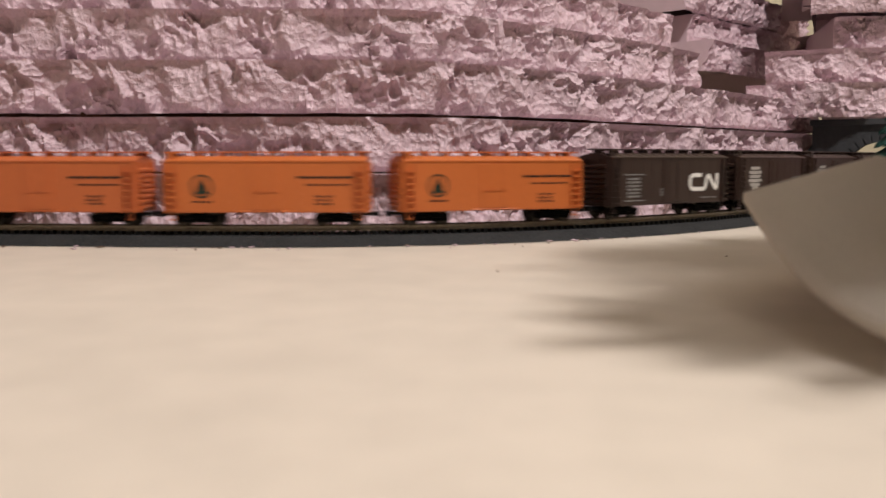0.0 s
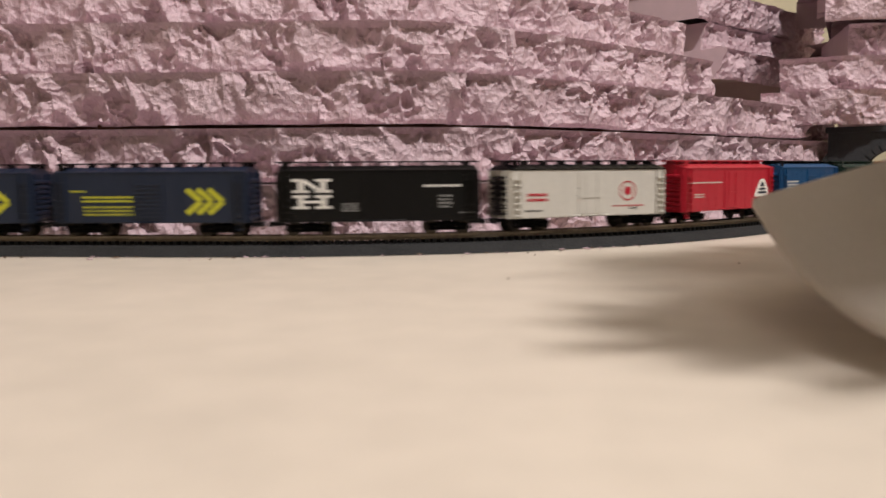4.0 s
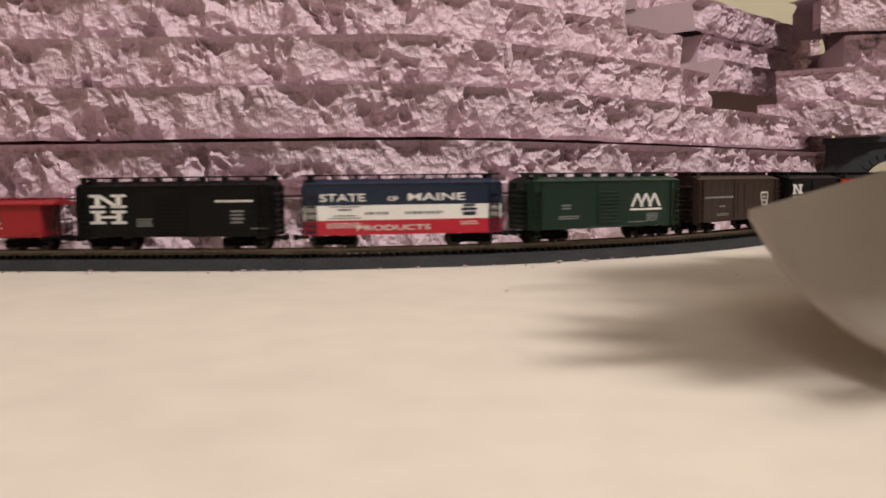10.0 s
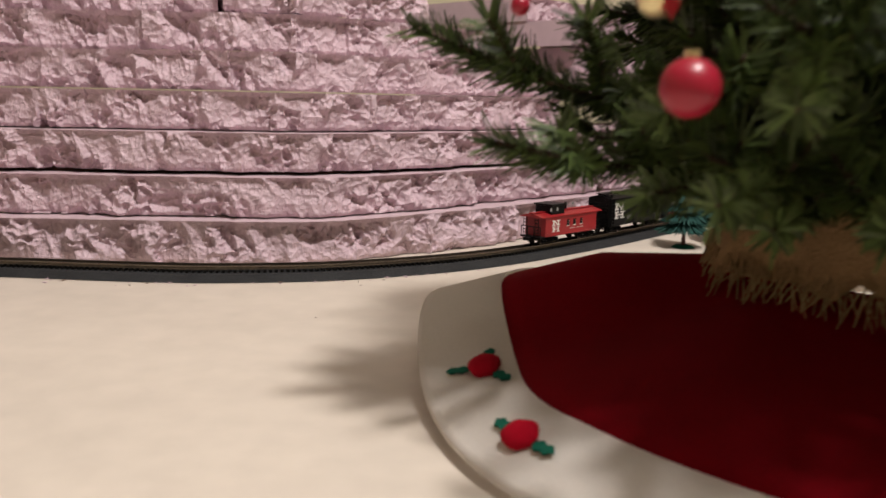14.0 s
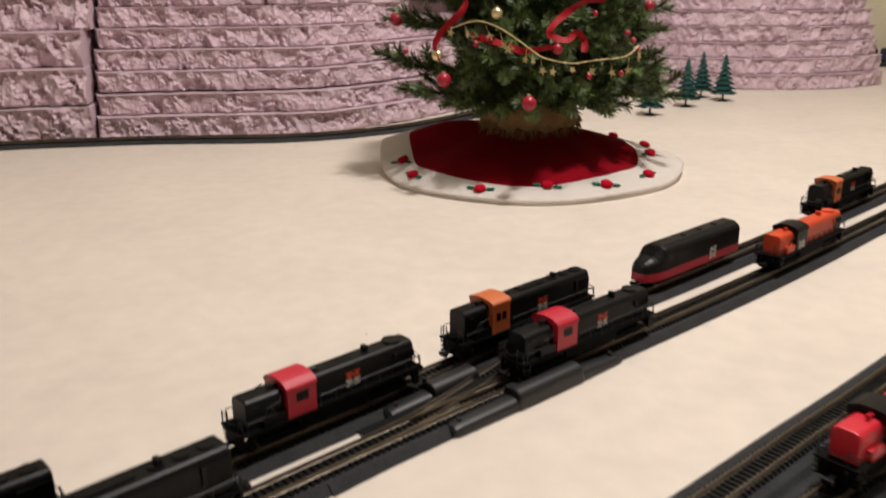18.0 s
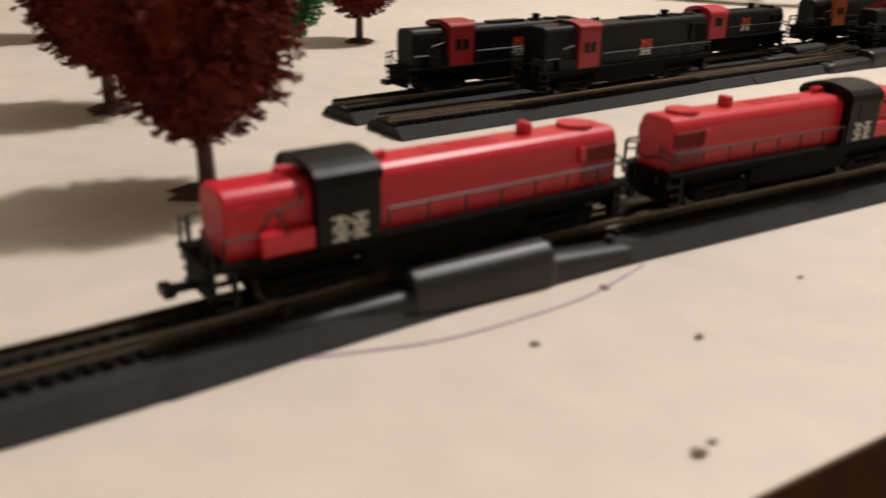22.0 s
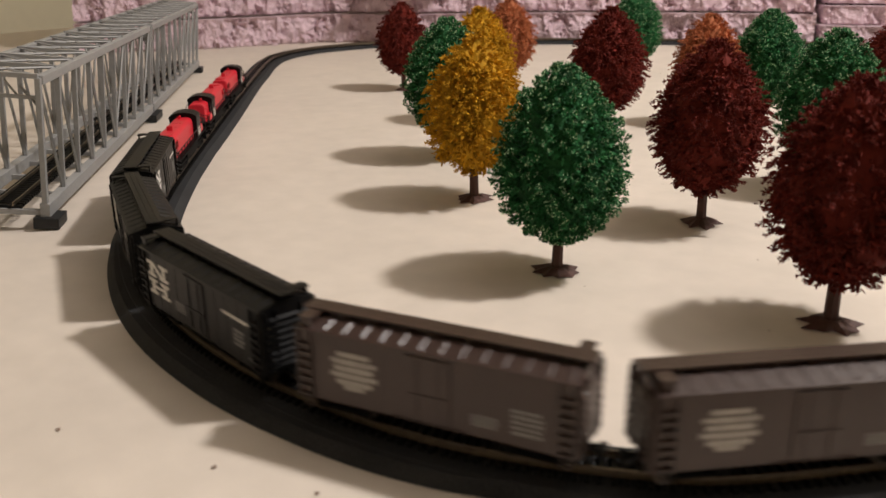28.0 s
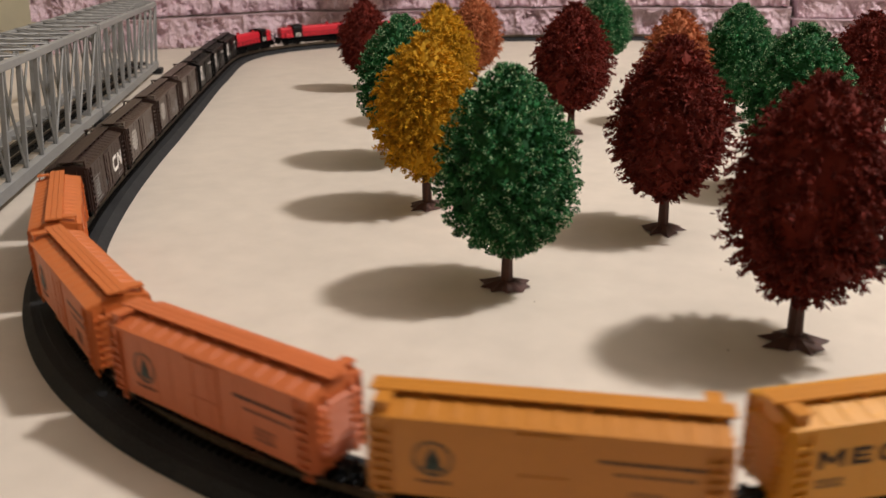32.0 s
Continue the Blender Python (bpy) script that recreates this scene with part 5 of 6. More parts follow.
def brushes(crown, n, each, length, spread, leaf, width, droop, seed):
    """n bottle-brush twigs that stand out of an egg-shaped crown, each clad in small pointed leaves."""
    z0, z1, r = crown
    rng = np.random.RandomState(seed)
    k = np.arange(n)
    u = np.clip((k + 0.5) / n + rng.normal(0, 0.02, n), 0.01, 0.99)
    a = k * 2.39996 + rng.normal(0, 0.18, n)
    rad = r * np.sin(np.pi * np.clip(u, 0.012, 0.985) ** 0.80) ** 0.60 * rng.uniform(0.93, 1.07, n)
    tip = np.c_[rad * np.cos(a), rad * np.sin(a), z0 + (z1 - z0) * u]
    out = np.c_[np.cos(a), np.sin(a), 1.5 * np.maximum(u - 0.55, 0) ** 0.8 * 1.3 - droop + rng.normal(0, 0.12, n)]
    out += rng.normal(0, 0.10, out.shape)
    out /= np.linalg.norm(out, axis=1)[:, None]
    long = length * rng.uniform(0.75, 1.15, n)
    w = np.repeat(k, each)
    q = rng.uniform(0, 1, n * each) ** 0.8
    d = out[w]
    side = np.cross(d, rng.normal(0, 1, d.shape))
    side /= np.linalg.norm(side, axis=1)[:, None]
    fat = spread * np.sqrt(np.clip(1.08 - q, 0.03, 1)) * rng.uniform(0.7, 1.1, len(q))
    p = tip[w] - d * (long[w] * (1 - q))[:, None] + side * fat[:, None] - np.array((0, 0, 1.0)) * (droop * 0.10 * long[w] * q * q)[:, None]
    way = side * 0.8 + d * rng.uniform(0.4, 1.0, len(q))[:, None] + rng.normal(0, 0.25, d.shape)
    way /= np.linalg.norm(way, axis=1)[:, None]
    s1 = np.cross(way, rng.normal(0, 1, d.shape))
    s1 /= np.linalg.norm(s1, axis=1)[:, None]
    s2 = np.cross(way, s1)
    ln, wd = leaf * rng.uniform(0.6, 1.3, len(q))[:, None], width * rng.uniform(0.7, 1.3, len(q))[:, None]
    verts = np.stack([p - way * ln * 0.5, p + s1 * wd, p - s1 * wd * 0.5 + s2 * wd, p - s1 * wd * 0.5 - s2 * wd, p + way * ln * 0.6], 1)
    faces = np.array(((0, 2, 1), (0, 3, 2), (0, 1, 3), (4, 1, 2), (4, 2, 3), (4, 3, 1)))
    return verts.reshape(-1, 3), (faces[None] + 5 * np.arange(len(q))[:, None, None]).reshape(-1, 3)


def mesh_of(name, verts, faces, mat, smooth=False):
    me = bpy.data.meshes.new(name)
    me.from_pydata(verts.tolist() if hasattr(verts, "tolist") else verts, [], faces.tolist() if hasattr(faces, "tolist") else faces)
    me.materials.append(mat)
    if smooth:
        me.polygons.foreach_set("use_smooth", [True] * len(me.polygons))
    return me


def egg_tree(label, mat, seed, style):
    tree = empty("model_tree", label, "tree", "egg-shaped model trees")
    rng = random.Random(seed)
    bm = B()
    rod(bm, (0, 0, 0.001), (rng.uniform(-0.001, 0.001), 0, 0.042), 0.0029, 8, 0.0020)
    for i in range(5):
        a = i * 1.25 + rng.random()
        rod(bm, (0, 0, 0.024 + i * 0.002), (0.014 * math.cos(a), 0.014 * math.sin(a), 0.036 + i * 0.004), 0.0010, 5, 0.0005)
    part("trunk", bm, M["trunk"], tree)
    bm = B()
    ring = []
    for i in range(18):
        a = 6.2832 * i / 18
        r = rng.uniform(0.0095, 0.0145) if i % 2 else rng.uniform(0.007, 0.0105)
        ring.append((r * math.cos(a), r * math.sin(a), 0.0004))
    low = [bm.verts.new(p) for p in ring]
    high = [bm.verts.new((x * 0.42, y * 0.42, 0.0030)) for x, y, z in ring]
    for i in range(18):
        j = (i + 1) % 18
        bm.faces.new((low[i], low[j], high[j], high[i]))
    bm.faces.new(high)
    bm.faces.new(low[::-1])
    part("foot", bm, M["trunk"], tree, "splayed plastic root foot")
    crown = (0.0160, 0.0990, 0.0322)
    if style == "feather":
        v, f = brushes(crown, 430, 36, 0.0150, 0.0012, 0.0023, 0.00036, 0.38, seed)
    else:
        v, f = brushes(crown, 640, 28, 0.0070, 0.0017, 0.0015, 0.00040, 0.05, seed)
    child("crown", mesh_of("crown", v, f, mat), tree)
    if style == "curl":
        v, f = brushes(crown, 640, 5, 0.0024, 0.0017, 0.0012, 0.00032, 0.0, seed)
        child("flock", mesh_of("flock", v, f, M["leaf_pale"]), tree, label="pale flock on the leaf tips")
    v, f = tufts((crown[0] + 0.004, crown[1] - 0.006, crown[2] * 0.80), 2600, 0.0050, 0.0011, 0.1, seed + 50, 0.6)
    child("inner_foliage", mesh_of("inner_foliage", v, f, mat), tree)
    bm = B()
    ball(bm, (0, 0, 0), 1.0, 20, 14)
    for q in bm.verts:
        u = 0.5 + q.co.z * 0.5
        r = crown[2] * 0.72 * max(0.02, math.sin(math.pi * min(0.985, max(0.012, u)) ** 0.80)) ** 0.60 / max(1e-4, math.hypot(q.co.x, q.co.y)) if math.hypot(q.co.x, q.co.y) > 1e-4 else 0
        q.co = Vector((q.co.x * r, q.co.y * r, crown[0] + 0.003 + (crown[1] - crown[0] - 0.006) * u)) * rng.uniform(0.97, 1.02)
    part("core", bm, mat, tree)
    return tree


KINDS = {
    "red": egg_tree("maroon egg-shaped model tree on a splayed foot", M["leaf_red"], 1, "feather"),
    "green": egg_tree("green egg-shaped model tree on a splayed foot", M["leaf_green"], 2, "curl"),
    "yellow": egg_tree("golden yellow egg-shaped model tree on a splayed foot", M["leaf_yellow"], 3, "feather"),
    "orange": egg_tree("rust-orange egg-shaped model tree on a splayed foot", M["leaf_orange"], 4, "feather"),
}
SPOTS = (("green", -0.228, -0.500, 1.05, 0), ("yellow", -0.329, -0.412, 1.07, 40), ("red", -0.192, -0.387, 1.08, 80), ("red", -0.1035, -0.4955, 1.09, 10), ("red", -0.625, -0.078, 1.0, 130),
         ("green", -0.405, -0.325, 1.08, 200), ("red", -0.338, -0.182, 1.09, 250), ("green", -0.444, 0.150, 1.06, 90), ("orange", -0.277, -0.110, 1.0, 30), ("green", -0.236, -0.070, 1.02, 160),
         ("green", -0.148, -0.282, 1.06, 300), ("red", -0.129, -0.142, 1.04, 220), ("orange", -0.532, -0.003, 1.02, 70), ("yellow", -0.455, -0.195, 1.07, 15))
used = set()
for kind, x, y, size, turn in SPOTS:
    if kind in used:
        ob = copy_thing(KINDS[kind], pose(x, y, 0, 0, 0, turn))
    else:
        ob = KINDS[kind]
        ob.matrix_world = pose(x, y, 0, 0, 0, turn)
        used.add(kind)
    ob.scale = (size * 0.97, size * 0.97, size * 0.98)


def conifer(label, seed):
    tree = empty("conifer", label, "tree", "small teal conifers")
    bm = B()
    rod(bm, (0, 0, 0), (0, 0, 0.020), 0.0020, 6, 0.0014)
    part("trunk", bm, M["trunk"], tree)
    bm = B()
    rod(bm, (0, 0, 0.0002), (0, 0, 0.0022), 0.0095, 14, 0.0060)
    part("foot", bm, M["felt_green"], tree)
    rng = np.random.RandomState(seed)
    verts, faces = [], []
    for t in range(8):
        z, r = 0.012 + t * 0.0082, 0.0225 * (1 - t / 8.6)
        n = 60 - t * 5
        for i in range(n):
            a = 6.2832 * (i + rng.uniform(-0.4, 0.4)) / n
            l = r * rng.uniform(0.85, 1.12)
            k = len(verts)
            c, s = math.cos(a), math.sin(a)
            w = 0.0012
            verts += [(0.10 * r * c, 0.10 * r * s, z + 0.0115), (0.6 * l * c - w * s, 0.6 * l * s + w * c, z + 0.0050), (0.6 * l * c + w * s, 0.6 * l * s - w * c, z + 0.0050), (l * c, l * s, z + rng.uniform(-0.0006, 0.0016)), (0.6 * l * c, 0.6 * l * s, z + 0.0015)]
            faces += [(k, k + 1, k + 3), (k, k + 3, k + 2), (k, k + 4, k + 1), (k + 1, k + 4, k + 3), (k, k + 2, k + 4), (k + 2, k + 3, k + 4)]
    child("crown", mesh_of("crown", verts, faces, M["conifer"]), tree)
    return tree


first = conifer("dark teal conifer with layered boughs", 3)
for k, (x, y) in enumerate(((0.486, 0.766), (0.564, 0.850), (0.618, 0.954), (0.644, 0.911), (0.268, 0.752), (0.305, 0.790), (0.345, 0.775))):
    if k == 0:
        first.matrix_world = pose(x, y, 0)
    else:
        copy_thing(first, pose(x, y, 0, 0, 0, 57 * k))

# ---- the decorated tree and its skirt ----
AXIS = Vector((0.265, 0.405, 0.0))
M["burlap"] = material("burlap", (0.30, 0.19, 0.095), 0.95, vary=0.3, scale=60, fine=900, bump=0.8, bump_scale=900, spec=0.1)
M["bauble"] = material("glossy_red_bauble", (0.34, 0.010, 0.03), 0.34, vary=0.05, bump=0)
M["gold_metal"] = material("gold_metal", (0.80, 0.68, 0.38), 0.32, 0.85, vary=0.15)
M["ribbon"] = material("red_satin_ribbon", (0.30, 0.004, 0.010), 0.6, vary=0.1, fine=600, spec=0.2)
M["felt_berry"] = material("bright_red_felt", (0.40, 0.004, 0.018), 0.95, vary=0.15, scale=90, fine=900, bump=0.5, bump_scale=1500, spec=0.1)
M["bark"] = material("brown_bark", (0.06, 0.035, 0.02), 0.85, vary=0.3)


def bell(a, deg, wide):
    """One at the angle deg, fading to nothing on both sides."""
    return math.exp(-((((math.degrees(a) - deg) + 180) % 360 - 180) / wide) ** 2)


def skirt_edge(a):
    """How far the hem stands off the table at the angle a."""
    return 0.0015 + 0.022 * (bell(a, 172, 15) if math.degrees(a) > 172 else bell(a, 172, 26)) + 0.006 * bell(a, 342, 12) + 0.004 * bell(a, 60, 25)


def skirt_z(r, a):
    cone = 0.055 * max(0.0, 1 - r / 0.178)
    fold = 0.0030 * math.sin(5 * a + 1.0) * math.sin(min(1.0, r / 0.17) * 3.1416)
    return 0.003 + cone + skirt_edge(a) * min(1.0, r / 0.10) ** 1.2 + fold


def band(a):
    """Where the red felt ends and the white hem begins, as a share of the radius."""
    return 0.80 + 0.045 * bell(a, 262, 45) - 0.17 * bell(a, 5, 34)


def hem(a):
    return 0.1765 + 0.002 * math.sin(3 * a + 0.8) + 0.0015 * math.sin(7 * a) - 0.020 * bell(a, 138, 26) 


skirt = empty("tree_skirt", "red felt tree skirt with a white hem and berry patches", "tree skirt")
N = 120
for name, f0, f1, mat, lab in (("felt", 0.17, 0.80, "felt_red", "red felt"), ("hem", 0.80, 1.0, "felt_white", "white felt hem")):
    bm = B()
    rows = []
    for i in range(13):
        row = []
        for j in range(N):
            a = 6.28319 * j / N
            e0, e1 = (f0, band(a)) if name == "felt" else (band(a), f1)
            k = e0 + (e1 - e0) * i / 12
            scal = (0.02 * math.sin(9 * a)) * (1 if k > 0.74 and k < 0.86 else 0)
            r = hem(a) * (k + (scal * 0.5 if abs(k - 0.80) < 0.02 else 0))
            row.append((AXIS.x + r * math.cos(a), AXIS.y + r * math.sin(a), skirt_z(r, a) + (0.0012 if name == "hem" else 0)))
        rows.append(row)
    under = [[(x, y, z - 0.0024) for x, y, z in row] for row in rows[::-1]]
    if name == "hem":  # one layer of felt whose edge is turned under
        under = under[:2]
    sheet(bm, rows + under, closed=True)
    bmesh.ops.remove_doubles(bm, verts=bm.verts, dist=1e-6)
    bmesh.ops.recalc_face_normals(bm, faces=bm.faces)
    part(name, bm, M[mat], skirt, lab, smooth=True)
for deg, rr, leaves in ((196, 0.150, (66, 156, 291)), (216, 0.162, (85, 273)), (248, 0.165, (80, 285)), (272, 0.153, (75, 250)), (294, 0.160, (70, 255)), (318, 0.156, (85, 270)), (340, 0.138, (60, 265)), (4, 0.136, (80, 255)), (40, 0.150, (90, 270)), (72, 0.150, (75, 260)), (104, 0.145, (85, 265))):
    a = math.radians(deg)
    x, y, z = AXIS.x + rr * math.cos(a), AXIS.y + rr * math.sin(a), skirt_z(rr, a) + 0.0018
    t = 0.003
    gx = (skirt_z(rr + t, a) - skirt_z(rr - t, a)) / (2 * t)
    ga = (skirt_z(rr, a + 0.02) - skirt_z(rr, a - 0.02)) / (0.04 * rr)
    nrm = (Vector((0, 0, 1)) - Vector((math.cos(a), math.sin(a), 0)) * gx - Vector((-math.sin(a), math.cos(a), 0)) * ga).normalized()
    ux = Vector((-math.cos(a), -math.sin(a), -gx)).normalized()
    uy = nrm.cross(ux)
    patch = Matrix(((ux.x, uy.x, nrm.x, x), (ux.y, uy.y, nrm.y, y), (ux.z, uy.z, nrm.z, z), (0, 0, 0, 1)))
    bm = B()
    ball(bm, (0, 0, 0.0020), 0.0062, 18, 10, 0.62)
    for v in bm.verts:
        k = 1 + 0.07 * math.sin(5 * math.atan2(v.co.y, v.co.x) + deg)
        v.co.x, v.co.y = v.co.x * k, v.co.y * k
    bmesh.ops.transform(bm, matrix=patch, verts=bm.verts)
    berry = part("berry_patch", bm, M["felt_berry"], skirt, "red felt berry with green leaves", smooth=True)
    bm = B()
    for b in (math.radians(q) for q in leaves):
        c, s = math.cos(b), math.sin(b)
        pts = [(0.005, 0), (0.0085, 0.0026), (0.0105, 0.0016), (0.0128, 0.0024), (0.0152, 0), (0.0128, -0.0024), (0.0105, -0.0016), (0.0085, -0.0026)]
        for z0 in (0.0006, 0.0013):
            vs = [bm.verts.new((u * c - v * s, u * s + v * c, z0)) for u, v in pts]
            bm.faces.new(vs)
    bmesh.ops.transform(bm, matrix=patch, verts=bm.verts)
    part("leaf", bm, M["felt_green"], berry)


def reach(z):
    """The tree's radius at a height."""
    return max(0.012, 0.168 - 0.35 * max(0.0, z - 0.15) - 1.1 * max(0.0, z - 0.27))


tree = empty("christmas_tree", "small decorated artificial christmas tree in a burlap wrap", "christmas tree")
bm = B()
rod(bm, (0, 0, 0.06), (0, 0, 0.345), 0.010, 10, 0.003)
bmesh.ops.translate(bm, vec=AXIS, verts=bm.verts)
part("trunk", bm, M["bark"], tree)
bm = B()
rng = np.random.RandomState(8)
rows = []
for i, (r, z) in enumerate(((0.052, 0.052), (0.054, 0.058), (0.051, 0.068), (0.048, 0.080), (0.034, 0.092), (0.012, 0.098))):
    rows.append([(AXIS.x + (r + (0.007 * rng.uniform(-1, 1) if i < 2 else 0.003 * rng.uniform(-1, 1))) * math.cos(6.2832 * j / 40), AXIS.y + r * math.sin(6.2832 * j / 40), z + rng.uniform(-0.005, 0.003) * (1 if i < 3 else 0.3)) for j in range(40)])
sheet(bm, rows, closed=True)
wrap = part("wrap", bm, M["burlap"], tree, "frayed burlap wrap", smooth=True)
bm = B()
for i in range(420):
    a, r = rng.uniform(0, 6.2832), rng.uniform(0.051, 0.057)
    z, l, b = rng.uniform(0.050, 0.060), rng.uniform(0.006, 0.014), rng.uniform(-0.12, 0.12)
    p, q = Vector((r * math.cos(a), r * math.sin(a), z)), Vector(((r + 0.004) * math.cos(a + b), (r + 0.004) * math.sin(a + b), z - l))
    rod(bm, AXIS + p, AXIS + q, 0.00045, 3, 0.0002)
tagged(part("fringe", bm, M["burlap"], wrap), kind="stuff")


def bough(z, a, length, rng, rise=None):
    """One bough: its wood as thin rods, and needles all along it and its side twigs."""
    wood, verts, faces = B(), [], []
    c, s = math.cos(a), math.sin(a)
    lift, droop = rng.uniform(0.05, 0.30), rng.uniform(0.25, 0.55) * (0.45 if 1.55 < a % 6.2832 < 3.60 else 1.0)

    if rise:
        lift, droop = rise

    def at(k):
        h = z + length * (lift * k - droop * k * k * 0.9 + 0.10 * k**4)
        return Vector((AXIS.x + c * length * k, AXIS.y + s * length * k, h))

    twigs = [[at(k / 8) for k in range(9)]]
    for k in (0.40, 0.58, 0.76):
        for side in (-1, 1):
            l = length * rng.uniform(0.22, 0.34) * (1.15 - k * 0.6)
            b = a + side * rng.uniform(0.55, 0.95)
            p = at(k)
            e = rng.uniform(-0.25, 0.25)
            twigs.append([p + Vector((math.cos(b), math.sin(b), e + 0.1 * q)) * l * q / 4 for q in range(5)])
    for tw in twigs:
        for p, q in zip(tw[::2], tw[2::2]):
            rod(wood, p, q, 0.0011, 4, 0.0008)
        for p, q in zip(tw, tw[1:]):
            d = q - p
            n = max(6, int(d.length / 0.00026))
            d.normalize()
            ref = Vector((0, 0, 1)) if abs(d.z) < 0.9 else Vector((1, 0, 0))
            u = d.cross(ref).normalized()
            v = d.cross(u)
            for i in range(n):
                w = rng.uniform(0, 6.283)
                o = p + (q - p) * rng.uniform(0, 1)
                out = (u * math.cos(w) + v * math.sin(w)) * 0.75 + d * 0.62
                l = rng.uniform(0.0085, 0.0130)
                tip = o + out * l
                wd = d.cross(out).normalized() * 0.00075
                m = len(verts)
                verts += [o + wd, o - wd, tip - wd * 0.4, tip + wd * 0.4]
                faces.append((m, m + 1, m + 2, m + 3))
    ob = part("bough", wood, M["bark"], tree)
    child("needles", mesh_of("needles", [tuple(x) for x in verts], faces, M["needle"]), ob)


rng = random.Random(4)
z = 0.098
while z < 0.335:
    r = reach(z)
    n = max(4, int(6.28 * r / 0.085)) if z < 0.33 else max(3, int(6.28 * r / 0.12))
    start = rng.uniform(0, 6.28)
    for i in range(n):
        a = start + 6.2832 * (i + rng.uniform(-0.25, 0.25)) / n
        side = 0.98 + 0.03 * math.cos(a - 3.3)
        inner = a + 3.14 / n
        if not (z < 0.20 and 2.2 < a % 6.2832 < 3.95):
            bough(z + rng.uniform(-0.008, 0.010), a, r * side * rng.uniform(0.80, 1.02), rng)
        bough(z + rng.uniform(0.0, 0.016), inner, r * rng.uniform(0.45, 0.62), rng)
    z += 0.0215 if z < 0.33 else 0.045

for z, deg, length, rise in ((0.091, 199, 0.180, (0.25, 0.10)), (0.083, 208, 0.163, (0.15, 0.15)), (0.145, 194, 0.165, (0.20, 0.15)), (0.105, 266, 0.165, (0.10, 0.35)), (0.092, 331, 0.170, (0.05, 0.16)), (0.185, 205, 0.150, (0.15, 0.20)), (0.094, 238, 0.120, (0.05, 0.30)), (0.096, 252, 0.135, (0.05, 0.28)), (0.098, 283, 0.135, (0.05, 0.26)), (0.096, 300, 0.140, (0.05, 0.26)), (0.094, 316, 0.130, (0.05, 0.25)), (0.096, 222, 0.130, (0.05, 0.24))):
    bough(z, math.radians(deg), length, rng, rise)

# where the ornaments hang
REDS = ((0.117, 0.362, 0.17), (0.168, 0.262, 0.118), (0.225, 0.275, 0.221), (0.275, 0.243, 0.148), (0.334, 0.279, 0.199), (0.371, 0.3, 0.184), (0.248, 0.226, 0.1))
GOLDS = ((0.219, 0.262, 0.18), (0.313, 0.284, 0.235), (0.329, 0.287, 0.224), (0.162, 0.276, 0.14))
BERRIES = ((0.312, 0.262, 0.179), (0.345, 0.269, 0.16), (0.351, 0.27, 0.153), (0.356, 0.27, 0.145), (0.305, 0.239, 0.123), (0.257, 0.275, 0.235), (0.21, 0.256, 0.157), (0.199, 0.258, 0.152), (0.337, 0.25, 0.124), (0.129, 0.312, 0.141))
RIBBON_A = ((0.156, 0.348, 0.257), (0.169, 0.316, 0.236), (0.183, 0.295, 0.216), (0.192, 0.281, 0.199), (0.189, 0.276, 0.183), (0.171, 0.28, 0.165), (0.162, 0.28, 0.149), (0.167, 0.27, 0.135))
RIBBON_B = ((0.32, 0.27, 0.192), (0.301, 0.263, 0.19), (0.283, 0.256, 0.18), (0.27, 0.25, 0.169), (0.268, 0.248, 0.161), (0.282, 0.247, 0.156), (0.292, 0.25, 0.162), (0.299, 0.25, 0.156), (0.299, 0.246, 0.145))
RIBBON_C = ((0.323, 0.289, 0.238), (0.347, 0.298, 0.224), (0.37, 0.314, 0.211), (0.392, 0.33, 0.189))
RIBBON_D = tuple((0.265 + (x - 0.265) * 0.9, 0.405 + (y - 0.405) * 0.93, z) for x, y, z in ((0.189, 0.267, 0.159), (0.225, 0.249, 0.151), (0.24, 0.244, 0.146), (0.262, 0.243, 0.148), (0.279, 0.245, 0.151)))
GARLAND = ((0.177, 0.275, 0.163), (0.2, 0.265, 0.17), (0.22, 0.255, 0.165), (0.238, 0.248, 0.154), (0.252, 0.242, 0.144), (0.262, 0.239, 0.138), (0.286, 0.239, 0.133), (0.311, 0.245, 0.135), (0.339, 0.256, 0.137), (0.354, 0.269, 0.146))
GARLAND_B = ((0.2, 0.289, 0.229), (0.211, 0.284, 0.231), (0.232, 0.279, 0.238), (0.253, 0.279, 0.246))


def hang(name, label, places, radius, mat):
    for x, y, z in places:
        ob = empty(name, label, "ornament", f"{name}s on the christmas tree")
        ob.location = (x, y, z)
        bm = B()
        ball(bm, (0, 0, 0), radius, 18, 12)
        part("ball", bm, M[mat], ob, smooth=True)
        bm = B()
        rod(bm, (0, 0, radius * 0.92), (0, 0, radius * 1.2), radius * 0.28, 8)
        part("cap", bm, M["gold_metal"], ob)


hang("bauble", "glossy red bauble hung on a bough", REDS[:2] + REDS[6:], 0.0070, "bauble")
hang("bauble", "small glossy red bauble hung on a bough", REDS[2:6], 0.0050, "bauble")
hang("gold_bauble", "small gold bauble hung on a bough", GOLDS, 0.0056, "gold_metal")
hang("berry", "tiny dark red berry among the needles", BERRIES, 0.0028, "bauble")


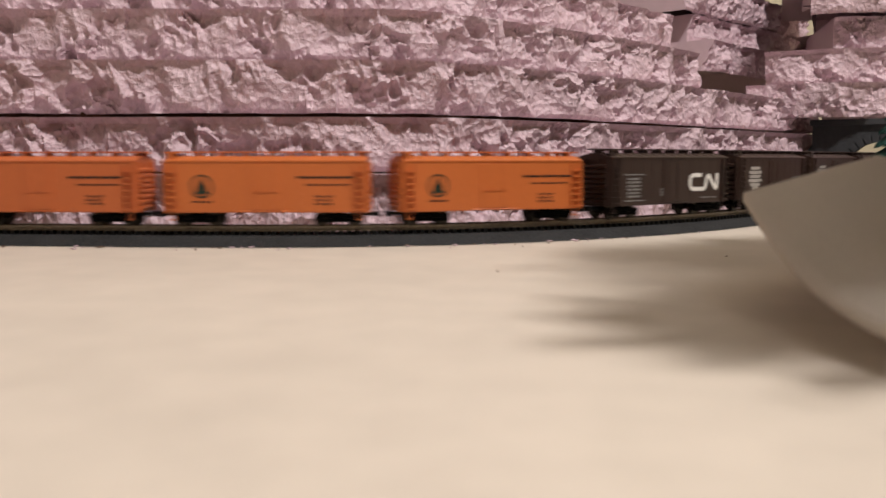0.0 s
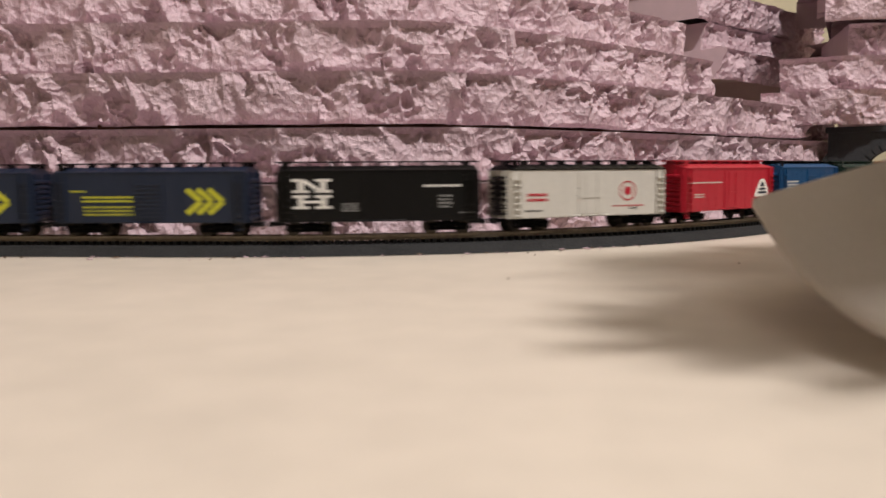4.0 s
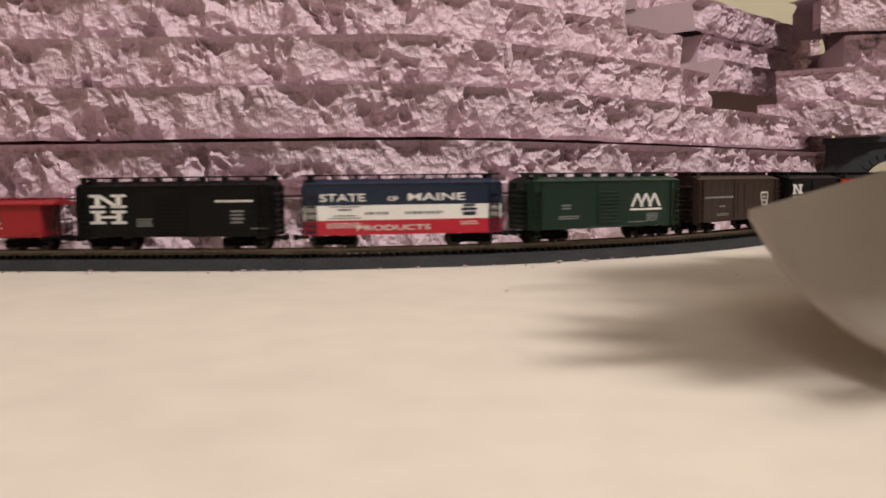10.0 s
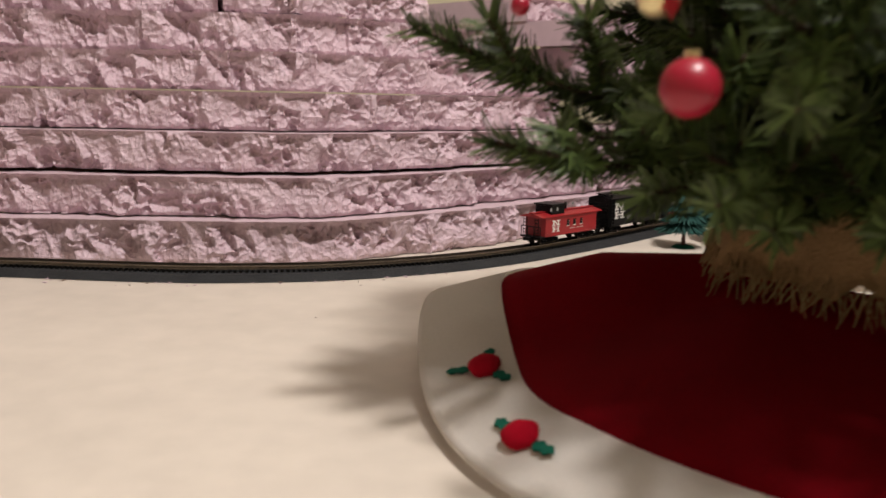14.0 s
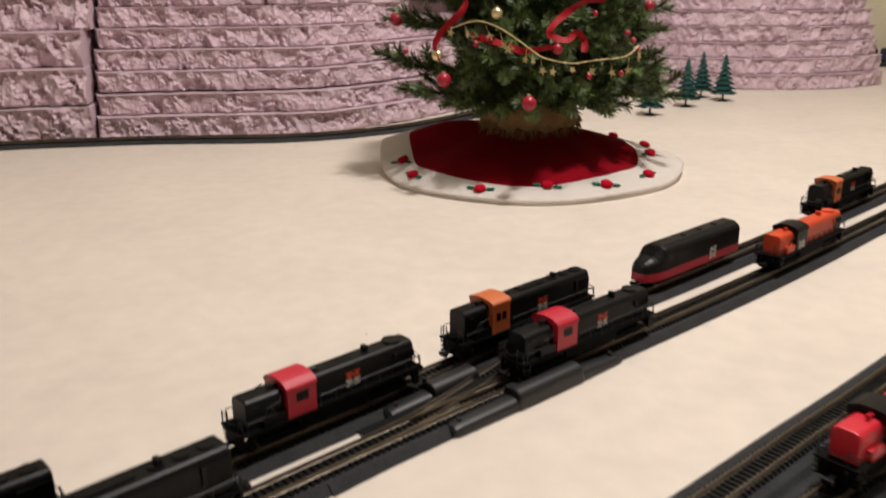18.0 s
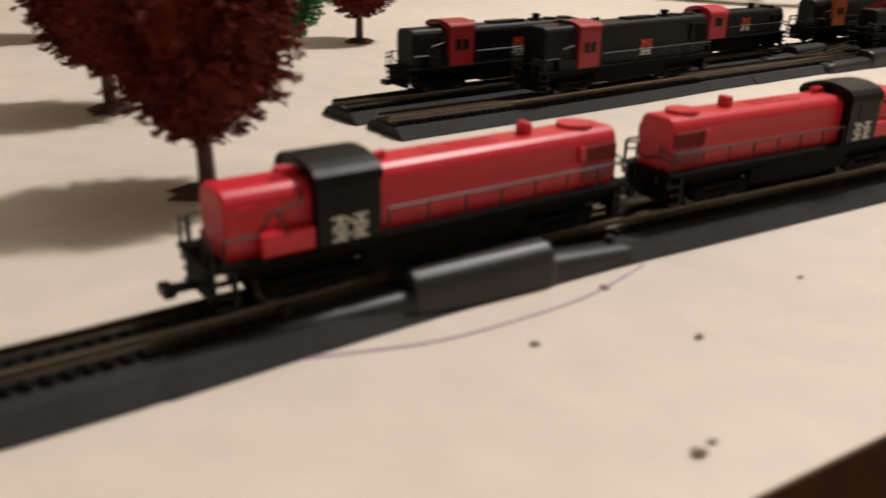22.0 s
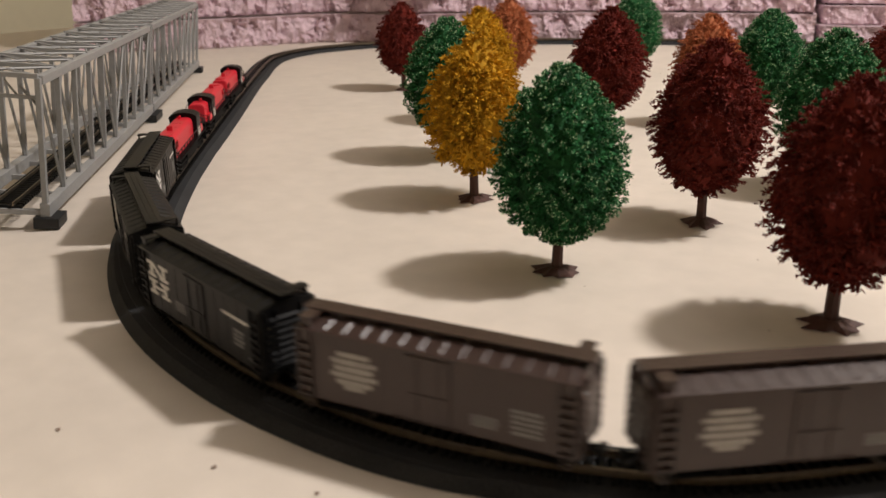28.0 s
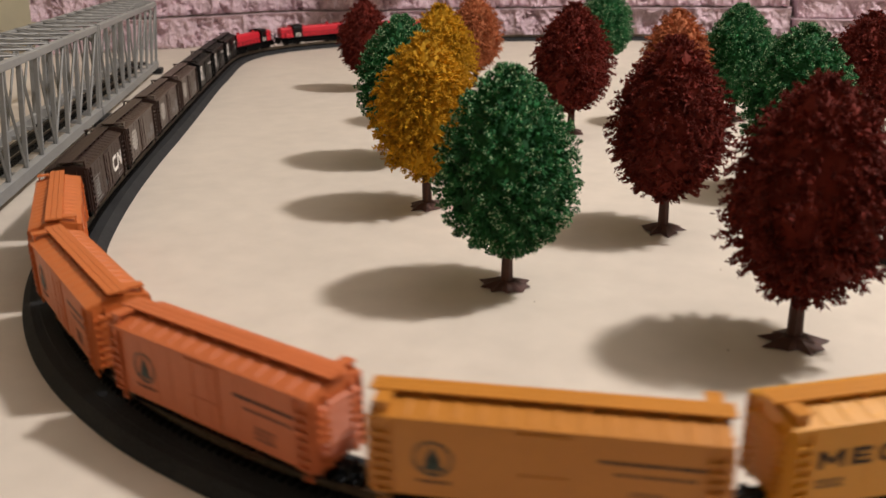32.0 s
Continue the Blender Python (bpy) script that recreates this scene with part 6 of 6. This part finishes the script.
def strip(places, width, n=10):
    """A flat band that winds along its places."""
    p = np.array(places, float)
    t = np.arange(len(p))
    q = np.linspace(0, len(p) - 1, (len(p) - 1) * n + 1)
    i = np.clip(q.astype(int), 0, len(p) - 2)
    f = (q - i)[:, None]
    a, b, c, d = p[np.maximum(i - 1, 0)], p[i], p[i + 1], p[np.minimum(i + 2, len(p) - 1)]
    line = 0.5 * (2 * b + (c - a) * f + (2 * a - 5 * b + 4 * c - d) * f**2 + (3 * b - a - 3 * c + d) * f**3)
    bm = B()
    rows = []
    for k, x in enumerate(line):
        away = Vector(x) - AXIS
        away.z = 0
        away.normalize()
        d = Vector(line[min(k + 1, len(line) - 1)] - line[max(k - 1, 0)]).normalized()
        w = d.cross(away).normalized() * math.cos(0.7 * math.sin(k * 0.16)) + away * math.sin(0.7 * math.sin(k * 0.16))
        x = Vector(x) + away * 0.004
        rows.append([tuple(x + w * width / 2), tuple(x - w * width / 2), tuple(x - w * width / 2 + away * 0.0004), tuple(x + w * width / 2 + away * 0.0004)])
    sheet(bm, rows, closed=True)
    bmesh.ops.recalc_face_normals(bm, faces=bm.faces)
    return bm, line


for places in (RIBBON_A, RIBBON_B, RIBBON_C, RIBBON_D):
    thing("ribbon", strip(places, 0.0066)[0], M["ribbon"], "curling red satin ribbon draped on the tree", "ribbon", "ribbons on the christmas tree")
for places in (GARLAND, GARLAND_B):
    line = strip(places, 0.0015, 16)[1]
    gar = empty("garland", "thin gold bead garland with little stars", "garland", "garlands on the christmas tree")
    rng = random.Random(6)
    bm = B()
    for x in line:
        away = (Vector(x) - AXIS).normalized()
        bmesh.ops.create_icosphere(bm, subdivisions=1, radius=rng.uniform(0.0007, 0.0012), matrix=Matrix.Translation(Vector(x) + away * 0.004))
    tagged(part("beads", bm, M["gold_metal"], gar), kind="stuff")
    for x in line[::11]:
        away = (Vector(x) - AXIS).normalized()
        away.z = 0
        away = (away + Vector((rng.uniform(-0.6, 0.6), rng.uniform(-0.4, 0.4), rng.uniform(-0.3, 0.3)))).normalized()
        o = Vector(x) + away * 0.005 + Vector((rng.uniform(-0.004, 0.004), 0, -rng.uniform(0.000, 0.012)))
        big = rng.uniform(0.75, 1.25)
        bm = B()
        k = rng.uniform(0, 6)
        pts = []
        for i in range(10):
            r = big * (0.0042 if i % 2 == 0 else 0.0017)
            b = k + 6.2832 * i / 10
            pts.append((r * math.cos(b), r * math.sin(b)))
        ux, uz = away.cross(Vector((0, 0, 1))).normalized(), Vector((0, 0, 1))
        low, high = [bm.verts.new(o + ux * a + uz * b) for a, b in pts], [bm.verts.new(o + ux * a + uz * b + away * 0.0006) for a, b in pts]
        bm.faces.new(low)
        bm.faces.new(high)
        for i in range(10):
            bm.faces.new((low[i], low[(i + 1) % 10], high[(i + 1) % 10], high[i]))
        rod(bm, o, Vector(x) + away * 0.004, 0.0003, 4)
        part("star", bm, M["gold_metal"], gar)

# ---- truss bridge beside the line ----
def truss_bridge():
    near, far = Vector((-0.509, -0.593, 0)), Vector((-0.955, -0.088, 0))
    d = (far - near).normalized()
    span = (far - near).length / 2 - 0.002
    left = Vector((-d.y, d.x, 0))
    turn = math.degrees(math.atan2(d.y, d.x))
    wide, foot, head, n = 0.044, 0.0125, 0.0880, 9
    out = []
    for k in range(2):
        br = empty("truss_bridge", "grey plastic through-truss railway bridge span", "bridge", "bridge spans")
        for side in (0, 1):
            y = side * wide
            bm = B()
            box(bm, 0, span, y - 0.0028, y + 0.0028, foot - 0.0050, foot + 0.0030, 0.0005)
            part("bottom_chord", bm, M["grey"], br)
            bm = B()
            box(bm, span / n * 0.10, span - span / n * 0.10, y - 0.0022, y + 0.0022, head - 0.0050, head, 0.0005)
            part("top_chord", bm, M["grey"], br)
            for i in range(n + 1):
                x = 0.002 + (span - 0.004) * i / n
                bm = B()
                w = 0.0019 if i in (0, n) else 0.0013
                box(bm, x - w, x + w, y - 0.0015, y + 0.0015, foot, head - 0.001, 0.0003)
                part("post", bm, M["grey"], br)
            for i in range(n):
                x = 0.002 + (span - 0.004) * i / n
                x2 = 0.002 + (span - 0.004) * (i + 1) / n
                a, b = (x, x2) if i < n / 2 else (x2, x)
                bm = B()
                rod(bm, (a, y, head - 0.003), (b, y, foot + 0.002), 0.0010, 4)
                part("diagonal", bm, M["grey"], br)
        for i in range(n + 1):
            x = 0.002 + (span - 0.004) * i / n
            bm = B()
            box(bm, x - 0.0014, x + 0.0014, 0, wide, head - 0.0014, head + 0.0012)
            part("crossbeam", bm, M["grey"], br)
            bm = B()
            box(bm, x - 0.0016, x + 0.0016, 0, wide, foot - 0.004, foot - 0.001)
            part("crossbeam", bm, M["grey"], br)
            if i < n:
                x2 = 0.002 + (span - 0.004) * (i + 1) / n
                bm = B()
                rod(bm, (x, 0, head), (x2, wide, head), 0.0008, 4)
                rod(bm, (x, wide, head), (x2, 0, head), 0.0008, 4)
                part("top_brace", bm, M["grey"], br)
        for x in (0.003, span - 0.003):
            bm = B()
            box(bm, x - 0.0010, x + 0.0010, 0, wide, head - 0.013, head - 0.011)
            for s in (-1, 1):
                c = wide / 2 + s * wide / 2
                rod(bm, (x, c, head - 0.018), (x, c - s * 0.010, head - 0.006), 0.0009, 4)
                rod(bm, (x, c - s * 0.011, head - 0.012), (x, c - s * 0.018, head - 0.003), 0.0007, 4)
            part("portal_brace", bm, M["grey"], br)
        for x in (0.006, span - 0.006):
            for y in (-0.001, wide + 0.001):
                bm = B()
                box(bm, x - 0.009, x + 0.009, y - 0.007, y + 0.007, 0.0010 - (y + 0.0) * 0.105, foot - 0.0048, 0.0006)
                part("bearing_block", bm, M["dark"], br)
        bm = B()
        for i in range(int(span / 0.0042)):
            box(bm, 0.002 + i * 0.0042, 0.004 + i * 0.0042, wide / 2 - 0.009, wide / 2 + 0.009, foot - 0.001, foot + 0.001)
        tagged(part("decking", bm, M["tie"], br), kind="stuff")
        for y in (-0.0049, 0.0049):
            bm = B()
            box(bm, 0, span, wide / 2 + y - 0.0004, wide / 2 + y + 0.0004, foot + 0.001, foot + 0.003)
            part("deck_rail", bm, M["rail"], br)
        at = near + d * (span + 0.004) * k
        br.matrix_world = pose(at.x, at.y, 0, 0, 0, turn) @ pose(0, 0, 0, 6)
        out.append(br)
    return out


truss_bridge()


# ---- tunnel portal under the boards ----
M["portal"] = material("grey_cast_portal", (0.036, 0.039, 0.043), 0.8, vary=0.2, scale=50, fine=300, bump=0.4)
portal = empty("tunnel_portal", "dark grey cast tunnel portal with an arched opening", "tunnel portal")
bm = B()
N = 14
half, top, r = 0.052, 0.066, 0.024
arch = [(-r, 0.0)] + [(-r * math.cos(math.pi * i / N), 0.028 + r * math.sin(math.pi * i / N)) for i in range(N + 1)] + [(r, 0.0)]
outer = [(-half, 0.0)] + [(-half + 2 * half * i / N, top) for i in range(N + 1)] + [(half, 0.0)]
rows = [[(0.0, a, b) for a, b in outer], [(0.0, a, b) for a, b in arch], [(0.010, a, b) for a, b in arch], [(0.010, a, b) for a, b in outer]]
sheet(bm, rows + rows[:1])
bmesh.ops.recalc_face_normals(bm, faces=bm.faces)
part("face", bm, M["portal"], portal)
bm = B()
box(bm, -0.003, 0.012, -half - 0.002, half + 0.002, top, top + 0.005, 0.0006)
part("coping", bm, M["portal"], portal)
for i in range(N):
    a0, a1 = math.pi * i / N, math.pi * (i + 1) / N
    bm = B()
    pts = [(-q * math.cos(a), 0.028 + q * math.sin(a)) for a, q in ((a0 + 0.02, r), (a1 - 0.02, r), (a1 - 0.02, r + 0.006), (a0 + 0.02, r + 0.006))]
    vs = [[bm.verts.new((x, y, z)) for y, z in pts] for x in (-0.0018, 0.0)]
    bm.faces.new(vs[0])
    for k in range(4):
        bm.faces.new((vs[0][k], vs[0][(k + 1) % 4], vs[1][(k + 1) % 4], vs[1][k]))
    bmesh.ops.recalc_face_normals(bm, faces=bm.faces)
    part("arch_stone", bm, M["portal"], portal)
for s in (-1, 1):
    bm = B()
    y0, y1 = s * half, s * (half + (0.016 if s > 0 else 0.040))
    pts = [(y0, 0.0), (y1, 0.0), (y1, 0.020), (y0, 0.050)]
    vs = [[bm.verts.new((x - (0.012 if abs(y) > half + 0.01 else 0), y, z)) for y, z in pts] for x in (0.0, 0.007)]
    bm.faces.new(vs[0])
    bm.faces.new(vs[1][::-1])
    for k in range(4):
        bm.faces.new((vs[0][k], vs[0][(k + 1) % 4], vs[1][(k + 1) % 4], vs[1][k]))
    bmesh.ops.recalc_face_normals(bm, faces=bm.faces)
    part("wing_wall", bm, M["portal"], portal)
gate = on_main(float(STEPS[int(np.argmin(np.hypot(MAIN[:, 0] - 0.322, MAIN[:, 1] - 0.938)))]))
portal.matrix_world = pose(gate.x, gate.y, 0, 0, 0, 62)

# boards over the portal, and the stack that steps up beside it
cliff_d = empty("foam_cliff", "pink foam boards stacked over the tunnel mouth", "cliff", kind="structure")
OVER = glide([(0.229, 0.955), (0.290, 0.929), (0.360, 0.930), (0.43, 0.975), (0.48, 1.05), (0.50, 1.13)])
for n, (off, cut) in enumerate(((0.0, 0), (0.010, 1), (0.030, 6), (0.012, 4), (0.045, 9), (0.020, 3), (0.05, 10))):
    z = 0.0725 + n * T
    board(cliff_d, beside(OVER[cut * 3:], off), z, z + T - 0.0008, 0.14, 101 + n, rough=0.7 if n in (0, 3) else 1.0)
cliff_e = empty("foam_cliff", "stepped pink foam boards beside the tunnel mouth", "cliff", kind="structure")
for n, (x, y) in enumerate(((0.208, 0.998), (0.201, 1.035), (0.191, 1.013), (0.14, 1.05))):
    line = glide([(x, y), (x + 0.045, y + 0.058), (x + 0.11, y + 0.13), (x + 0.19, y + 0.25)])
    board(cliff_e, line, LEVEL[4 + n] + 0.0002, LEVEL[5 + n] - 0.0006, 0.26, 131 + n)


# ---- switch machines ----
M["machine"] = material("satin_dark_grey_plastic", (0.008, 0.0083, 0.0092), 0.45, vary=0.15, scale=50, fine=400, bump=0.05, spec=0.5)


def switch_machine(x, y, turn, length=0.098):
    sm = empty("switch_machine", "matt black plastic switch machine beside the turnout", "switch machine", "switch machines")
    bm = B()
    h = length / 2
    pts = ((-h, 0.0036, 0.0040), (-h + 0.0015, 0.0052, 0.0050), (-h + 0.005, 0.0060, 0.0056), (-h * 0.34, 0.0068, 0.0060), (-h * 0.335, 0.0069, 0.0060), (-h * 0.325, 0.0104, 0.0065), (-h * 0.31, 0.0110, 0.0067), (h * 0.41, 0.0114, 0.0067), (h * 0.425, 0.0108, 0.0065), (h * 0.44, 0.0074, 0.0061), (h * 0.445, 0.0072, 0.0060), (h * 0.93, 0.0052, 0.0050), (h * 0.98, 0.0044, 0.0046), (h, 0.0028, 0.0038))
    rows = []
    for px, pz, w in pts:
        row = [(px, -w, 0.0004)]
        for k in range(17):
            q = math.pi * k / 16
            row.append((px, -w * math.copysign(abs(math.cos(q)) ** 0.75, math.cos(q)), pz * (0.42 + 0.58 * math.sin(q) ** 0.75)))
        rows.append(row + [(px, w, 0.0004)])
    vs = sheet(bm, rows)
    bm.faces.new(vs[0][::-1])
    bm.faces.new(vs[-1])
    bmesh.ops.recalc_face_normals(bm, faces=bm.faces)
    part("case", bm, M["machine"], sm)
    bm = B()
    box(bm, -0.022, -0.008, 0.0028, 0.0052, 0.0098, 0.0106)
    box(bm, -0.014, -0.012, 0.0028, 0.0046, 0.0100, 0.0125)
    part("slider", bm, M["dark"], sm)
    for px in (-h + 0.007, h - 0.007):
        bm = B()
        rod(bm, (px, 0, 0.004), (px, 0, 0.0072), 0.0014, 8)
        part("screw", bm, M["dark"], sm)
    sm.matrix_world = pose(x, y, 0.0, 0, 0, turn)
    return sm


switch_machine(-0.0125, -0.5625, 38, 0.106)
switch_machine(*in_yard(0.372, 0.0005), 40.8, 0.13)
switch_machine(*in_yard(0.335, 0.0345), 42.5, 0.085)


# ---- crumbs, specks and a pencil line on the table ----
rng = random.Random(12)


def crumb(x, y, size, foam=False, long=1.0):
    bm = B()
    bmesh.ops.create_icosphere(bm, subdivisions=1, radius=size)
    for v in bm.verts:
        v.co *= rng.uniform(0.6, 1.2)
        v.co = Vector((v.co.x * long, v.co.y, v.co.z * 0.4 + size * 0.25))
    ob = thing("foam_crumb" if foam else "speck", bm, M["foam"] if foam else M["speck"], "tiny pink foam crumb on the table" if foam else "tiny brown speck of debris on the table", "debris", "crumbs and specks on the table")
    ob.matrix_world = pose(float(x), float(y), 0.0002, 0, 0, rng.uniform(0, 360))


M["speck"] = material("brown_grit", (0.20, 0.13, 0.09), 0.8, vary=0.4)
c0, c1 = (int(np.argmin(np.hypot(MAIN[:, 0] - x, MAIN[:, 1] - y))) for x, y in ((-0.23, 0.567), (0.15, 0.70)))
for k in range(60):
    i = rng.randrange(c0, c1)
    p = MAIN[i] - normals(MAIN[i - 1:i + 2])[1] * (0.0182 + 0.012 * rng.random() ** 3)
    crumb(p[0], p[1], rng.uniform(0.0004, 0.0010), k % 3 > 0, rng.uniform(1, 2.2))
for x, y, size in ((0.028, 0.487, 0.0005), (0.037, 0.568, 0.0005), (0.116, 0.538, 0.0005), (-0.043, -0.444, 0.0006), (0.022, -0.553, 0.0011), (0.073, -0.538, 0.0009),
                   (0.005, -0.586, 0.0010), (0.034, -0.622, 0.0014), (0.037, -0.618, 0.0009), (0.041, -0.577, 0.0012), (-0.244, -0.707, 0.0008), (-0.208, -0.700, 0.0008), (-0.175, -0.700, 0.0007), (-0.305, -0.720, 0.0009)):
    crumb(x, y, size, False, rng.uniform(1.0, 1.8))
for k in range(40):
    x, y = rng.uniform(-0.5, 0.5), rng.uniform(-0.6, 0.22)
    if min(np.hypot(MAIN[:, 0] - x, MAIN[:, 1] - y)) > 0.04 and math.hypot(x - AXIS.x, y - AXIS.y) > 0.2 and (y + 0.62) > 0.82 * (x - 0.03):
        crumb(x, y, rng.uniform(0.0003, 0.0006))
M["crayon"] = material("purple_pencil", (0.40, 0.27, 0.40), 0.8, vary=0.2)
bm = B()
LINE = glide([(-0.049, -0.602), (-0.033, -0.5955), (-0.016, -0.5875), (-0.001, -0.576), (0.017, -0.559), (0.033, -0.536)], 0.002)
ribbon(bm, LINE, ((-0.0003, 0.0), (-0.0003, 0.0003), (0.0003, 0.0003), (0.0003, 0.0)))
thing("pencil_line", bm, M["crayon"], "thin purple pencil line drawn on the table", "line", kind="structure")

# ---- picture on the wall ----
pic = empty("picture", "dark framed picture leaning on the wall", "picture")
bm = B()
box(bm, -0.70, -0.262, 1.780, 1.792, 0.250, 0.80, 0.002)
part("frame", bm, M["black"], pic)
bm = B()
box(bm, -0.69, -0.50, 1.776, 1.779, 0.262, 0.79)
part("print", bm, M["dark"], pic, "grey print with pale shapes")
bm = B()
box(bm, -0.49, -0.272, 1.776, 1.779, 0.262, 0.79)
part("print", bm, M["navy"], pic, "dark blue print")
for a, b, c, e in ((-0.66, 0.26, -0.60, 0.42), (-0.585, 0.30, -0.57, 0.40), (-0.44, 0.262, -0.42, 0.272), (-0.40, 0.262, -0.36, 0.275)):
    bm = B()
    box(bm, a, c, 1.774, 1.7755, b + 0.004, e)
    part("pale_shape", bm, M["cream"], pic)

# ---- the train, front to back, and its run ----
LOCO_PITCH, CAR_PITCH, LONG_PITCH, LONG = 0.131, 0.10106, 0.10636, 7
CARS = []


def couple(ob, length, back=False):
    CARS.append((ob, length, back))


for back in (False, True, False):
    couple(road_engine("locomotive", "red diesel engine with a black arched cab", 0.0585, "red", "black", (0.0195, 0.0345), "cab", "arch", "red engines of the goods train"), 0.117, back)
fleet = other_cars()
slabs = [black_slab_car(False), black_slab_car(True)]


def another(ob):
    return copy_thing(ob, pose(0, 0, 0))


crest = crest_car()
pine_a, pine_b, pine_c = pine_car("orange"), pine_car("amber"), pine_car("tangerine")
order = [slabs[0], another(slabs[0]), another(slabs[0]), crest, another(crest), another(crest), maple_car(), pine_c, another(pine_c), pine_a, pine_b, fleet["yellow"], fleet["peaks"], fleet["blue"], fleet["red"], fleet["white"],
         another(slabs[0]), fleet["chevron"], fleet["chevron_b"], slabs[1], another(slabs[1]), fleet["leaf"], another(slabs[1]), fleet["keystone"], fleet["peaks_b"], fleet["bands"], another(slabs[1]), caboose()]
for k, ob in enumerate(order):
    if k < LONG:  # the first cars are of a slightly larger make
        for piece in ob.children:
            piece.location, piece.scale = piece.location * 1.05, piece.scale * 1.05
    couple(ob, CL)
TRAIN = ((0, 5.0537), (1, 5.2723), (2, 5.4954), (3, 5.7115), (6, 6.2507), (7, 6.4175), (8, 6.5663), (9.5, 6.7680), (11, LOOP + 0.0342), (12, LOOP + 0.1349), (12.5, LOOP + 0.1854), (15.5, LOOP + 0.5511),
         (19, LOOP + 1.0056), (20, LOOP + 1.1401), (21, LOOP + 1.2745), (22, LOOP + 1.3996), (23, LOOP + 1.5263), (24, LOOP + 1.6640), (27, LOOP + 2.1351), (28, LOOP + 2.3009), (29, LOOP + 2.4738), (30, LOOP + 2.6466), (31, LOOP + 2.8066), (32, LOOP + 2.9736))


def head_at(t):
    """How far the front of the train has come, along a smooth curve through the rows of TRAIN."""
    k = np.array(TRAIN)
    m = np.gradient(k[:, 1], k[:, 0])
    i = int(np.clip(np.searchsorted(k[:, 0], t) - 1, 0, len(k) - 2))
    h = k[i + 1, 0] - k[i, 0]
    u = (t - k[i, 0]) / h
    return (2 * u**3 - 3 * u**2 + 1) * k[i, 1] + (u**3 - 2 * u**2 + u) * h * m[i] + (3 * u**2 - 2 * u**3) * k[i + 1, 1] + (u**3 - u**2) * h * m[i + 1]


def motions():
    for k, (ob, length, back) in enumerate(CARS):
        long = LONG_PITCH * min(max(k - 3, 0), LONG)
        centre = LOCO_PITCH * min(k, 3) + long + CAR_PITCH * max(k - 3 - LONG, 0) + (LOCO_PITCH if k < 3 else LONG_PITCH if k < 3 + LONG else CAR_PITCH) / 2
        rows = []
        for t in np.arange(0, 32.01, 0.25):
            s = head_at(t) - centre + (0.006 if k == len(CARS) - 1 else 0.0)
            a, b = on_main(s - length * 0.32), on_main(s + length * 0.32)
            d = b - a
            rows.append((float(t), pose((a.x + b.x) / 2, (a.y + b.y) / 2, RAIL, 0, 0, math.degrees(math.atan2(d.y, d.x)) + (180 if back else 0))))
        walk(ob, rows)


motions()
